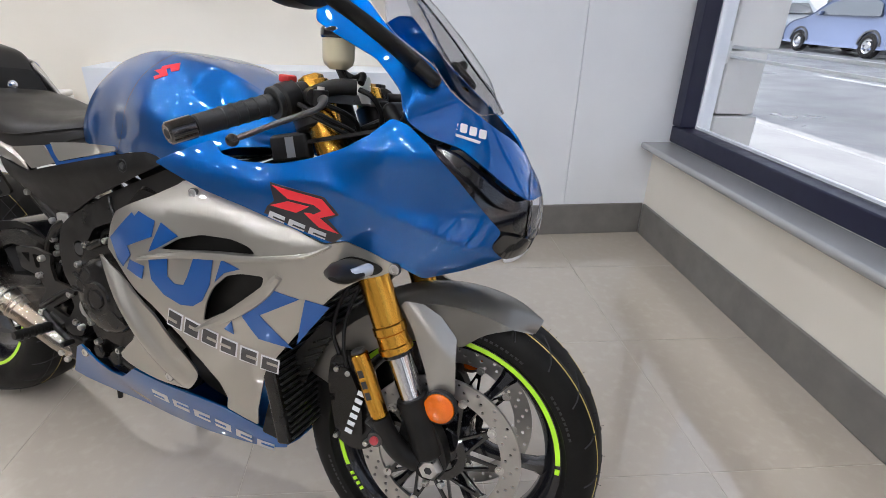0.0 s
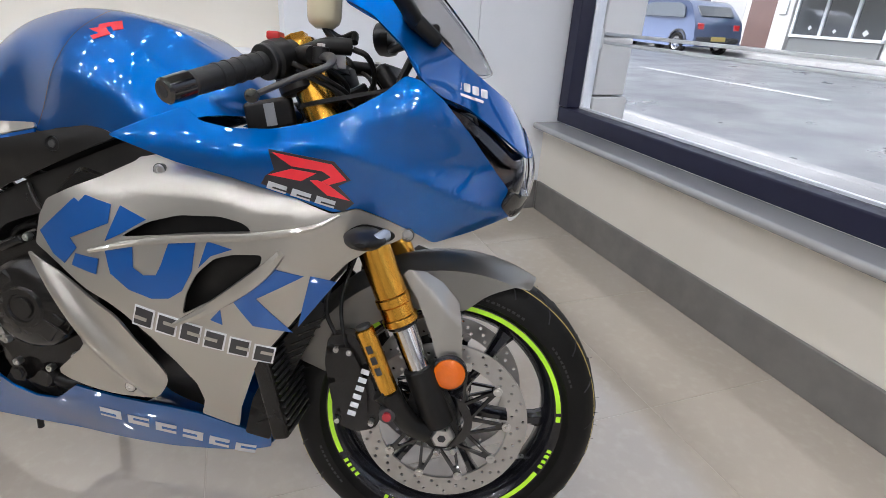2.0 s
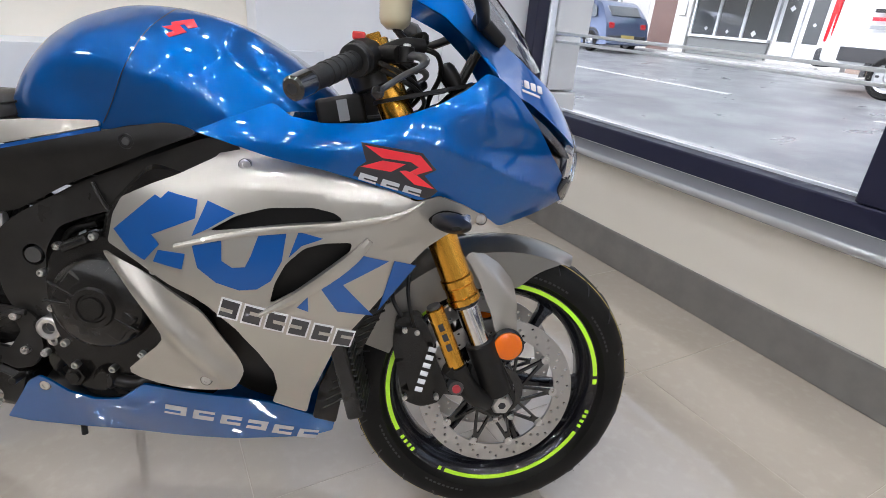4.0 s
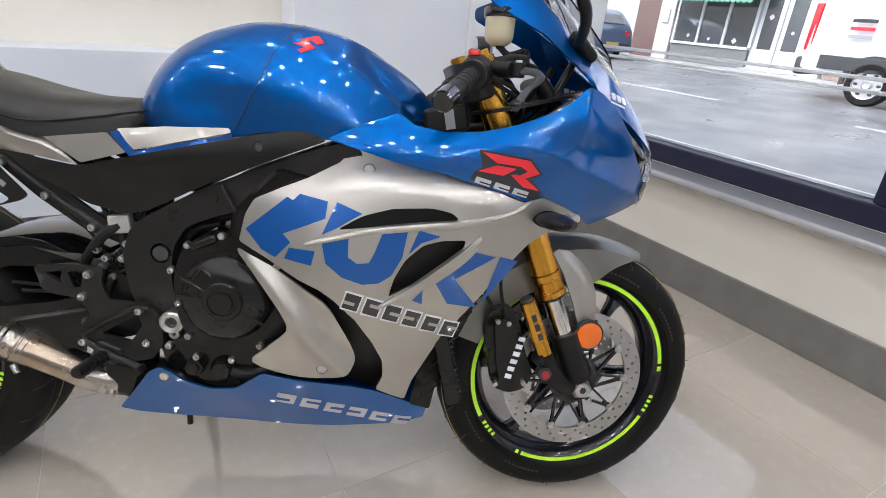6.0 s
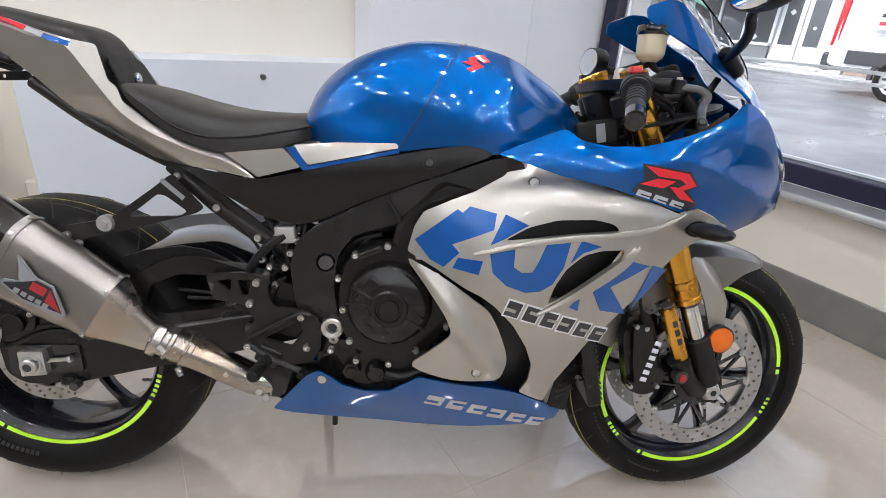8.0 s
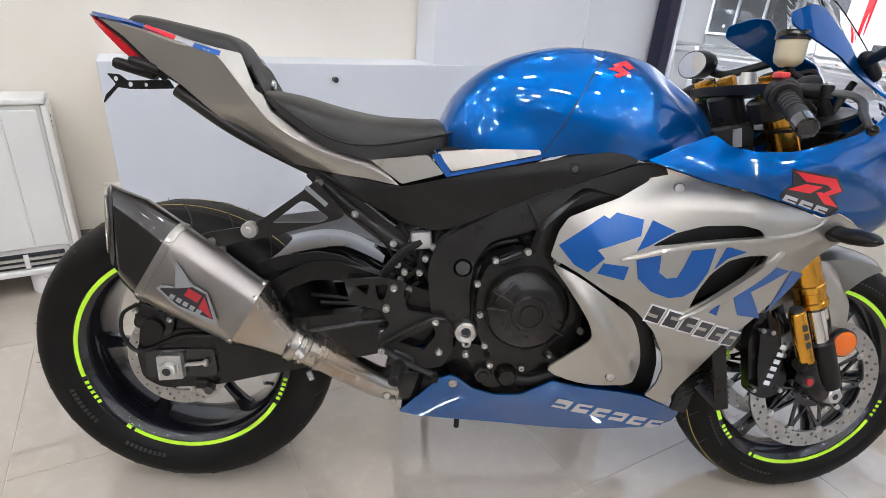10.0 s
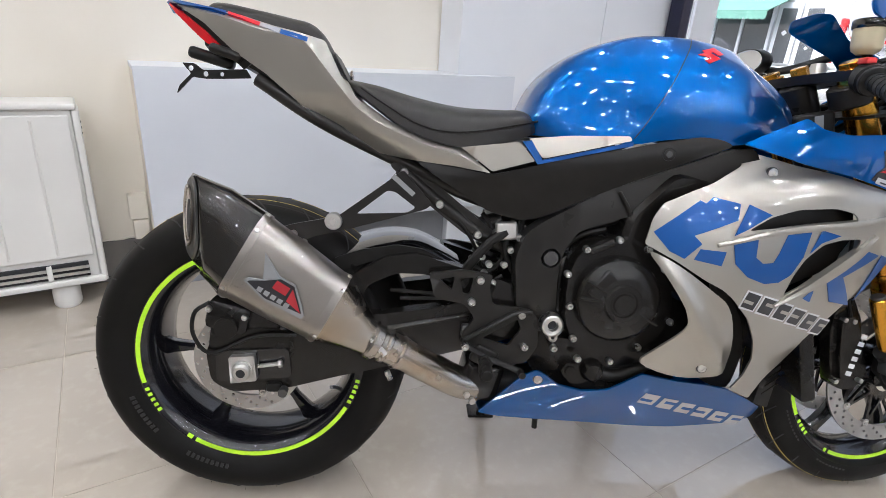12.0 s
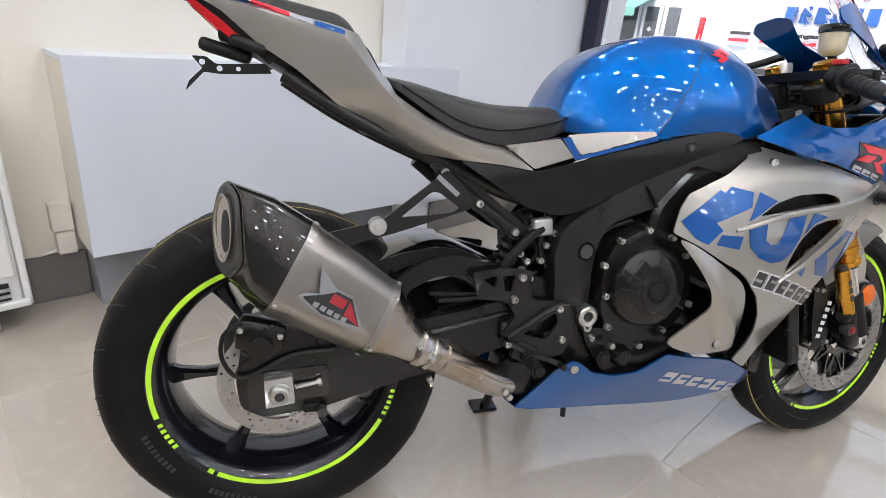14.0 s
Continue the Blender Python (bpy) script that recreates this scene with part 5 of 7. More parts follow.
def on_cover(side, extra=0.0):
    return lambda x, z: (x, side * (COVERV(x) + extra - 0.25 * max(0.0, 0.70 - z) + 0.010 * math.exp(-((z - 0.745 - 0.15 * (x - 0.6)) / 0.03) ** 2)), z)


for side in (-1, 1):
    part("frame_cover", skin(mixed([(0.318, 0.738), (0.400, 0.730), (0.456, 0.722), (0.545, 0.745), (0.660, 0.773), (0.760, 0.796), (0.832, 0.810), (0.868, 0.807), (0.890, 0.797), (0.800, 0.758), (0.667, 0.700), (0.562, 0.645), (0.522, 0.637), (0.457, 0.652), (0.381, 0.698)], 0.012),
                                on_cover(side), (), 0.014, 0.008, 0.0, side > 0), M["matt_black"], bike, "matt black frame side cover")
    part("cover_bolt", lathe([(0, -0.004), (0.006, -0.004), (0.007, 0.001), (0.011, 0.001), (0.012, -0.003), (0.012, 0.006), (0, 0.006)], 20, "y", (0.773, side * 0.176, 0.776), False), M["dark_steel"], bike)

    def on_spar(x, z, s=side):
        return (x, s * (0.150 + 0.022 * max(0.0, min(1.0, (x - 0.62) / 0.3)) - 0.035 * max(0.0, min(1.0, (0.50 - z) / 0.15)) - 0.012 * ((z - 0.55 - 0.62 * (x - 0.58)) / 0.12) ** 2 * (1 if x > 0.62 else 0.2)), z)
    part("main_frame", skin(mixed([(0.560, 0.636), (0.667, 0.697), (0.773, 0.741), (0.890, 0.788), (0.940, 0.796), (0.958, 0.760), (0.930, 0.735), (0.836, 0.690), (0.740, 0.662), (0.676, 0.640), (0.632, 0.622), (0.606, 0.580), (0.600, 0.520), (0.608, 0.450), (0.606, 0.380), (0.590, 0.330), (0.560, 0.336), (0.545, 0.400), (0.525, 0.479), (0.515, 0.560), (0.530, 0.612)], 0.015),
                               on_spar, [circle(0.584, 0.568, 0.019, 20)], 0.014, 0.045, 0.0, side > 0), M["frame_black"], bike, "black painted alloy frame spar")
    part("pivot_bolt", lathe([(0, 0.008), (0.006, 0.008), (0.0065, 0.012), (0.013, 0.012), (0.014, 0.008), (0.014, -0.03), (0, -0.03)], 20, "y", (0.584, side * 0.122, 0.568), False), M["dark_steel"], bike)
    part("pivot_screw", lathe([(0, side * 0.001), (0.004, side * 0.001), (0.005, side * 0.004), (0.008, side * 0.003), (0.008, side * -0.004), (0, side * -0.004)], 14, "y", (0.584, side * 0.134, 0.568), False), M["steel"], bike)
    part("weld_seam", tube([(0.700, side * 0.156, 0.702), (0.716, side * 0.163, 0.676), (0.726, side * 0.160, 0.658)], 0.0035, 8), M["frame_black"], bike)


# --- wheels
def arc_tape(r0, r1, y, a0, a1, n=None):
    """A strip of tape on the side of a rim, thickened outwards to the right."""
    n = n or max(3, int(abs(a1 - a0) / 3))
    return lathe([(r0, y), (r1, y), (r1, y - 0.0012), (r0, y - 0.0012)], n, "y", arc=(a0, a1))


def ring_plate(r_in, r_out, thick, y, holes=(), n=72):
    """A flat ring across the axle with holes through it."""
    bm = sheet(circle(0, 0, r_out, n), [circle(0, 0, r_in, n), *holes], out=-y + thick / 2, thick=thick, side=-1)
    return bm


def wheel(name, u, R, half, rim_half, tapes, spoke_turn, steer, label):
    m = (STEER if steer else Matrix.Identity(4)) @ Matrix.Translation((u, 0, R))
    rim = part(name, lathe([(0.2260, -rim_half), (0.2300, -rim_half), (0.2315, -rim_half + 0.004), (0.2270, -rim_half + 0.010), (0.2130, -rim_half + 0.022), (0.2060, -rim_half * 0.35), (0.2040, 0),
                            (0.2060, rim_half * 0.35), (0.2130, rim_half - 0.022), (0.2270, rim_half - 0.010), (0.2315, rim_half - 0.004), (0.2300, rim_half), (0.2260, rim_half), (0.2150, rim_half - 0.006),
                            (0.2020, rim_half - 0.024), (0.1960, rim_half * 0.3), (0.1960, -rim_half * 0.3), (0.2020, -rim_half + 0.024), (0.2150, -rim_half + 0.006)], 96), M["rim_black"], bike, "gloss black alloy " + label, m)
    # tyre: rounded crown, sidewall with a step at the bead
    prof = []
    for k in range(25):
        a = math.pi * k / 24
        c, s = math.cos(a), math.sin(a)
        prof.append((R - 0.052 + 0.052 * abs(s) ** 0.9, half * math.copysign(abs(c) ** 0.72, -c)))
    prof = [(0.228, -rim_half + 0.003), (0.236, -rim_half - 0.004), (R - 0.060, -half * 0.99)] + prof + [(R - 0.060, half * 0.99), (0.236, rim_half + 0.004), (0.228, rim_half - 0.003)]
    tyre = part("tyre", lathe(prof, 128), M["rubber"], rim, "black road tyre with fine tread grooves")
    # tread grooves: slim slanted cuts drawn as dark inlays with depth
    for i in range(22):
        for sgn in (-1, 1):
            a = math.radians(i * 360 / 22 + (8 if sgn > 0 else 0))
            pts = []
            for q in range(7):
                f = q / 6
                yy = sgn * half * (0.92 - 0.72 * f)
                aa = a + 0.16 * f
                cc = min(1.0, (abs(yy) / half) ** (1 / 0.72))
                rr = R - 0.052 + 0.052 * math.sqrt(max(0.0, 1 - cc * cc)) ** 0.9
                pts.append((rr * math.cos(aa), yy, rr * math.sin(aa)))
            part("tread_groove", tube(pts, 0.0016, 5, 1), M["dark_slot"], tyre)
    for yy, mt in ((-half * (0.62 if steer else 0.30), "yellow_paint"), (-half * 0.55, "tyre_mark"), (half * 0.45, "yellow_paint")):
        cc = min(1.0, (abs(yy) / half) ** (1 / 0.72))
        r2 = R - 0.052 + 0.052 * math.sqrt(max(0.0, 1 - cc * cc)) ** 0.9
        part("tyre_stripe", lathe([(r2 - 0.001, yy - 0.0014), (r2 + 0.0006, yy), (r2 - 0.001, yy + 0.0014)], 128), M[mt], tyre)
    # raised sidewall marks, illegible, as bars
    RM = max(0.243, R - 0.076)
    for a0 in (200, 238, 20, 58):
        for k in range(9):
            part("sidewall_mark", lathe([(RM, -half * 0.985 - 0.0005), (RM + 0.010, -half * 0.99 - 0.0008), (RM + 0.010, -half * 0.98), (RM, -half * 0.975)], 3, arc=(a0 + k * 2.4, a0 + k * 2.4 + 1.5)), M["tyre_mark"], tyre)
    # rubber nibs
    rnd = random.Random(3)
    for k in range(70):
        a = 2 * math.pi * k / 70 + rnd.uniform(-0.02, 0.02)
        yy = rnd.choice((-1, 1)) * half * rnd.uniform(0.3, 0.85)
        cc = (abs(yy) / half) ** (1 / 0.72)
        rr = R - 0.052 + 0.052 * math.sqrt(max(0.0, 1 - cc * cc)) ** 0.9
        d = Vector((math.cos(a), yy / half * 0.3, math.sin(a))).normalized()
        p = Vector((rr * math.cos(a), yy, rr * math.sin(a)))
        part("rubber_nib", tube([p, p + d * rnd.uniform(0.004, 0.009)], 0.0004, 4, 1), M["rubber"], tyre)
    for r0, r1 in tapes:
        part("rim_tape", arc_tape(0.2185, 0.2275, -rim_half - 0.0004 + 0.0015, r0, r1), M["neon"], rim, "neon yellow rim tape")
    # six slim spokes, thicker at hub and rim
    for k in range(6):
        a = math.radians(spoke_turn + 60 * k)
        rings = []
        for f in (0, 0.12, 0.3, 0.6, 0.85, 1.0):
            r = 0.045 + f * 0.160
            w = 0.0175 - 0.010 * math.sin(math.pi * min(1, f * 1.02)) + (0.004 if f > 0.95 else 0)
            h = 0.020 - 0.006 * f
            yc = -0.012 * math.sin(math.pi * f)
            t = Vector((-math.sin(a), 0, math.cos(a)))
            o = Vector((math.cos(a) * r, yc, math.sin(a) * r))
            rings.append([tuple(o + t * (w * cx) + Vector((0, h * cy, 0))) for cx, cy in ((-1, -0.5), (-0.5, -1), (0.5, -1), (1, -0.5), (1, 0.5), (0.5, 1), (-0.5, 1), (-1, 0.5))])
        part("spoke", loft(rings), M["rim_black"], rim)
    part("hub", lathe([(0.018, -0.058), (0.034, -0.058), (0.044, -0.040), (0.052, -0.020), (0.054, 0), (0.052, 0.020), (0.044, 0.040), (0.034, 0.058), (0.018, 0.058)], 40), M["rim_black"], rim)
    # balance weights and a valve
    part("valve", rod((0.17, -0.012, -0.10), (0.155, -0.03, -0.09), 0.004), M["steel"], rim)
    return rim


FRONT_TAPES = [(6, 120), (1, 4), (-114, -30), (-118, -116), (-233, -152)] + [(-17 - 3.2 * k, -15.2 - 3.2 * k) for k in range(4)] + [(-138 - 3.2 * k, -136.2 - 3.2 * k) for k in range(4)]
REAR_TAPES = [(108, 196), (238, 330), (233, 236)] + [(199 + 3.2 * k, 200.8 + 3.2 * k) for k in range(5)] + [(333 + 3.2 * k, 334.8 + 3.2 * k) for k in range(5)]
fw = wheel("front_wheel", 1.42, 0.300, 0.060, 0.047, FRONT_TAPES, -4, True, "front wheel")
rw = wheel("rear_wheel", 0.0, 0.320, 0.096, 0.080, REAR_TAPES, 3, False, "rear wheel")


def disc(r_out, r_in, y, rows, parent, label):
    """A drilled brake disc."""
    holes = []
    for k in range(rows):
        a = 2 * math.pi * k / rows
        for j, fr in enumerate((0.22, 0.5, 0.78)):
            r = r_in + (r_out - r_in) * fr
            aa = a + (j - 1) * 2 * math.pi / rows * 0.34
            holes.append(circle(r * math.cos(aa), r * math.sin(aa), 0.0034, 8))
    return part("brake_disc", ring_plate(r_in, r_out, 0.005, y, holes, 90), M["disc_steel"], parent, label)


def spider(r_in, r_out, y, n, parent):
    """A skeleton carrier: a hub ring with a slim forked arm to each bobbin."""
    step = 2 * math.pi / n
    wide = 0.0085 / r_out
    star, wins = [], [circle(0, 0, r_in, 40)]
    for k in range(n):
        a = k * step
        star += [(r_in + 0.017, a - 0.66 * step), (r_out - 0.010, a - wide * 0.75), (r_out + 0.003, a - wide), (r_out + 0.008, a), (r_out + 0.003, a + wide), (r_out - 0.010, a + wide * 0.75)]
        wins.append([(r * math.cos(t), r * math.sin(t)) for r, t in ((r_in + 0.0165, a - 0.50 * step), (r_out - 0.020, a - wide * 0.30), (r_out - 0.020, a + wide * 0.30), (r_in + 0.0165, a + 0.18 * step), (r_in + 0.0165, a - 0.16 * step))])
    outline = [(r * math.cos(t), r * math.sin(t)) for r, t in star]
    part("disc_carrier", sheet(outline, wins, out=-y + 0.003, thick=0.006, side=-1), M["gloss_black"], parent, "black skeleton disc carrier")
    for k in range(n):
        a = 2 * math.pi * k / n
        part("bobbin", lathe([(0, -0.006), (0.004, -0.006), (0.0045, -0.004), (0.0085, -0.004), (0.009, -0.002), (0.009, 0.004), (0, 0.004)], 14, "y", (r_out * math.cos(a), y, r_out * math.sin(a)), False), M["steel"], parent)


for y in (-0.072, 0.072):
    disc(0.160, 0.123, y, 24, fw, "drilled steel brake disc")
    spider(0.040, 0.121, y, 10, fw)
disc(0.110, 0.080, -0.088, 20, rw, "drilled steel rear brake disc")
spider(0.040, 0.079, -0.088, 5, rw)
# sprocket and chain on the far side
part("sprocket", ring_plate(0.05, 0.115, 0.006, 0.085, [circle(0.085 * math.cos(a), 0.085 * math.sin(a), 0.014, 12) for a in (2 * math.pi * k / 6 for k in range(6))], 60), M["dark_steel"], rw)

# --- forks, axle, front mudguard (all turn with the bars)
DOWN = Vector((0.43, 0, -1)).normalized()
for side in (-1, 1):
    top = Vector((1.142, side * 0.107, 0.955))

    def at(w, s=side):
        return Vector((1.293 - 0.43 * (w - 0.60), s * 0.107, w))
    for nm, a, b, r, mt, lb in (("fork_outer", 0.955, 0.555, 0.0285, "gold", "gold anodised fork tube"), ("fork_collar", 0.556, 0.540, 0.0310, "gold", ""), ("fork_outer_end", 0.541, 0.518, 0.0290, "gold", ""),
                                ("fork_collar", 0.520, 0.507, 0.0320, "gold", ""), ("fork_seal", 0.508, 0.500, 0.0275, "gloss_black", ""), ("fork_inner", 0.505, 0.395, 0.0215, "chrome", "chrome fork leg"), ("fork_foot", 0.425, 0.318, 0.0290, "matt_black", "black cast fork foot")):
        part(nm, steered(rod(at(a), at(b), r, None, 28, 0.002)), M[mt], bike, lb)
    part("fork_cap", steered(rod(at(0.965), at(0.950), 0.022, None, 6)), M["gold"], bike)
    # damping canister in front of the caliper
    a, b = Vector((1.272, side * 0.138, 0.502)), Vector((1.322, side * 0.138, 0.388))
    part("fork_canister", steered(rod(a, b, 0.0165, None, 24, 0.002)), M["gold"], bike, "gold damping canister")
    part("canister_cap", steered(rod(a, a + (a - b).normalized() * 0.006, 0.013, None, 20)), M["dark_steel"], bike)
    for k in range(3):
        f = 0.28 + 0.17 * k
        c = a.lerp(b, f) + Vector((0, side * 0.0166, 0))
        part("canister_lettering", steered(moved(box((0.010, 0.001, 0.014), (0, 0, 0)), Matrix.Translation(c) @ pose(0, 0, 0, 0, -23.7, 0))), M["decal_black"], bike)
    part("canister_foot", steered(tube([tuple(b), (1.336, side * 0.136, 0.358), (1.362, side * 0.128, 0.322), (1.392, side * 0.115, 0.302)], 0.0185, 16, 6, 0.020)), M["matt_black"], bike)
    part("canister_mount", steered(tube([(1.305, side * 0.140, 0.386), (1.330, side * 0.135, 0.366)], 0.016, 14, 1)), M["matt_black"], bike)
    # radial caliper
    ca = mixed([(1.205, 0.470), (1.250, 0.480), (1.272, 0.440), (1.284, 0.395), (1.300, 0.355), (1.312, 0.330), (1.296, 0.296), (1.262, 0.286), (1.226, 0.300), (1.212, 0.360), (1.200, 0.420)], 0.012)
    part("brake_caliper", steered(join(sheet(ca, out=0.112, thick=0.026, side=side), sheet(rounded([(1.215, 0.452), (1.246, 0.458), (1.266, 0.420), (1.280, 0.372), (1.284, 0.322), (1.240, 0.312), (1.226, 0.360)], 0.012), out=0.122, thick=0.012, side=side))), M["engine_black"], bike, "black radial brake caliper")
    for x, z in ((1.222, 0.450), (1.228, 0.312), (1.245, 0.446), (1.290, 0.312)):
        part("caliper_bolt", steered(lathe([(0, 0.126), (0.0025, 0.126), (0.003, 0.124), (0.0052, 0.124), (0.0052, 0.108), (0, 0.108)], 12, "y", (x, 0, z), False) if side > 0 else lathe([(0, -0.126), (0.0025, -0.126), (0.003, -0.124), (0.0052, -0.124), (0.0052, -0.108), (0, -0.108)], 12, "y", (x, 0, z), False)), M["steel"], bike)
    if side < 0:
        for k in range(6):
            c = Vector((1.2545 + 0.0042 * k, -0.1226, 0.330 + 0.0165 * k))
            part("caliper_lettering", steered(moved(box((0.015, 0.001, 0.010), (0, 0, 0), 0.0004, 1), Matrix.Translation(c) @ pose(0, 0, 0, 0, 14, 0))), M["decal_white"], bike)
    part("adjuster", steered(lathe([(0, -0.010), (0.007, -0.010), (0.007, -0.006), (0.014, -0.006), (0.015, 0.0), (0.015, 0.014), (0, 0.014)], 18, "y", (1.322, side * 0.150, 0.350), False)), M["dark_steel"], bike)
    part("adjuster_screw", steered(lathe([(0, -0.001), (0.008, -0.001), (0.008, 0.004), (0, 0.004)], 12, "y", (1.322, side * 0.1595, 0.350), False)), M["badge_red"], bike)
    # brake hose
    part("brake_hose", steered(tube([(1.215, side * 0.100, 0.470), (1.196, side * 0.092, 0.510), (1.205, side * 0.085, 0.570), (1.240, side * 0.070, 0.640)], 0.0042, 8)), M["matt_black"], bike)
    part("brake_hose", steered(tube([(1.262, side * 0.110, 0.410), (1.235, side * 0.115, 0.470), (1.225, side * 0.100, 0.540), (1.245, side * 0.080, 0.620)], 0.0036, 8)), M["matt_black"], bike)
    # wheel speed sensor and lower mount
    part("fork_lug", steered(sheet(mixed([(1.360, 0.405), (1.410, 0.395), (1.440, 0.345), (1.452, 0.300), (1.432, 0.270), (1.400, 0.268), (1.380, 0.300), (1.350, 0.320)], 0.014), out=0.116, thick=0.030, side=side)), M["matt_black"], bike)
part("front_axle", steered(rod((1.42, -0.125, 0.300), (1.42, 0.125, 0.300), 0.0125, None, 24)), M["steel"], bike, "hollow steel front axle")
part("axle_collar", steered(lathe([(0.008, -0.132), (0.017, -0.132), (0.019, -0.130), (0.024, -0.122), (0.025, -0.112), (0.008, -0.112)], 6, "y", (1.42, 0, 0.300))), M["steel"], bike)
part("axle_bore", steered(lathe([(0, -0.1315), (0.0085, -0.1315), (0.0085, -0.128), (0, -0.128)], 16, "y", (1.42, 0, 0.300), False)), M["dark_slot"], bike)
for k in range(2):
    part("pinch_bolt", steered(rod((1.412 + 0.03 * k, -0.122, 0.262 + 0.006 * k), (1.416 + 0.03 * k, -0.112, 0.264 + 0.006 * k), 0.006, None, 10)), M["steel"], bike)


SKIRT = curve1([(60, 0.312), (65, 0.305), (71.6, 0.284), (77, 0.262), (84, 0.228), (92, 0.226), (165, 0.240)])


def fender_surface(a, t):
    """a: angle about the axle; t: -1 to 1 across: a crowned top as far as a ridge, then a skirt."""
    d = math.degrees(a)
    w = 0.071 - 0.046 * max(0.0, min(1.0, (72 - d) / 11)) ** 1.5
    k = abs(t)
    if k < 0.72:
        r, y = 0.318 - 0.021 * (k / 0.72) ** 2, w * k / 0.72
    else:
        q = (k - 0.72) / 0.28
        r, y = 0.297 + (min(SKIRT(d), 0.296) - 0.297) * q, w + 0.003 * q
    return (1.42 + r * math.cos(a), math.copysign(y, t), 0.300 + r * math.sin(a))


rows_a = [math.radians(61 + 99 * i / 40) for i in range(41)]
bm = bmesh.new()
outer = [[bm.verts.new(fender_surface(a, -1 + 2 * j / 50)) for j in range(51)] for a in rows_a]
for i in range(40):
    for j in range(50):
        bm.faces.new((outer[i][j], outer[i][j + 1], outer[i + 1][j + 1], outer[i + 1][j]))
bmesh.ops.solidify(bm, geom=bm.faces[:], thickness=0.004)
part("front_mudguard", steered(bm), M["silver"], bike, "silver front mudguard")
for side in (-1, 1):
    flap = mixed([(1.330, 0.592), (1.340, 0.601), (1.368, 0.596), (1.400, 0.576), (1.432, 0.540), (1.440, 0.495), (1.445, 0.440), (1.440, 0.408), (1.410, 0.412), (1.386, 0.484), (1.358, 0.548)], 0.004)
    part("mudguard_side", steered(skin(flap, lambda x, z, s=side: (x, s * (0.101 + 0.04 * (0.55 - z) - 0.75 * ramp_up(z - 0.570 + 1.02 * (x - 1.375), 0.004) - 0.30 * ramp_up(x - 1.405, 0.006)), z), (), 0.006, 0.004, 0.0, side > 0)), M["silver"], bike, "silver mudguard side piece")
    part("reflector", steered(lathe([(0, -0.012), (0.020, -0.011), (0.028, -0.007), (0.029, -0.003), (0.029, 0.0), (0, 0.0)], 32, "y", (1.424, -0.112, 0.420), False) if side < 0 else lathe([(0, 0.012), (0.020, 0.011), (0.028, 0.007), (0.029, 0.003), (0.029, 0.0), (0, 0.0)], 32, "y", (1.424, 0.112, 0.420), False)), M["amber_back"], bike, "round amber reflector")
    part("reflector_rim", steered(lathe([(0.0292, -0.008), (0.032, -0.006), (0.032, 0.006), (0.0292, 0.006)], 32, "y", (1.424, side * 0.110, 0.420))), M["matt_black"], bike)

# --- steering head, bars and controls
for z, r in ((0.935, 0.018), (0.800, 0.022)):
    pts = rounded([(-0.145, -0.03), (-0.145, 0.03), (0.145, 0.03), (0.145, -0.03), (0.05, -0.055), (-0.05, -0.055)], 0.02)
    u = 1.293 - 0.43 * (z - 0.60)
    bm = bmesh.new()
    v, f = fill([(a, b) for a, b in pts])
    tv = [bm.verts.new((u + b * 0.95, a, z + r / 2)) for a, b in v]
    lv = [bm.verts.new((u + b * 0.95 + 0.008, a, z - r / 2)) for a, b in v]
    for t in f:
        bm.faces.new([tv[i] for i in t])
        bm.faces.new([lv[i] for i in t[::-1]])
    n = len(pts)
    for i in range(n):
        bm.faces.new((tv[i], tv[(i + 1) % n], lv[(i + 1) % n], lv[i]))
    part("yoke", steered(bm), M["frame_black"], bike, "black fork yoke")
part("stem_nut", steered(rod((1.118, 0, 0.965), (1.128, 0, 0.940), 0.017, None, 6)), M["gold"], bike)
part("steering_head", rod((1.120, 0, 0.93), (1.20, 0, 0.75), 0.034, None, 24), M["frame_black"], bike)
part("ignition", steered(lathe([(0, 0.978), (0.014, 0.978), (0.016, 0.972), (0.018, 0.93), (0, 0.93)], 18, "z", (1.175, 0.012, 0), False)), M["alloy"], bike)
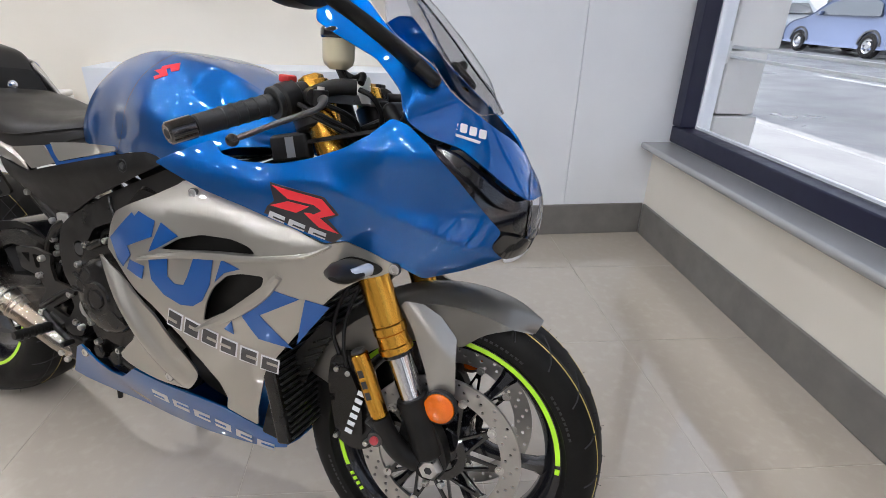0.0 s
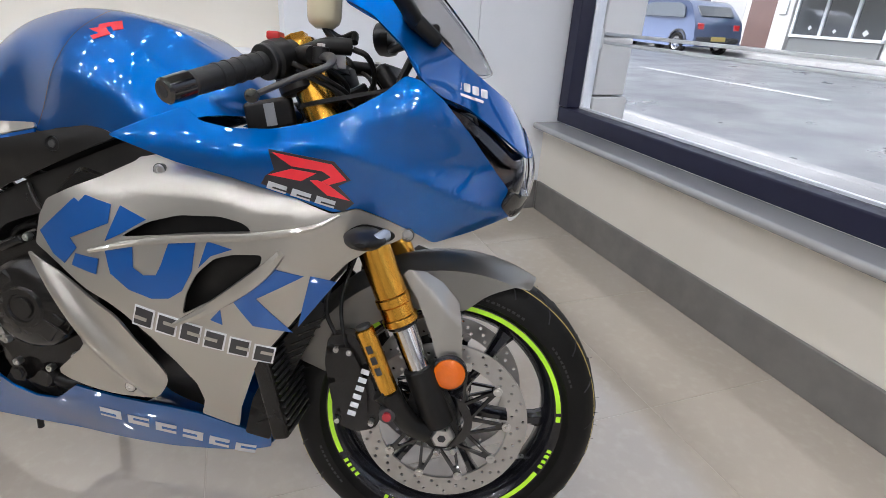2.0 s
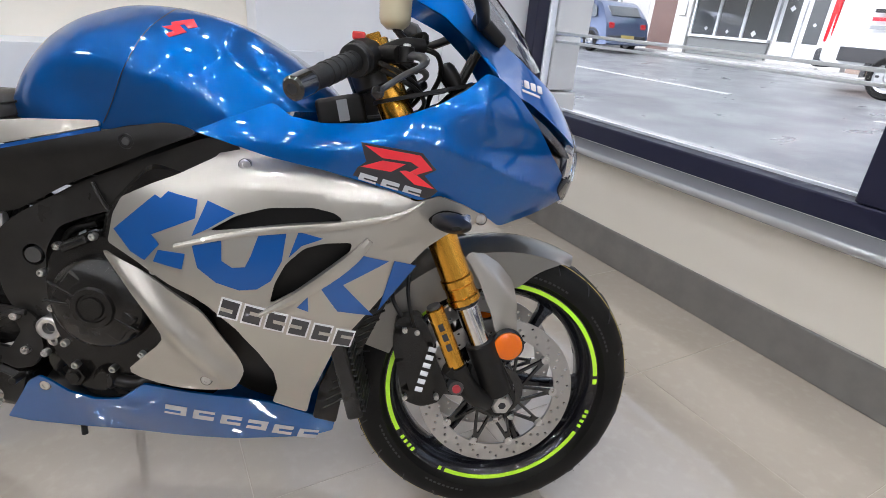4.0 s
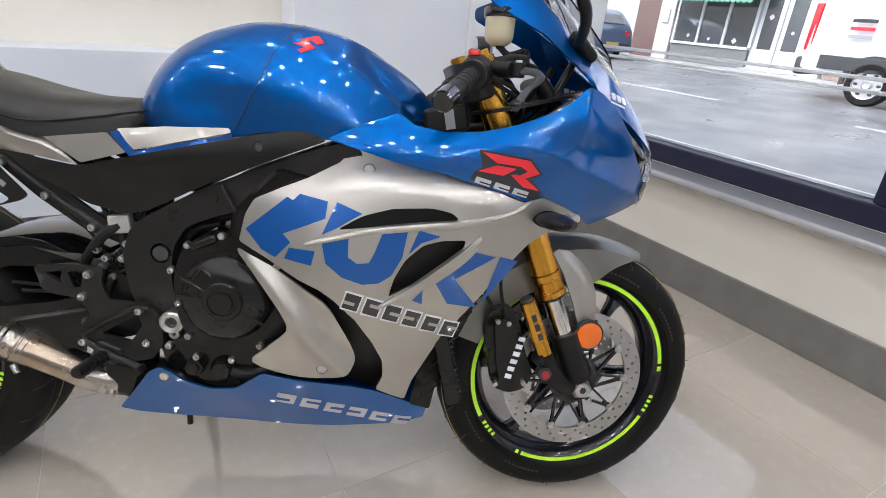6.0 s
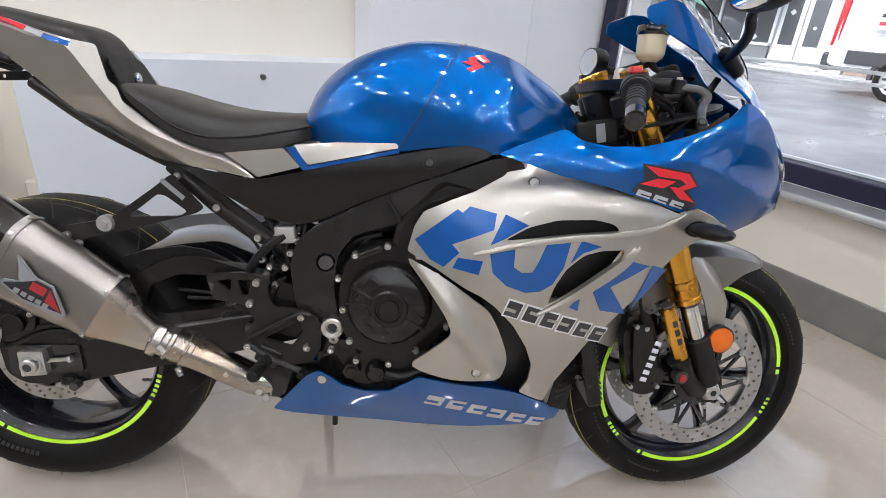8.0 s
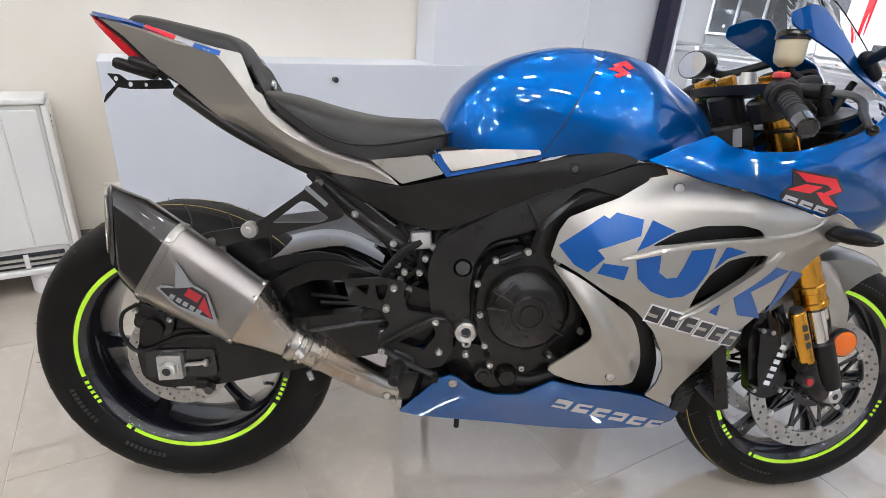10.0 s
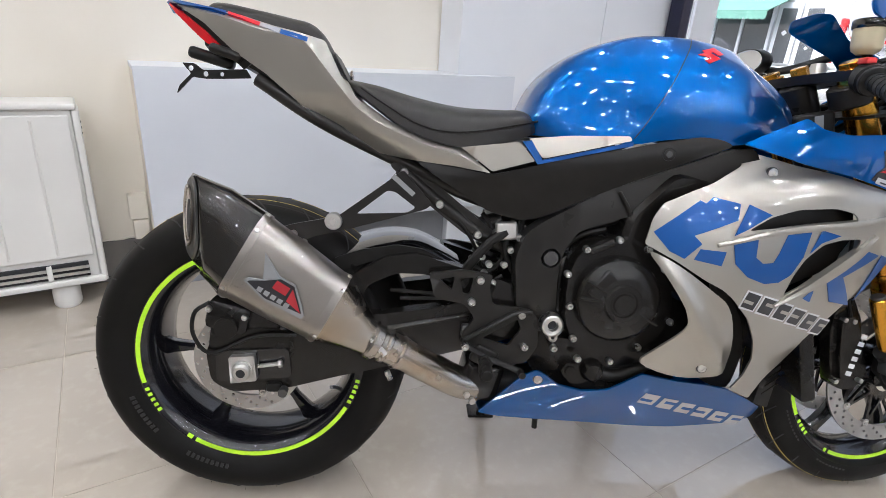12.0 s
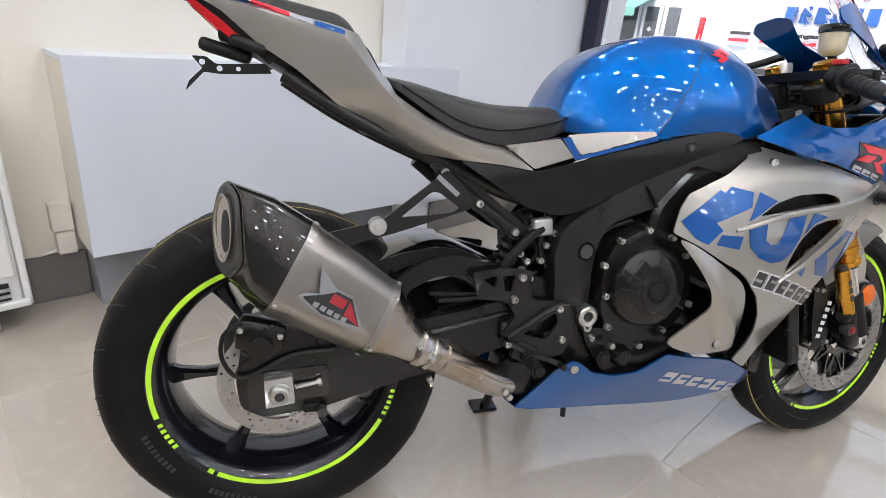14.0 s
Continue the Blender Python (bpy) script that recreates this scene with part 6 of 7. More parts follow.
for side in (-1, 1):
    s = side
    inner, end = Vector((1.150, s * 0.135, 0.938)), Vector((1.082, s * 0.318, 0.880))
    d = (end - inner).normalized()
    part("clip_on", rod(inner - d * 0.02, end, 0.011, None, 16), M["frame_black"], bike)
    part("bar_clamp", rod((1.146, s * 0.107, 0.925), (1.162, s * 0.107, 0.885), 0.036, None, 24), M["frame_black"], bike)
    g = rod(inner + d * 0.055, end - d * 0.018, 0.0165, 0.0160, 24, 0.003)
    part("grip", g, M["grip_rubber"], bike, "ribbed black rubber grip")
    for k in range(5):
        c = inner + d * (0.068 + 0.018 * k)
        part("grip_rib", rod(c, c + d * 0.0035, 0.0176, None, 20), M["grip_rubber"], bike)
    part("grip_flange", rod(inner + d * 0.046, inner + d * 0.056, 0.026, None, 24), M["grip_rubber"], bike)
    part("bar_end", rod(end - d * 0.018, end + d * 0.022, 0.0175, 0.0165, 24, 0.003), M["gloss_black"], bike, "gloss black bar-end weight")
    part("bar_end_bore", rod(end + d * 0.0205, end + d * 0.0226, 0.0075, None, 12), M["dark_slot"], bike)
    part("switch_box", rod(inner + d * 0.010, inner + d * 0.046, 0.029, 0.028, 20, 0.006), M["matt_black"], bike, "black switch housing")
    sw = inner + d * 0.02 + Vector((-0.008, 0, 0.03))
    part("kill_switch" if s < 0 else "switch", moved(box((0.020, 0.024, 0.012), (0, 0, 0), 0.003), Matrix.Translation(sw)), M["red_plastic"] if s < 0 else M["matt_black"], bike, "red kill switch" if s < 0 else "")
    part("cable_guide", tube([inner + d * 0.03 + Vector((0.02, 0, 0.005)), (1.20, s * 0.13, 0.925), (1.225, s * 0.085, 0.90), (1.21, s * 0.05, 0.86)], 0.0045, 8), M["matt_black"], bike)
    # lever
    piv = Vector((1.212, s * 0.172, 0.938))
    path = [piv, (1.236, s * 0.200, 0.934), (1.240, s * 0.225, 0.922), (1.214, s * 0.265, 0.904), (1.196, s * 0.300, 0.889), (1.184, s * 0.328, 0.878)]
    part("lever", tube(path, 0.0085, 12, 6, 0.0062, 0.6), M["dark_steel"], bike, "dark polished control lever")
    part("lever_ball", lathe([(0, -0.009)] + [(0.009 * math.sin(math.pi * k / 8), -0.009 * math.cos(math.pi * k / 8)) for k in range(1, 8)] + [(0, 0.009)], 16, "z", (1.183, s * 0.330, 0.877), False), M["engine_black"], bike)
    part("lever_perch", join(rod(inner + d * -0.008, inner + d * 0.010, 0.022, None, 20), tube([inner + Vector((0.015, 0, 0)), piv + Vector((-0.01, 0, 0))], 0.014, 12, 1), rod(piv + Vector((0, 0, 0.012)), piv - Vector((0, 0, 0.012)), 0.012, None, 16)), M["matt_black"], bike)
    part("lever_pivot_bolt", rod(piv + Vector((0, 0, 0.0165)), piv + Vector((0, 0, 0.011)), 0.006, None, 6), M["steel"], bike)
# brake master cylinder and its fluid pot
part("master_cylinder", tube([(1.172, -0.140, 0.940), (1.205, -0.125, 0.955), (1.235, -0.105, 0.958)], 0.013, 14, 5), M["matt_black"], bike)
part("fluid_pot", lathe([(0, 0.984), (0.014, 0.984), (0.024, 0.992), (0.0265, 1.000), (0.0275, 1.032), (0, 1.032)], 28, "z", (1.186, -0.085, 0), False), M["fluid"], bike, "translucent brake fluid pot with amber fluid")
part("fluid_pot_cap", lathe([(0, 1.032), (0.029, 1.032), (0.031, 1.035), (0.031, 1.046), (0.029, 1.049), (0, 1.049)], 24, "z", (1.186, -0.085, 0), False), M["gloss_black"], bike, "black screw cap")
part("fluid_pot_bracket", tube([(1.186, -0.085, 0.988), (1.200, -0.092, 0.972), (1.215, -0.10, 0.962)], 0.006, 8), M["matt_black"], bike)
part("fluid_pipe", tube([(1.186, -0.085, 0.985), (1.210, -0.075, 0.972), (1.236, -0.088, 0.978), (1.240, -0.100, 0.965)], 0.0058, 10), M["matt_black"], bike)
part("brake_line", tube([(1.240, -0.105, 0.955), (1.262, -0.10, 0.945), (1.268, -0.075, 0.915), (1.25, -0.05, 0.87), (1.24, -0.04, 0.80)], 0.0045, 8), M["matt_black"], bike)
part("throttle_cable", tube([(1.168, -0.17, 0.925), (1.215, -0.15, 0.905), (1.235, -0.10, 0.88), (1.20, -0.06, 0.84)], 0.004, 8), M["matt_black"], bike)
part("throttle_cable", tube([(1.172, -0.165, 0.915), (1.225, -0.14, 0.89), (1.242, -0.09, 0.862), (1.20, -0.05, 0.825)], 0.004, 8), M["matt_black"], bike)
# instrument and its stay
part("dash", moved(box((0.03, 0.165, 0.085), (0, 0, 0), 0.012), pose(1.298, 0, 0.902, 0, -38, 0)), M["matt_black"], bike, "black instrument housing")
part("dash_screen", moved(box((0.003, 0.135, 0.062), (0, 0, 0), 0.004), pose(1.2845, 0, 0.891, 0, -38, 0)), M["gloss_black"], bike, "dark instrument display")
for s in (-1, 1):
    part("cowl_stay", tube([(1.22, s * 0.04, 0.82), (1.29, s * 0.07, 0.88), (1.335, s * 0.075, 0.965)], 0.007, 10), M["frame_black"], bike)
    part("headlight_back", moved(box((0.07, 0.09, 0.08), (0, 0, 0), 0.02), pose(1.40, s * 0.055, 0.83)), M["matt_black"], bike)
    part("air_box_side", moved(box((0.085, 0.02, 0.05), (0, 0, 0), 0.008), pose(1.10, s * 0.095, 0.845, 0, -12, 0)), M["matt_black"], bike)
    part("caution_label", moved(box((0.018, 0.001, 0.036), (0, 0, 0)), pose(1.105, s * 0.1065, 0.846, 0, -12, 0)), M["decal_grey"], bike)
    part("wiring_loom", tube([(1.24, s * 0.03, 0.90), (1.21, s * 0.075, 0.875), (1.18, s * 0.06, 0.84), (1.14, s * 0.04, 0.83)], 0.008, 10), M["matt_black"], bike)
    # mirrors
    low = Vector((-0.06, 0, -0.072)) if s > 0 else Vector((0, 0, 0.0))
    head = Vector((1.290, s * 0.226, 1.058)) + low
    part("mirror_foot", moved(box((0.070, 0.026, 0.024), (0, 0, 0), 0.009), pose(1.345, s * 0.092, 0.994, 0, 38, s * -22)), M["matt_black"], bike)
    part("mirror_stem", tube([(1.335, s * 0.094, 1.000), (1.326, s * 0.150, 1.020), (1.312 + low.x * 0.5, s * 0.190, 1.038 + low.z * 0.5), tuple(head), (1.274 + low.x, s * 0.29, 1.078 + low.z)], 0.0135, 14, 6, 0.010, 0.7), M["matt_black"], bike)
    rings = []
    for f, k in ((0.0, 0.55), (0.25, 0.9), (0.6, 1.0), (1.0, 0.96)):
        rings.append([(1.285 - 0.040 * f + low.x, s * (0.300 + 0.080 * k * math.cos(a)), 1.083 + 0.036 * k * math.sin(a) + low.z) for a in (2 * math.pi * j / 28 for j in range(28))])
    mir = part("mirror", loft(rings), M["matt_black"], bike, "black oval mirror")
    part("mirror_glass", loft([[(d + low.x, s * (0.300 + r * math.cos(a)), 1.083 + 0.45 * r * math.sin(a) + low.z) for a in (2 * math.pi * j / 28 for j in range(28))] for d, r in ((1.2445, 0.072), (1.2435, 0.070))]), M["mirror_glass"], mir)
    # front indicators
    rings = []
    for f, r in ((0.0, 0.013), (0.2, 0.018), (0.5, 0.0210), (0.8, 0.017), (1.0, 0.005)):
        c = Vector((1.293 + 0.012 * f, s * (0.172 + 0.095 * f), 0.683 + 0.004 * f))
        rings.append([tuple(c + Vector((1.55 * r * math.cos(a), 0, 0.72 * r * math.sin(a)))) for a in (2 * math.pi * j / 20 for j in range(20))])
    ind = part("front_indicator", loft(rings), M["matt_black"], bike, "slim indicator with clear lens")
    part("lens", moved(box((0.020, 0.058, 0.020), (0, 0, 0), 0.008), pose(1.3205, s * 0.217, 0.687, 0, 0, s * 8)), M["lens_white"], ind, "clear indicator lens")
    part("indicator_boot", sheet(soft([(1.262, 0.682), (1.285, 0.698), (1.318, 0.692), (1.334, 0.680), (1.318, 0.668), (1.285, 0.666)], 4), out=lambda x, z: FV(x, z) + 0.003, thick=0.006, side=s, grid=0.02), M["matt_black"], bike)
# fairing screws
for s in (-1, 1):
    for x, z in ((0.965, 0.753), (0.890, 0.372), (1.352, 0.682), (0.580, 0.321)):
        y = FV(x, z) - ledge(x, z)
        lift = 0.006 if z < 0.4 and x > 0.8 else 0.0
        part("fairing_screw", lathe([(0, 0.002), (0.0035, 0.002), (0.004, 0.004), (0.0075, 0.004), (0.009, 0.002), (0.009, -0.006), (0, -0.006)] if s > 0 else [(0, -0.002), (0.0035, -0.002), (0.004, -0.004), (0.0075, -0.004), (0.009, -0.002), (0.009, 0.006), (0, 0.006)], 18, "y", (x, s * (y + lift), z), False), M["steel"], bike)
        part("screw_washer", lathe([(0.0092, 0.002), (0.0106, 0.0015), (0.0106, -0.004), (0.0092, -0.004)] if s > 0 else [(0.0092, -0.002), (0.0106, -0.0015), (0.0106, 0.004), (0.0092, 0.004)], 18, "y", (x, s * (y + lift), z)), M["dark_steel"], bike)

# radiators behind the front wheel
rad = part("radiator", moved(box((0.030, 0.36, 0.33), (0, 0, 0), 0.006), pose(1.110, 0, 0.450, 0, -14, 0)), M["engine_black"], bike, "black curved radiator")
for k in range(26):
    part("radiator_fin", moved(box((0.006, 0.34, 0.003), (0.017, 0, -0.155 + k * 0.0124)), pose(1.110, 0, 0.450, 0, -14, 0)), M["dark_steel"], rad)
for s in (-1, 1):
    side_fins = part("radiator_shroud", skin(mixed([(1.185, 0.530), (1.128, 0.452), (1.075, 0.330), (1.062, 0.262), (1.105, 0.245), (1.120, 0.330), (1.165, 0.430), (1.205, 0.520)], 0.006), lambda x, z, q=s: (x, q * (0.135 - 0.55 * (x - 1.06) * 0.5), z), (), 0.02, 0.004, 0.0, s > 0), M["matt_black"], bike, "black ribbed radiator shroud")
    for k in range(12):
        z = 0.29 + 0.018 * k
        x = 1.078 + 0.30 * (z - 0.29) + 0.25 * max(0, z - 0.40)
        part("rib", moved(box((0.045, 0.004, 0.004), (0, 0, 0), 0.001), pose(x + 0.022, s * (0.134 - 0.275 * (x + 0.022 - 1.06)), z, 0, -25, s * -15)), M["engine_black"], side_fins)

# --- decals on the fairing: the large livery and the lettering, drawn as plain shapes
def decal(name, pts, mat, lift=0.0014, sides=(-1,)):
    for s in sides:
        part(name, skin(dense(pts, 0.01), on_fairing(s), (), 0.016, 0.0008, lift, s > 0), M[mat], bike)


for pts in ([(0.754, 0.637), (0.828, 0.699), (0.838, 0.694), (0.850, 0.706), (0.898, 0.697), (0.895, 0.668), (0.822, 0.636), (0.836, 0.622), (0.809, 0.593), (0.784, 0.604)],
            [(0.834, 0.613), (0.879, 0.611), (0.873, 0.585), (0.825, 0.593)],
            [(0.914, 0.697), (0.958, 0.680), (0.945, 0.672), (0.915, 0.653), (0.890, 0.640)],
            [(0.890, 0.628), (0.936, 0.638), (0.936, 0.603), (0.952, 0.592), (0.972, 0.594), (0.981, 0.612), (0.994, 0.648), (1.038, 0.655), (1.030, 0.606), (1.012, 0.572), (0.990, 0.557), (0.962, 0.554), (0.926, 0.566), (0.898, 0.590)],
            [(1.057, 0.657), (1.096, 0.648), (1.062, 0.634), (1.041, 0.613)],
            [(1.089, 0.565), (1.159, 0.621), (1.200, 0.610), (1.127, 0.568), (1.176, 0.505), (1.117, 0.517)],
            [(1.209, 0.610), (1.246, 0.599), (1.184, 0.515)],
            [(1.052, 0.525), (1.070, 0.545), (1.070, 0.517)]):
    decal("livery_block", pts, "decal_blue")
def slanted(x, z, w, h, lean, drop, grow=0.0):
    """A leaning block: w wide, 2 h high, falling by drop along its width."""
    return [(x - lean - grow, z - h - grow), (x + lean - grow * 0.6, z + h + grow), (x + w + lean + grow, z + h - drop + grow * 0.8), (x + w - lean + grow * 0.6, z - h - drop - grow)]


for k in range(6):
    x, z = 0.931 + 0.0362 * k, 0.5235 - 0.0100 * k - 0.0004 * k * k
    decal("lettering_rim", slanted(x, z, 0.0265, 0.0145, 0.0048, 0.0080, 0.0036), "decal_white", 0.0014 + 0.0001 * (k % 2))
    decal("lettering_block", slanted(x, z, 0.0265, 0.0145, 0.0048, 0.0080), "decal_black", 0.0024)
    decal("lettering_slot", slanted(x + (0.0095 if k % 3 else -0.0008), z - 0.0028 + 0.004 * (k % 2), 0.019, 0.0030, 0.0010, 0.0056), "silver", 0.0032)
for k in range(6):
    x, z = 0.796 + 0.0465 * k, 0.288 - 0.0155 * k
    decal("lettering_block", slanted(x, z, 0.036, 0.0135, 0.0050, 0.0095), "decal_pale", 0.0014, (-1, 1))
    decal("lettering_slot", slanted(x + (0.011 if k % 3 else -0.001), z - 0.0030 + 0.0040 * (k % 2), 0.0265, 0.0030, 0.0010, 0.0070), "blue", 0.0022, (-1, 1))


def cowl_decal(name, pts, mat, lift):
    out = [(angle_of(x, z), z) for x, z in dense(pts, 0.008)]
    for s in (-1, 1):
        part(name, skin(out, on_cowl(s, 0.0, swell), (), 0.02, 0.0008, lift, s > 0), M[mat], bike)


cowl_decal("emblem_ground", [(1.149, 0.803), (1.244, 0.792), (1.268, 0.766), (1.250, 0.756), (1.273, 0.731), (1.258, 0.717), (1.138, 0.751), (1.145, 0.764), (1.158, 0.774)], "decal_black", 0.0012)
cowl_decal("emblem", [(1.155, 0.799), (1.241, 0.788), (1.262, 0.766), (1.237, 0.757), (1.226, 0.761), (1.240, 0.769), (1.227, 0.777), (1.183, 0.781)], "decal_red", 0.0024)
cowl_decal("emblem", [(1.183, 0.777), (1.219, 0.773), (1.197, 0.760), (1.150, 0.766)], "decal_red", 0.0024)
cowl_decal("emblem", [(1.210, 0.762), (1.221, 0.763), (1.238, 0.756), (1.267, 0.735), (1.235, 0.741)], "decal_red", 0.0024)
for k in range(3):
    x, z = 1.146 + 0.035 * k, 0.7500 - 0.0085 * k
    cowl_decal("emblem_bar", [(x, z - 0.004), (x + 0.004, z + 0.0065), (x + 0.031, z - 0.0005), (x + 0.028, z - 0.0115)], "decal_pale", 0.0024)
    cowl_decal("emblem_slot", [(x + 0.009, z - 0.0035), (x + 0.0100, z - 0.0012), (x + 0.031, z - 0.0065), (x + 0.030, z - 0.0088)], "decal_black", 0.0032)


# --- engine
def plate(name, pts, y, thick, mat, label="", holes=(), r=0.008, sides=(-1,)):
    for s in sides:
        part(name, sheet(mixed(pts, r), holes, y, thick, 0.0, s), M[mat], bike, label)


def bolt(x, y, z, r=0.0065, mat="steel", s=-1, washer=True):
    bm = lathe([(0, s * -0.001), (r * 0.45, s * -0.001), (r * 0.5, s * 0.004), (r * 0.85, s * 0.004), (r, s * 0.002), (r, s * -0.008), (0, s * -0.008)], 12, "y", (x, s * y, z), False)
    ob = part("bolt", bm, M[mat], bike)
    return ob


rings = []
for y, k in ((-0.130, 0.86), (-0.120, 1.0), (0.120, 1.0), (0.130, 0.86)):
    rings.append([(0.735 + (x - 0.735) * k, y, 0.47 + (z - 0.47) * k) for x, z in rounded([(0.560, 0.335), (0.620, 0.290), (0.740, 0.262), (0.870, 0.290), (0.930, 0.390), (0.900, 0.500), (0.850, 0.560), (0.610, 0.570), (0.575, 0.470)], 0.03)])
part("crankcase", loft(rings), M["engine_black"], bike, "black engine crankcase")
rings = []
for y, k in ((-0.170, 0.92), (-0.160, 1.0), (0.160, 1.0), (0.170, 0.92)):
    rings.append([(0.845 + (x - 0.845) * k, y, 0.64 + (z - 0.64) * k) for x, z in rounded([(0.700, 0.560), (0.900, 0.470), (0.985, 0.640), (0.965, 0.720), (0.800, 0.745), (0.720, 0.660)], 0.02)])
part("cylinder_block", loft(rings), M["engine_black"], bike, "black cylinder block")
for s in (-1, 1):
    part("clutch_cover_base", sheet(soft([(0.615, 0.530), (0.640, 0.592), (0.700, 0.616), (0.760, 0.592), (0.815, 0.530), (0.825, 0.470), (0.800, 0.415), (0.735, 0.380), (0.660, 0.392), (0.622, 0.440)], 4), out=0.172, thick=0.05, side=s), M["engine_black"], bike, "black clutch cover flange")
    prof = [(0, 0.215), (0.018, 0.215), (0.020, 0.211), (0.024, 0.211), (0.026, 0.214), (0.034, 0.214), (0.037, 0.209), (0.044, 0.208), (0.066, 0.204), (0.078, 0.196), (0.083, 0.184), (0.084, 0.160), (0, 0.160)]
    part("clutch_cover", lathe([(r, s * h) for r, h in prof], 48, "y", (0.712, 0, 0.500), False), M["engine_black"], bike, "round black clutch cover")
    part("cover_strap", moved(box((0.134, 0.030, 0.060), (0, 0, 0), 0.006), Matrix.Translation((0.712, s * 0.1925, 0.500)) @ pose(0, 0, 0, 0, 38, 0)), M["engine_black"], bike)
    for a0 in (150, 175, 330):
        a = math.radians(a0)
        part("cover_rib", moved(box((0.050, 0.008, 0.006), (0, 0, 0), 0.002), Matrix.Translation((0.712 + 0.058 * math.cos(a), s * 0.205, 0.500 + 0.058 * math.sin(a))) @ pose(0, 0, 0, 0, -a0, 0)), M["engine_black"], bike)
    part("sump_cover", sheet(soft([(0.600, 0.405), (0.622, 0.350), (0.660, 0.302), (0.735, 0.300), (0.790, 0.345), (0.800, 0.400), (0.700, 0.395)], 4), out=0.150, thick=0.05, side=s), M["engine_black"], bike)
    part("oil_cap", lathe([(0, s * 0.172), (0.010, s * 0.172), (0.012, s * 0.168), (0.018, s * 0.168), (0.020, s * 0.150), (0, s * 0.150)], 6, "y", (0.640, 0, 0.345), False), M["engine_black"], bike)
    part("water_pump", lathe([(0, s * 0.168), (0.016, s * 0.168), (0.022, s * 0.160), (0.026, s * 0.140), (0, s * 0.140)], 20, "y", (0.690, 0, 0.340), False), M["engine_black"], bike)
    part("water_hose", tube([(0.69, s * 0.150, 0.34), (0.74, s * 0.152, 0.330), (0.80, s * 0.145, 0.35), (0.86, s * 0.13, 0.38)], 0.014, 12), M["matt_black"], bike)
    for x, z in ((0.643, 0.594), (0.704, 0.614), (0.612, 0.545), (0.622, 0.482), (0.636, 0.416), (0.768, 0.401), (0.650, 0.374), (0.715, 0.370), (0.800, 0.560), (0.826, 0.455), (0.60, 0.395), (0.762, 0.598)):
        bolt(x, 0.177, z, 0.0068, "steel", s)
    for x, z, w in ((0.672, 0.600, 0.05), (0.770, 0.545, 0.04)):
        part("case_boss", moved(box((w, 0.02, 0.016), (0, 0, 0), 0.005), pose(x, s * 0.172, z, 0, -25 if x < 0.7 else 45, 0)), M["engine_black"], bike)
    # big machined engine-mount nut
    part("engine_mount", lathe([(0.0, s * 0.150), (0.0105, s * 0.150), (0.011, s * 0.160), (0.018, s * 0.162), (0.022, s * 0.160), (0.023, s * 0.150), (0.023, s * 0.120), (0, s * 0.120)], 24, "y", (0.599, 0, 0.434), False), M["steel"], bike, "bright machined engine mount")
    part("mount_lug", lathe([(0.0035, s * 0.150), (0.0035, s * 0.157), (0.0095, s * 0.157), (0.0105, s * 0.150), (0.0105, s * 0.128), (0.0035, s * 0.128)], 16, "y", (0.602, 0, 0.409), True), M["steel"], bike)
    part("mount_hex", lathe([(0, s * 0.1515), (0.0102, s * 0.1515), (0.0102, s * 0.149), (0, s * 0.149)], 6, "y", (0.599, 0, 0.434), False), M["dark_slot"], bike)
    # wiring and hoses above the engine
    part("loom", tube([(0.620, s * 0.115, 0.600), (0.700, s * 0.120, 0.640), (0.800, s * 0.125, 0.660), (0.880, s * 0.13, 0.700)], 0.009, 10), M["matt_black"], bike)
    part("loom", tube([(0.600, s * 0.108, 0.560), (0.640, s * 0.130, 0.610), (0.690, s * 0.135, 0.628)], 0.006, 8), M["matt_black"], bike)
    part("injector_rail", rod((0.64, s * 0.10, 0.655), (0.86, s * 0.12, 0.745), 0.012, None, 12), M["dark_steel"], bike)
    # subframe rails
    part("subframe", tube([(0.585, s * 0.095, 0.655), (0.450, s * 0.096, 0.668), (0.300, s * 0.094, 0.730), (0.140, s * 0.080, 0.800), (0.02, s * 0.06, 0.870)], 0.014, 12, 6), M["frame_black"], bike)
    part("subframe", tube([(0.560, s * 0.090, 0.560), (0.470, s * 0.094, 0.590), (0.380, s * 0.096, 0.650), (0.290, s * 0.094, 0.722)], 0.015, 12, 6), M["frame_black"], bike)

# exhaust hanger and subframe side plate on the right
plate("subframe_plate", [(0.268, 0.728), (0.305, 0.738), (0.375, 0.684), (0.470, 0.612), (0.498, 0.606), (0.500, 0.585), (0.455, 0.583), (0.420, 0.600), (0.350, 0.652)], 0.106, 0.008, "frame_black", "black subframe side plate", r=0.01)
plate("exhaust_hanger", [(0.070, 0.603), (0.096, 0.612), (0.178, 0.630), (0.262, 0.694), (0.296, 0.722), (0.352, 0.660), (0.340, 0.650), (0.200, 0.607), (0.140, 0.592), (0.082, 0.568)], 0.138, 0.006, "frame_black", "black exhaust hanger bracket",
      [rounded([(0.212, 0.636), (0.268, 0.682), (0.283, 0.680), (0.322, 0.652), (0.306, 0.642)], 0.006)], 0.008)
part("hanger_grommet", lathe([(0, -0.150), (0.006, -0.150), (0.007, -0.147), (0.0145, -0.147), (0.016, -0.144), (0.016, -0.130), (0, -0.130)], 24, "y", (0.171, 0, 0.621), False), M["alloy"], bike)
part("hanger_lettering", moved(box((0.052, 0.001, 0.009), (0, 0, 0)), pose(0.297, -0.1386, 0.693, 0, 40, 0)), M["decal_grey"], bike)
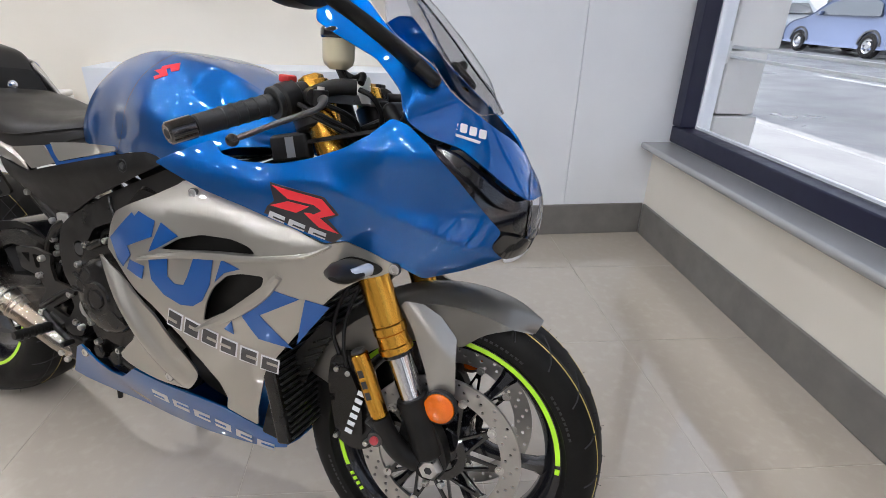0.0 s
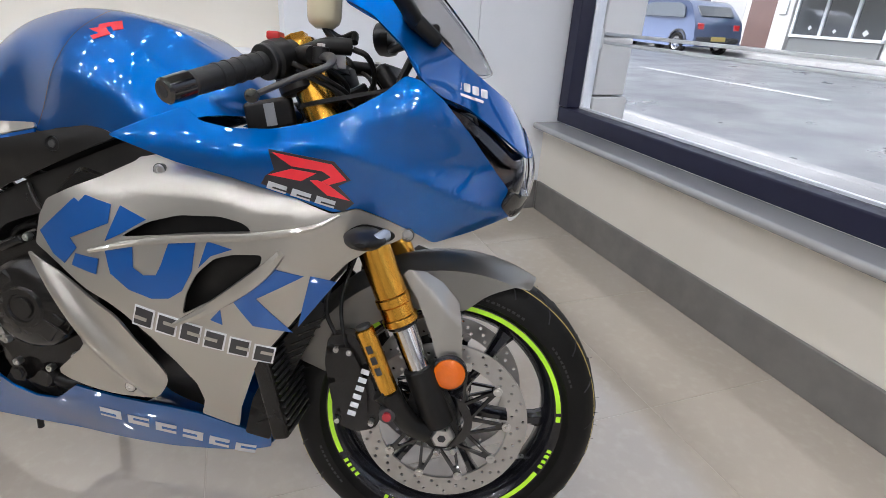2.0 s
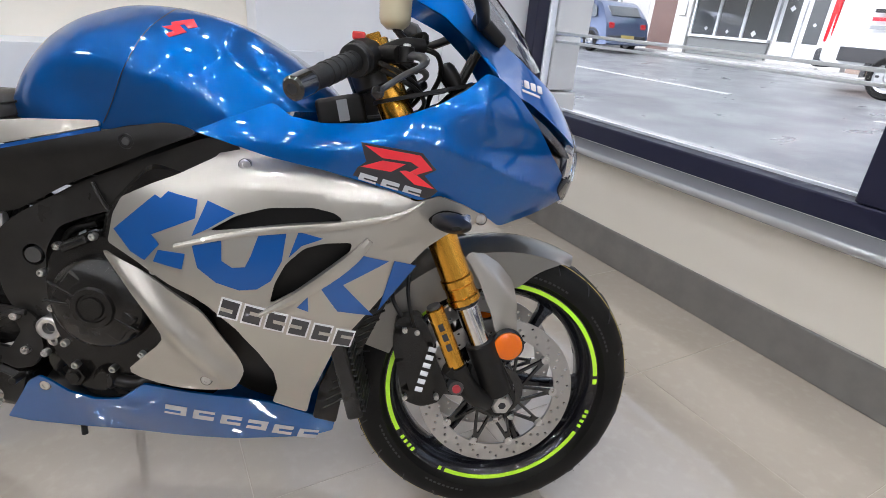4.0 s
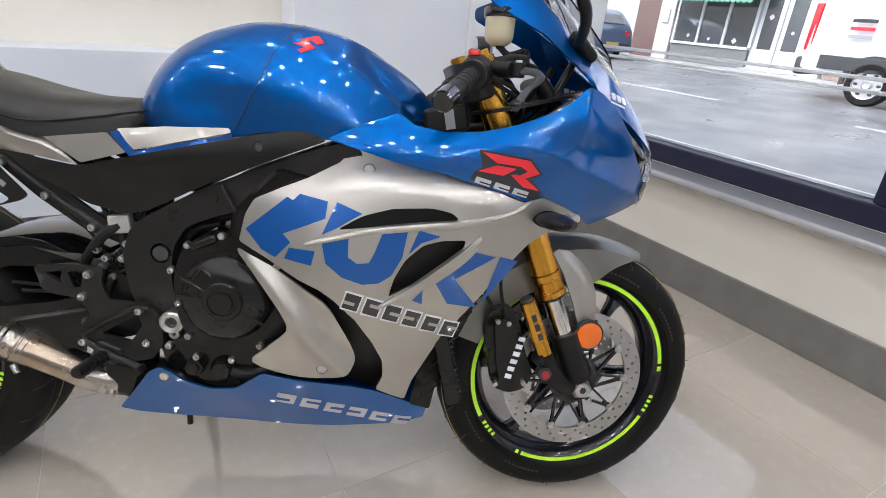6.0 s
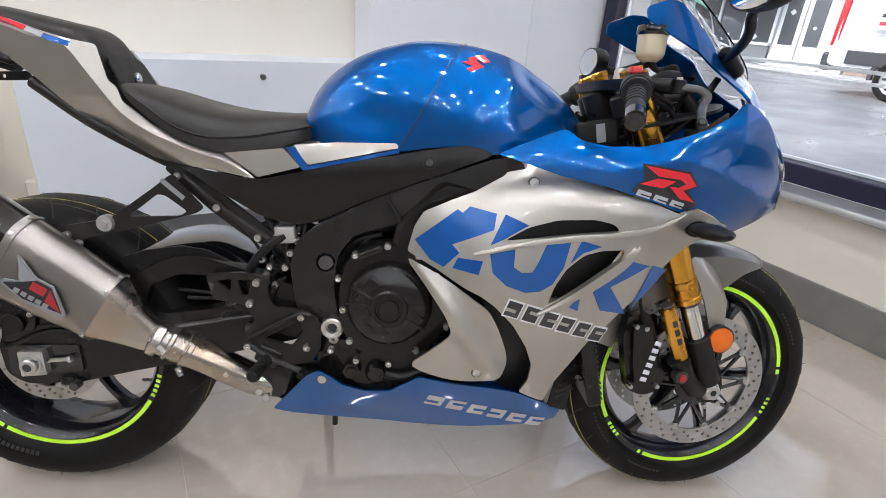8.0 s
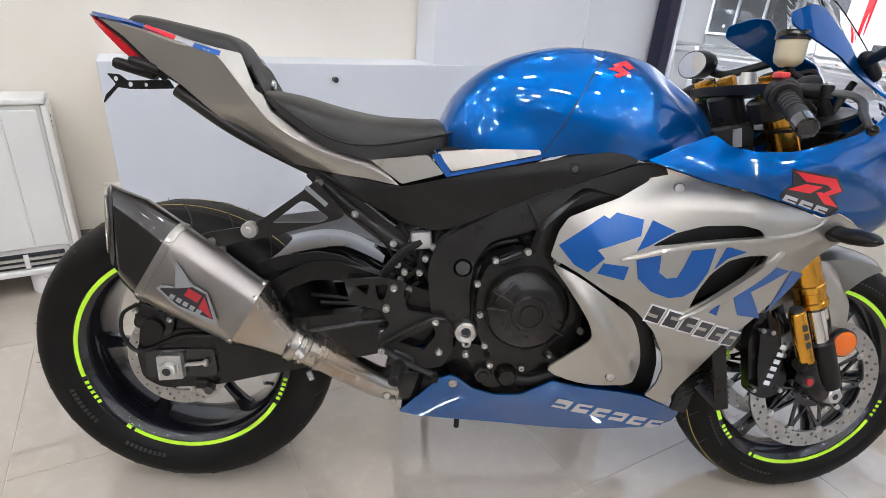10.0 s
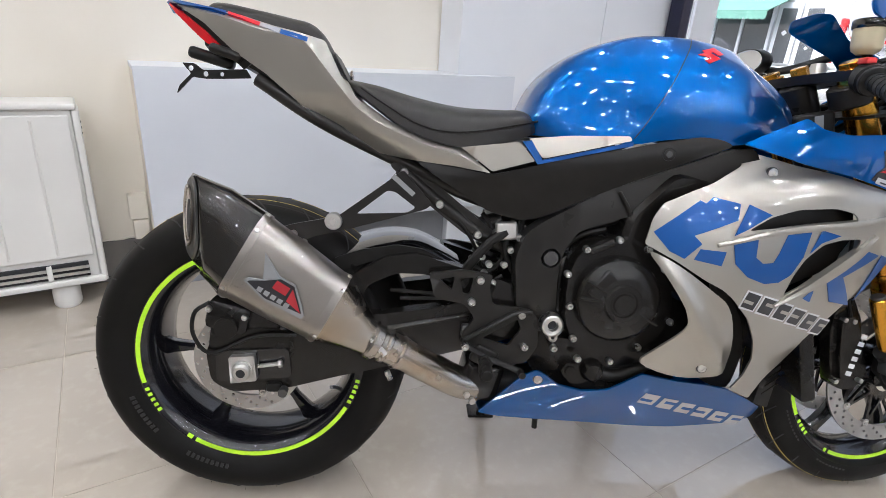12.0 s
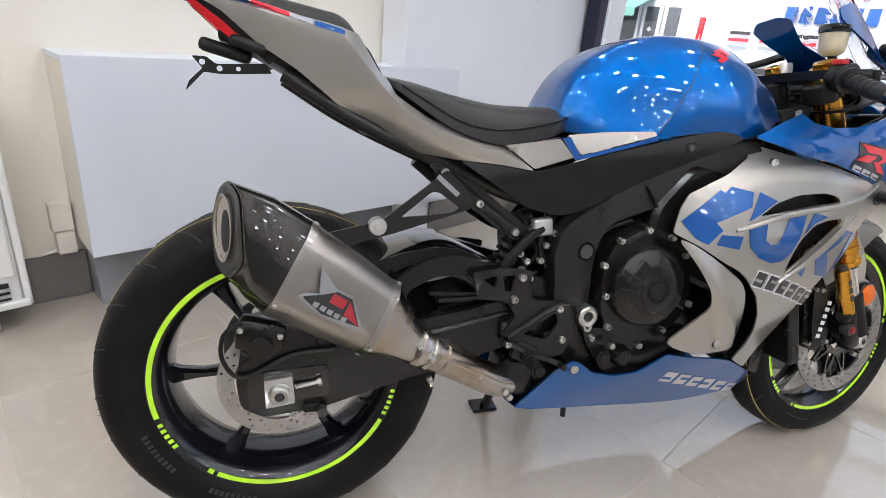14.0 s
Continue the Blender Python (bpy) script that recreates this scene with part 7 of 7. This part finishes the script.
for x, y, z in ((0.298, 0.114, 0.715), (0.368, 0.114, 0.657), (0.445, 0.114, 0.601), (0.482, 0.114, 0.606), (0.098, 0.144, 0.594), (0.116, 0.144, 0.578)):
    bolt(x, y, z, 0.0078)
part("sensor_box", moved(box((0.042, 0.02, 0.036), (0, 0, 0), 0.005), pose(0.500, -0.116, 0.612, 0, -6, 0)), M["alloy"], bike, "pale grey sensor box")

# --- swing arm
ARM = [(-0.075, 0.350), (-0.060, 0.378), (0.020, 0.400), (0.090, 0.398), (0.150, 0.470), (0.215, 0.520), (0.270, 0.552), (0.330, 0.560), (0.400, 0.540), (0.470, 0.520), (0.540, 0.500), (0.590, 0.470), (0.590, 0.410), (0.520, 0.390), (0.420, 0.362), (0.300, 0.330), (0.180, 0.300), (0.080, 0.272), (-0.030, 0.262), (-0.068, 0.285)]
ARMHOLES = [rounded([(0.235, 0.495), (0.290, 0.520), (0.345, 0.520), (0.420, 0.500), (0.430, 0.468), (0.360, 0.450), (0.260, 0.435), (0.215, 0.440)], 0.012)]
for s in (-1, 1):
    part("swing_arm", sheet(mixed(ARM, 0.015), ARMHOLES, lambda x, z: 0.112 + 0.010 * math.cos(6 * (z - 0.42)), 0.034, 0.02, s), M["engine_black"], bike, "black cast swing arm")
    part("arm_rail", tube([(0.205, s * 0.125, 0.398), (0.30, s * 0.126, 0.413), (0.42, s * 0.124, 0.438), (0.50, s * 0.12, 0.452)], 0.006, 8, 4, None, 0.7), M["engine_black"], bike)
    part("axle_slot", sheet(rounded([(-0.055, 0.352), (0.085, 0.360), (0.090, 0.300), (-0.055, 0.288)], 0.01), out=0.1265, thick=0.006, side=s), M["gloss_black"], bike)
    part("axle_block", sheet(mixed([(-0.026, 0.346), (0.022, 0.350), (0.026, 0.298), (-0.024, 0.292)], 0.003), [circle(0, 0.32, 0.014, 16)], 0.142, 0.018, 0.0, s), M["alloy"], bike, "bare alloy chain adjuster block")
    part("adjuster_bolt", rod((0.026, s * 0.134, 0.326), (0.068, s * 0.134, 0.332), 0.0045, None, 10), M["steel"], bike)
    part("adjuster_nut", rod((0.066, s * 0.134, 0.3315), (0.074, s * 0.134, 0.333), 0.008, None, 6), M["steel"], bike)
    part("axle_nut", lathe([(0.009, s * 0.158), (0.014, s * 0.158), (0.017, s * 0.155), (0.018, s * 0.148), (0.021, s * 0.147), (0.021, s * 0.141), (0.009, s * 0.141)], 12, "y", (0, 0, 0.320)), M["steel"], bike)
    part("axle_bore", lathe([(0, s * 0.157), (0.0092, s * 0.157), (0.0092, s * 0.150), (0, s * 0.150)], 14, "y", (0, 0, 0.320), False), M["dark_slot"], bike)
part("rear_axle", rod((0, -0.15, 0.32), (0, 0.15, 0.32), 0.012, None, 16), M["steel"], bike)
for s in (-1, 1):
    part("paddock_bobbin", lathe([(0, s * 0.142), (0.009, s * 0.142), (0.009, s * 0.124), (0, s * 0.124)], 14, "y", (0.075, 0, 0.272), False), M["dark_steel"], bike)
part("arm_bridge", moved(box((0.10, 0.20, 0.07), (0, 0, 0), 0.02), pose(0.43, 0, 0.47)), M["engine_black"], bike)
part("chain_guard", sheet(mixed([(0.02, 0.450), (0.20, 0.555), (0.42, 0.535), (0.42, 0.515), (0.21, 0.535), (0.03, 0.435)], 0.006), out=0.098, thick=0.012, side=1), M["matt_black"], bike)
for z in (0.432, 0.255):
    part("chain_run", moved(box((0.56, 0.014, 0.018), (0, 0, 0), 0.004), pose(0.29, 0.085, z + 0.05 if z > 0.3 else z + 0.10, 0, -4 if z > 0.3 else -16, 0)), M["dark_steel"], bike)
# rear hugger over the tyre
rows_a = [math.radians(18 + 75 * i / 24) for i in range(25)]
bm = bmesh.new()
vs = [[bm.verts.new((0.0 + (0.338 - 0.05 * abs(t) ** 2.4) * math.cos(a), t * 0.105, 0.32 + (0.338 - 0.05 * abs(t) ** 2.4) * math.sin(a))) for t in (-1 + 2 * j / 16 for j in range(17))] for a in rows_a[:10]]
for i in range(len(vs) - 1):
    for j in range(16):
        bm.faces.new((vs[i][j], vs[i][j + 1], vs[i + 1][j + 1], vs[i + 1][j]))
bmesh.ops.solidify(bm, geom=bm.faces[:], thickness=0.004)
part("rear_hugger", bm, M["matt_black"], bike, "black rear hugger")
plate("hugger_side", [(0.165, 0.540), (0.220, 0.560), (0.290, 0.572), (0.340, 0.566), (0.420, 0.528), (0.430, 0.512), (0.330, 0.548), (0.250, 0.540), (0.180, 0.515)], 0.100, 0.006, "matt_black", "", (), 0.01, (-1, 1))
deck = [(0.165, 0.536), (0.200, 0.552), (0.245, 0.565), (0.290, 0.570), (0.335, 0.565), (0.380, 0.546), (0.420, 0.526)]
rings = [[(x, -0.0985, z - 0.002), (x, -0.090, z + 0.003), (x, 0.0, z + 0.007), (x, 0.090, z + 0.003), (x, 0.0985, z - 0.002), (x, 0.0, z - 0.004)] for x, z in ((p.x, p.y) for p in smooth_path([(a, b, 0) for a, b in deck], 4))]
part("hugger_deck", loft(rings), M["gloss_black"], bike, "glossy black deck of the hugger")
# shock absorber
part("shock_body", rod((0.505, -0.02, 0.600), (0.440, -0.02, 0.430), 0.022, None, 20), M["dark_steel"], bike)
for k in range(8):
    c = Vector((0.495, -0.02, 0.575)).lerp(Vector((0.448, -0.02, 0.450)), k / 7)
    part("spring_coil", moved(lathe([(0.030 + 0.005 * math.cos(a), 0.005 * math.sin(a)) for a in (2 * math.pi * j / 8 for j in range(8))], 24, "z"), Matrix.Translation(c) @ pose(0, 0, 0, 0, 20, 0)), M["matt_black"], bike)
part("shock_reservoir", rod((0.44, -0.06, 0.600), (0.50, -0.06, 0.625), 0.02, None, 18), M["dark_steel"], bike)
# pipes, cables and linkage in the open area behind the engine
for pts, r in (([(0.500, -0.118, 0.610), (0.470, -0.122, 0.590), (0.435, -0.118, 0.545), (0.415, -0.110, 0.505)], 0.010), ([(0.480, -0.128, 0.506), (0.455, -0.130, 0.450), (0.428, -0.128, 0.384)], 0.0075),
               ([(0.300, -0.105, 0.465), (0.360, -0.115, 0.470), (0.430, -0.118, 0.480), (0.500, -0.110, 0.520)], 0.004), ([(0.280, -0.100, 0.480), (0.350, -0.108, 0.478), (0.420, -0.112, 0.470), (0.480, -0.110, 0.450)], 0.004),
               ([(0.520, -0.10, 0.640), (0.500, -0.115, 0.580), (0.520, -0.110, 0.530), (0.550, -0.10, 0.50)], 0.006), ([(0.540, -0.09, 0.650), (0.530, -0.10, 0.600), (0.540, -0.11, 0.555)], 0.007),
               ([(0.455, -0.09, 0.640), (0.470, -0.10, 0.620), (0.500, -0.105, 0.560), (0.470, -0.10, 0.52)], 0.005), ([(0.385, -0.10, 0.640), (0.410, -0.108, 0.622), (0.440, -0.10, 0.58), (0.46, -0.09, 0.53)], 0.0035)):
    part("hose", tube(pts, r, 10), M["matt_black"], bike)
for x, z in ((0.462, 0.527), (0.480, 0.508), (0.470, 0.545), (0.500, 0.545), (0.455, 0.560), (0.51, 0.575), (0.525, 0.600)):
    bolt(x, 0.124, z, 0.007)
part("pedal_switch", moved(box((0.02, 0.016, 0.028), (0, 0, 0), 0.004), pose(0.432, -0.132, 0.410)), M["dark_steel"], bike)

# footrest plates, pegs, pedals
plate("heel_plate", [(0.352, 0.530), (0.420, 0.538), (0.476, 0.530), (0.470, 0.505), (0.480, 0.470), (0.525, 0.466), (0.556, 0.462), (0.574, 0.440), (0.576, 0.385), (0.555, 0.350), (0.520, 0.344), (0.470, 0.370), (0.432, 0.392), (0.420, 0.405), (0.446, 0.440), (0.425, 0.470), (0.365, 0.480)], 0.146, 0.008, "frame_black", "black cast footrest plate",
      [rounded([(0.462, 0.400), (0.532, 0.442), (0.540, 0.420), (0.516, 0.385)], 0.006), rounded([(0.372, 0.518), (0.402, 0.524), (0.398, 0.498)], 0.004), rounded([(0.412, 0.522), (0.440, 0.524), (0.432, 0.490), (0.420, 0.490)], 0.004)], 0.008, (-1, 1))
part("plate_ridge", tube([(0.430, -0.150, 0.398), (0.480, -0.152, 0.430), (0.530, -0.152, 0.458), (0.556, -0.150, 0.458)], 0.0055, 8, 5), M["frame_black"], bike)
for s in (-1, 1):
    for x, z in ((0.451, 0.520), (0.437, 0.476), (0.537, 0.452), (0.548, 0.386), (0.430, 0.384)):
        bolt(x, 0.153, z, 0.0078, "steel", s)
    part("foot_peg", rod((0.470, s * 0.150, 0.358), (0.462, s * 0.235, 0.362), 0.0125, 0.0105, 14), M["matt_black"], bike, "knurled foot peg")
    for k in range(5):
        part("peg_ring", rod((0.468 - 0.0015 * k, s * (0.165 + 0.014 * k), 0.359), (0.468 - 0.0015 * k, s * (0.171 + 0.014 * k), 0.359), 0.0135, None, 12), M["matt_black"], bike)
    part("peg_hanger", moved(box((0.05, 0.02, 0.04), (0, 0, 0), 0.006), pose(0.470, s * 0.142, 0.362, 0, 25, 0)), M["frame_black"], bike)
part("brake_pedal", tube([(0.435, -0.150, 0.385), (0.480, -0.158, 0.362), (0.515, -0.162, 0.350), (0.538, -0.164, 0.340)], 0.0065, 10, 6, None, 0.7), M["matt_black"], bike, "dark brake pedal")
part("pedal_tip", rod((0.541, -0.158, 0.339), (0.541, -0.185, 0.339), 0.007, None, 12), M["matt_black"], bike)

# rear brake caliper
part("caliper_bracket", sheet(mixed([(-0.070, 0.360), (-0.060, 0.430), (0.000, 0.440), (0.060, 0.420), (0.075, 0.360), (0.060, 0.280), (-0.020, 0.272), (-0.066, 0.290)], 0.015), [circle(0, 0.32, 0.03, 16)], 0.118, 0.008, 0.0, -1), M["engine_black"], bike)
part("rear_caliper", join(moved(box((0.085, 0.05, 0.062), (0, 0, 0), 0.014), pose(-0.030, -0.105, 0.420, 0, 14, 0)), rod((-0.030, -0.13, 0.405), (-0.030, -0.142, 0.405), 0.022, None, 20)), M["engine_black"], bike, "black rear brake caliper")
bolt(-0.062, 0.133, 0.440, 0.006)
bolt(0.004, 0.133, 0.425, 0.006)
part("rear_hose", tube([(-0.062, -0.125, 0.452), (-0.090, -0.130, 0.430), (-0.092, -0.132, 0.385), (-0.060, -0.13, 0.350), (0.02, -0.128, 0.385), (0.10, -0.13, 0.392)], 0.004, 8), M["matt_black"], bike)
part("abs_ring", ring_plate(0.045, 0.062, 0.004, -0.096, [circle(0.054 * math.cos(a), 0.054 * math.sin(a), 0.0035, 6) for a in (2 * math.pi * k / 24 for k in range(24))], 48), M["disc_steel"], rw)
part("speed_sensor", moved(box((0.03, 0.02, 0.02), (0, 0, 0), 0.005), pose(0.055, -0.118, 0.276)), M["matt_black"], bike)

# --- exhaust: pipe, clamp, tapered six-sided can with a dark woven end cap
def hexring(c, fwd, h, w, out, roll=0.0):
    """A rounded six-sided section: h half-height, w half-width."""
    fwd = Vector(fwd).normalized()
    up = Vector((0, 0, 1)) - fwd * fwd.z
    up.normalize()
    sd = fwd.cross(up)
    pts = rounded([(-w, -h * 0.55), (-w * 0.72, h * 0.75), (-w * 0.1, h), (w * 0.55, h * 0.80), (w, h * 0.1), (w * 0.75, -h * 0.85), (-w * 0.2, -h)], 0.016, 3)
    return [tuple(Vector(c) + sd * a + up * b) for a, b in pts]


P0, P1, P2, P3 = Vector((-0.062, -0.165, 0.592)), Vector((0.022, -0.172, 0.560)), Vector((0.170, -0.162, 0.462)), Vector((0.246, -0.140, 0.392))
DIR = (P0 - P2).normalized()
part("exhaust_can", loft([hexring(P1, DIR, 0.088, 0.062, 0), hexring(P1.lerp(P2, 0.5), DIR, 0.083, 0.060, 0), hexring(P2, DIR, 0.074, 0.055, 0)]), M["titanium"], bike, "brushed titanium silencer can")
FACE = Vector((-0.84, -0.54, 0.05)).normalized()
part("exhaust_end_cap", loft([hexring(P1 + DIR * -0.002, DIR, 0.090, 0.064, 0), hexring((-0.026, -0.168, 0.596), Vector((-0.95, -0.12, 0.30)), 0.088, 0.060, 0), hexring((-0.070, -0.166, 0.622), FACE, 0.082, 0.056, 0)]), M["carbon"], bike, "dark carbon-weave exhaust end cap")
FC = Vector((-0.070, -0.166, 0.622)) + FACE * 0.002
part("outlet_plate", loft([hexring(FC, FACE, 0.078, 0.050, 0), hexring(FC + FACE * 0.003, FACE, 0.074, 0.046, 0)]), M["dark_steel"], bike, "dark end plate")
TURN = FACE.to_track_quat("X", "Z").to_matrix().to_4x4()
oval = [(0.028 * math.cos(a), 0.054 * math.sin(a)) for a in (2 * math.pi * j / 32 for j in range(32))]
OM = Matrix.Translation(FC + FACE * 0.004 + Vector((0, 0, 0.004))) @ TURN
part("outlet", moved(loft([[(0.0, a, b) for a, b in oval], [(0.004, a * 1.02, b * 1.01) for a, b in oval], [(0.003, a * 0.88, b * 0.92) for a, b in oval], [(-0.0005, a * 0.84, b * 0.88) for a, b in oval]], False), OM), M["pipe_steel"], bike, "oval steel exhaust outlet")
part("outlet_bore", moved(loft([[(0.0016, a * 0.86, b * 0.90) for a, b in oval], [(0.0008, a * 0.86, b * 0.90) for a, b in oval]]), OM), M["pipe_steel"], bike)
part("outlet_hole", moved(loft([[(0.0024, 0.006 + a * 0.42, -0.004 + b * 0.62) for a, b in oval], [(0.0018, 0.006 + a * 0.42, -0.004 + b * 0.62) for a, b in oval]]), OM), M["dark_slot"], bike)
part("can_band", loft([hexring(P1 + DIR * 0.006, DIR, 0.0905, 0.0645, 0), hexring(P1 - DIR * 0.008, DIR, 0.0900, 0.0640, 0)]), M["titanium"], bike)
part("can_band", loft([hexring(P2 + DIR * 0.010, DIR, 0.0765, 0.0575, 0), hexring(P2 - DIR * 0.004, DIR, 0.0758, 0.0570, 0)]), M["titanium"], bike)
part("can_cone", loft([hexring(P2 - DIR * 0.004, DIR, 0.074, 0.055, 0), hexring(P2.lerp(P3, 0.55), DIR, 0.052, 0.042, 0), hexring(P3, DIR, 0.036, 0.034, 0)]), M["pipe_steel"], bike, "polished steel silencer cone")
for t, rr in ((0.0, 0.0), (1.0, 0.0)):
    c = P1 if t == 0 else P2
    h, w = (0.090, 0.064) if t == 0 else (0.0765, 0.0575)
    ring = hexring(c, DIR, h, w, 0)
    for k in (1, 5, 9, 13, 17, 21, 25):
        q = Vector(ring[k % len(ring)])
        n = (q - c).normalized()
        part("rivet", rod(q - n * 0.002, q + n * 0.0025, 0.0042, None, 10), M["steel"], bike)
# badge on the can
bf = (P2 - P1).normalized()


def badge(name, pts, mat, lift):
    bm = bmesh.new()
    up = Vector((0, 0, 1)) - bf * bf.z
    up.normalize()
    base = P1.lerp(P2, 0.46) + Vector((0, -0.0625 - lift, 0.0))
    v, f = fill(pts)
    top = [bm.verts.new(base + bf * a + up * b) for a, b in v]
    low = [bm.verts.new(base + bf * a + up * b + Vector((0, 0.004, 0))) for a, b in v]
    for t in f:
        bm.faces.new([top[i] for i in t])
        bm.faces.new([low[i] for i in t[::-1]])
    n = len(pts)
    for i in range(n):
        bm.faces.new((top[i], top[(i + 1) % n], low[(i + 1) % n], low[i]))
    part(name, bm, M[mat], bike)


badge("can_badge", [(-0.052, 0.042), (-0.010, 0.020), (0.020, 0.022), (0.062, -0.016), (0.060, -0.024), (-0.010, -0.030), (-0.056, -0.018), (-0.052, -0.010), (-0.030, 0.000)], "decal_grey", 0.001)
badge("can_badge_field", [(-0.048, 0.037), (-0.012, 0.018), (-0.028, 0.001)], "decal_grey", 0.0018)
badge("can_badge_field", [(-0.024, 0.003), (-0.006, 0.018), (0.020, 0.019), (0.056, -0.016), (-0.010, -0.026), (-0.050, -0.016), (-0.048, -0.013)], "decal_black", 0.0018)
badge("can_badge_field", [(-0.010, 0.013), (0.016, 0.013), (0.016, -0.003), (-0.010, -0.003)], "badge_red", 0.0024)
badge("can_badge_field", [(0.020, 0.014), (0.054, -0.016), (0.022, -0.010)], "badge_red", 0.0024)
for k in range(5):
    badge("badge_bar", [(-0.030 + 0.013 * k, -0.013), (-0.021 + 0.013 * k, -0.012), (-0.021 + 0.013 * k, -0.021), (-0.030 + 0.013 * k, -0.0205)], "decal_grey", 0.0026)
# link pipe with its clamps and joint
PE = Vector((0.425, -0.100, 0.284))
part("link_pipe", tube([tuple(P3), tuple(P3.lerp(PE, 0.33)), tuple(P3.lerp(PE, 0.66)), tuple(PE), (0.470, -0.085, 0.268)], 0.033, 28, 6), M["pipe_steel"], bike, "heat-tinted steel link pipe")
dirp = (PE - P3).normalized()
for d, r, w in ((0.004, 0.0395, 0.010), (0.030, 0.0375, 0.006), (0.062, 0.0360, 0.004), (0.068, 0.0345, 0.008)):
    q = P3 + dirp * d
    part("pipe_clamp", rod(q - dirp * w, q + dirp * w, r, None, 28, 0.003), M["pipe_steel"], bike)
part("clamp_bolt", rod((0.250, -0.168, 0.400), (0.275, -0.172, 0.372), 0.006, None, 10), M["steel"], bike)
part("clamp_bolt", rod((0.278, -0.128, 0.318), (0.286, -0.130, 0.300), 0.006, None, 10), M["steel"], bike)
part("exhaust_valve_box", moved(box((0.085, 0.09, 0.09), (0, 0, 0), 0.018), pose(0.475, -0.075, 0.290, 0, 12, 0)), M["engine_black"], bike, "black exhaust valve box")
part("collector", tube([(0.46, -0.05, 0.262), (0.56, -0.03, 0.25), (0.70, 0.0, 0.24)], 0.04, 16), M["dark_steel"], bike)
for q in ((0.442, -0.122, 0.268), (0.455, -0.118, 0.252)):
    part("flange_bolt", rod(q, (q[0] + 0.002, q[1] - 0.010, q[2]), 0.0075, None, 6), M["steel"], bike)
# side stand on the far side, its foot on the floor
part("side_stand", tube([(0.56, 0.10, 0.26), (0.545, 0.155, 0.14), (0.535, 0.205, 0.036)], 0.012, 12, 5), M["engine_black"], bike, "black side stand")
part("stand_foot", moved(box((0.07, 0.05, 0.010), (0, 0, 0), 0.003), pose(0.535, 0.215, 0.0365, LEAN_DEG, 0, 0)), M["engine_black"], bike)
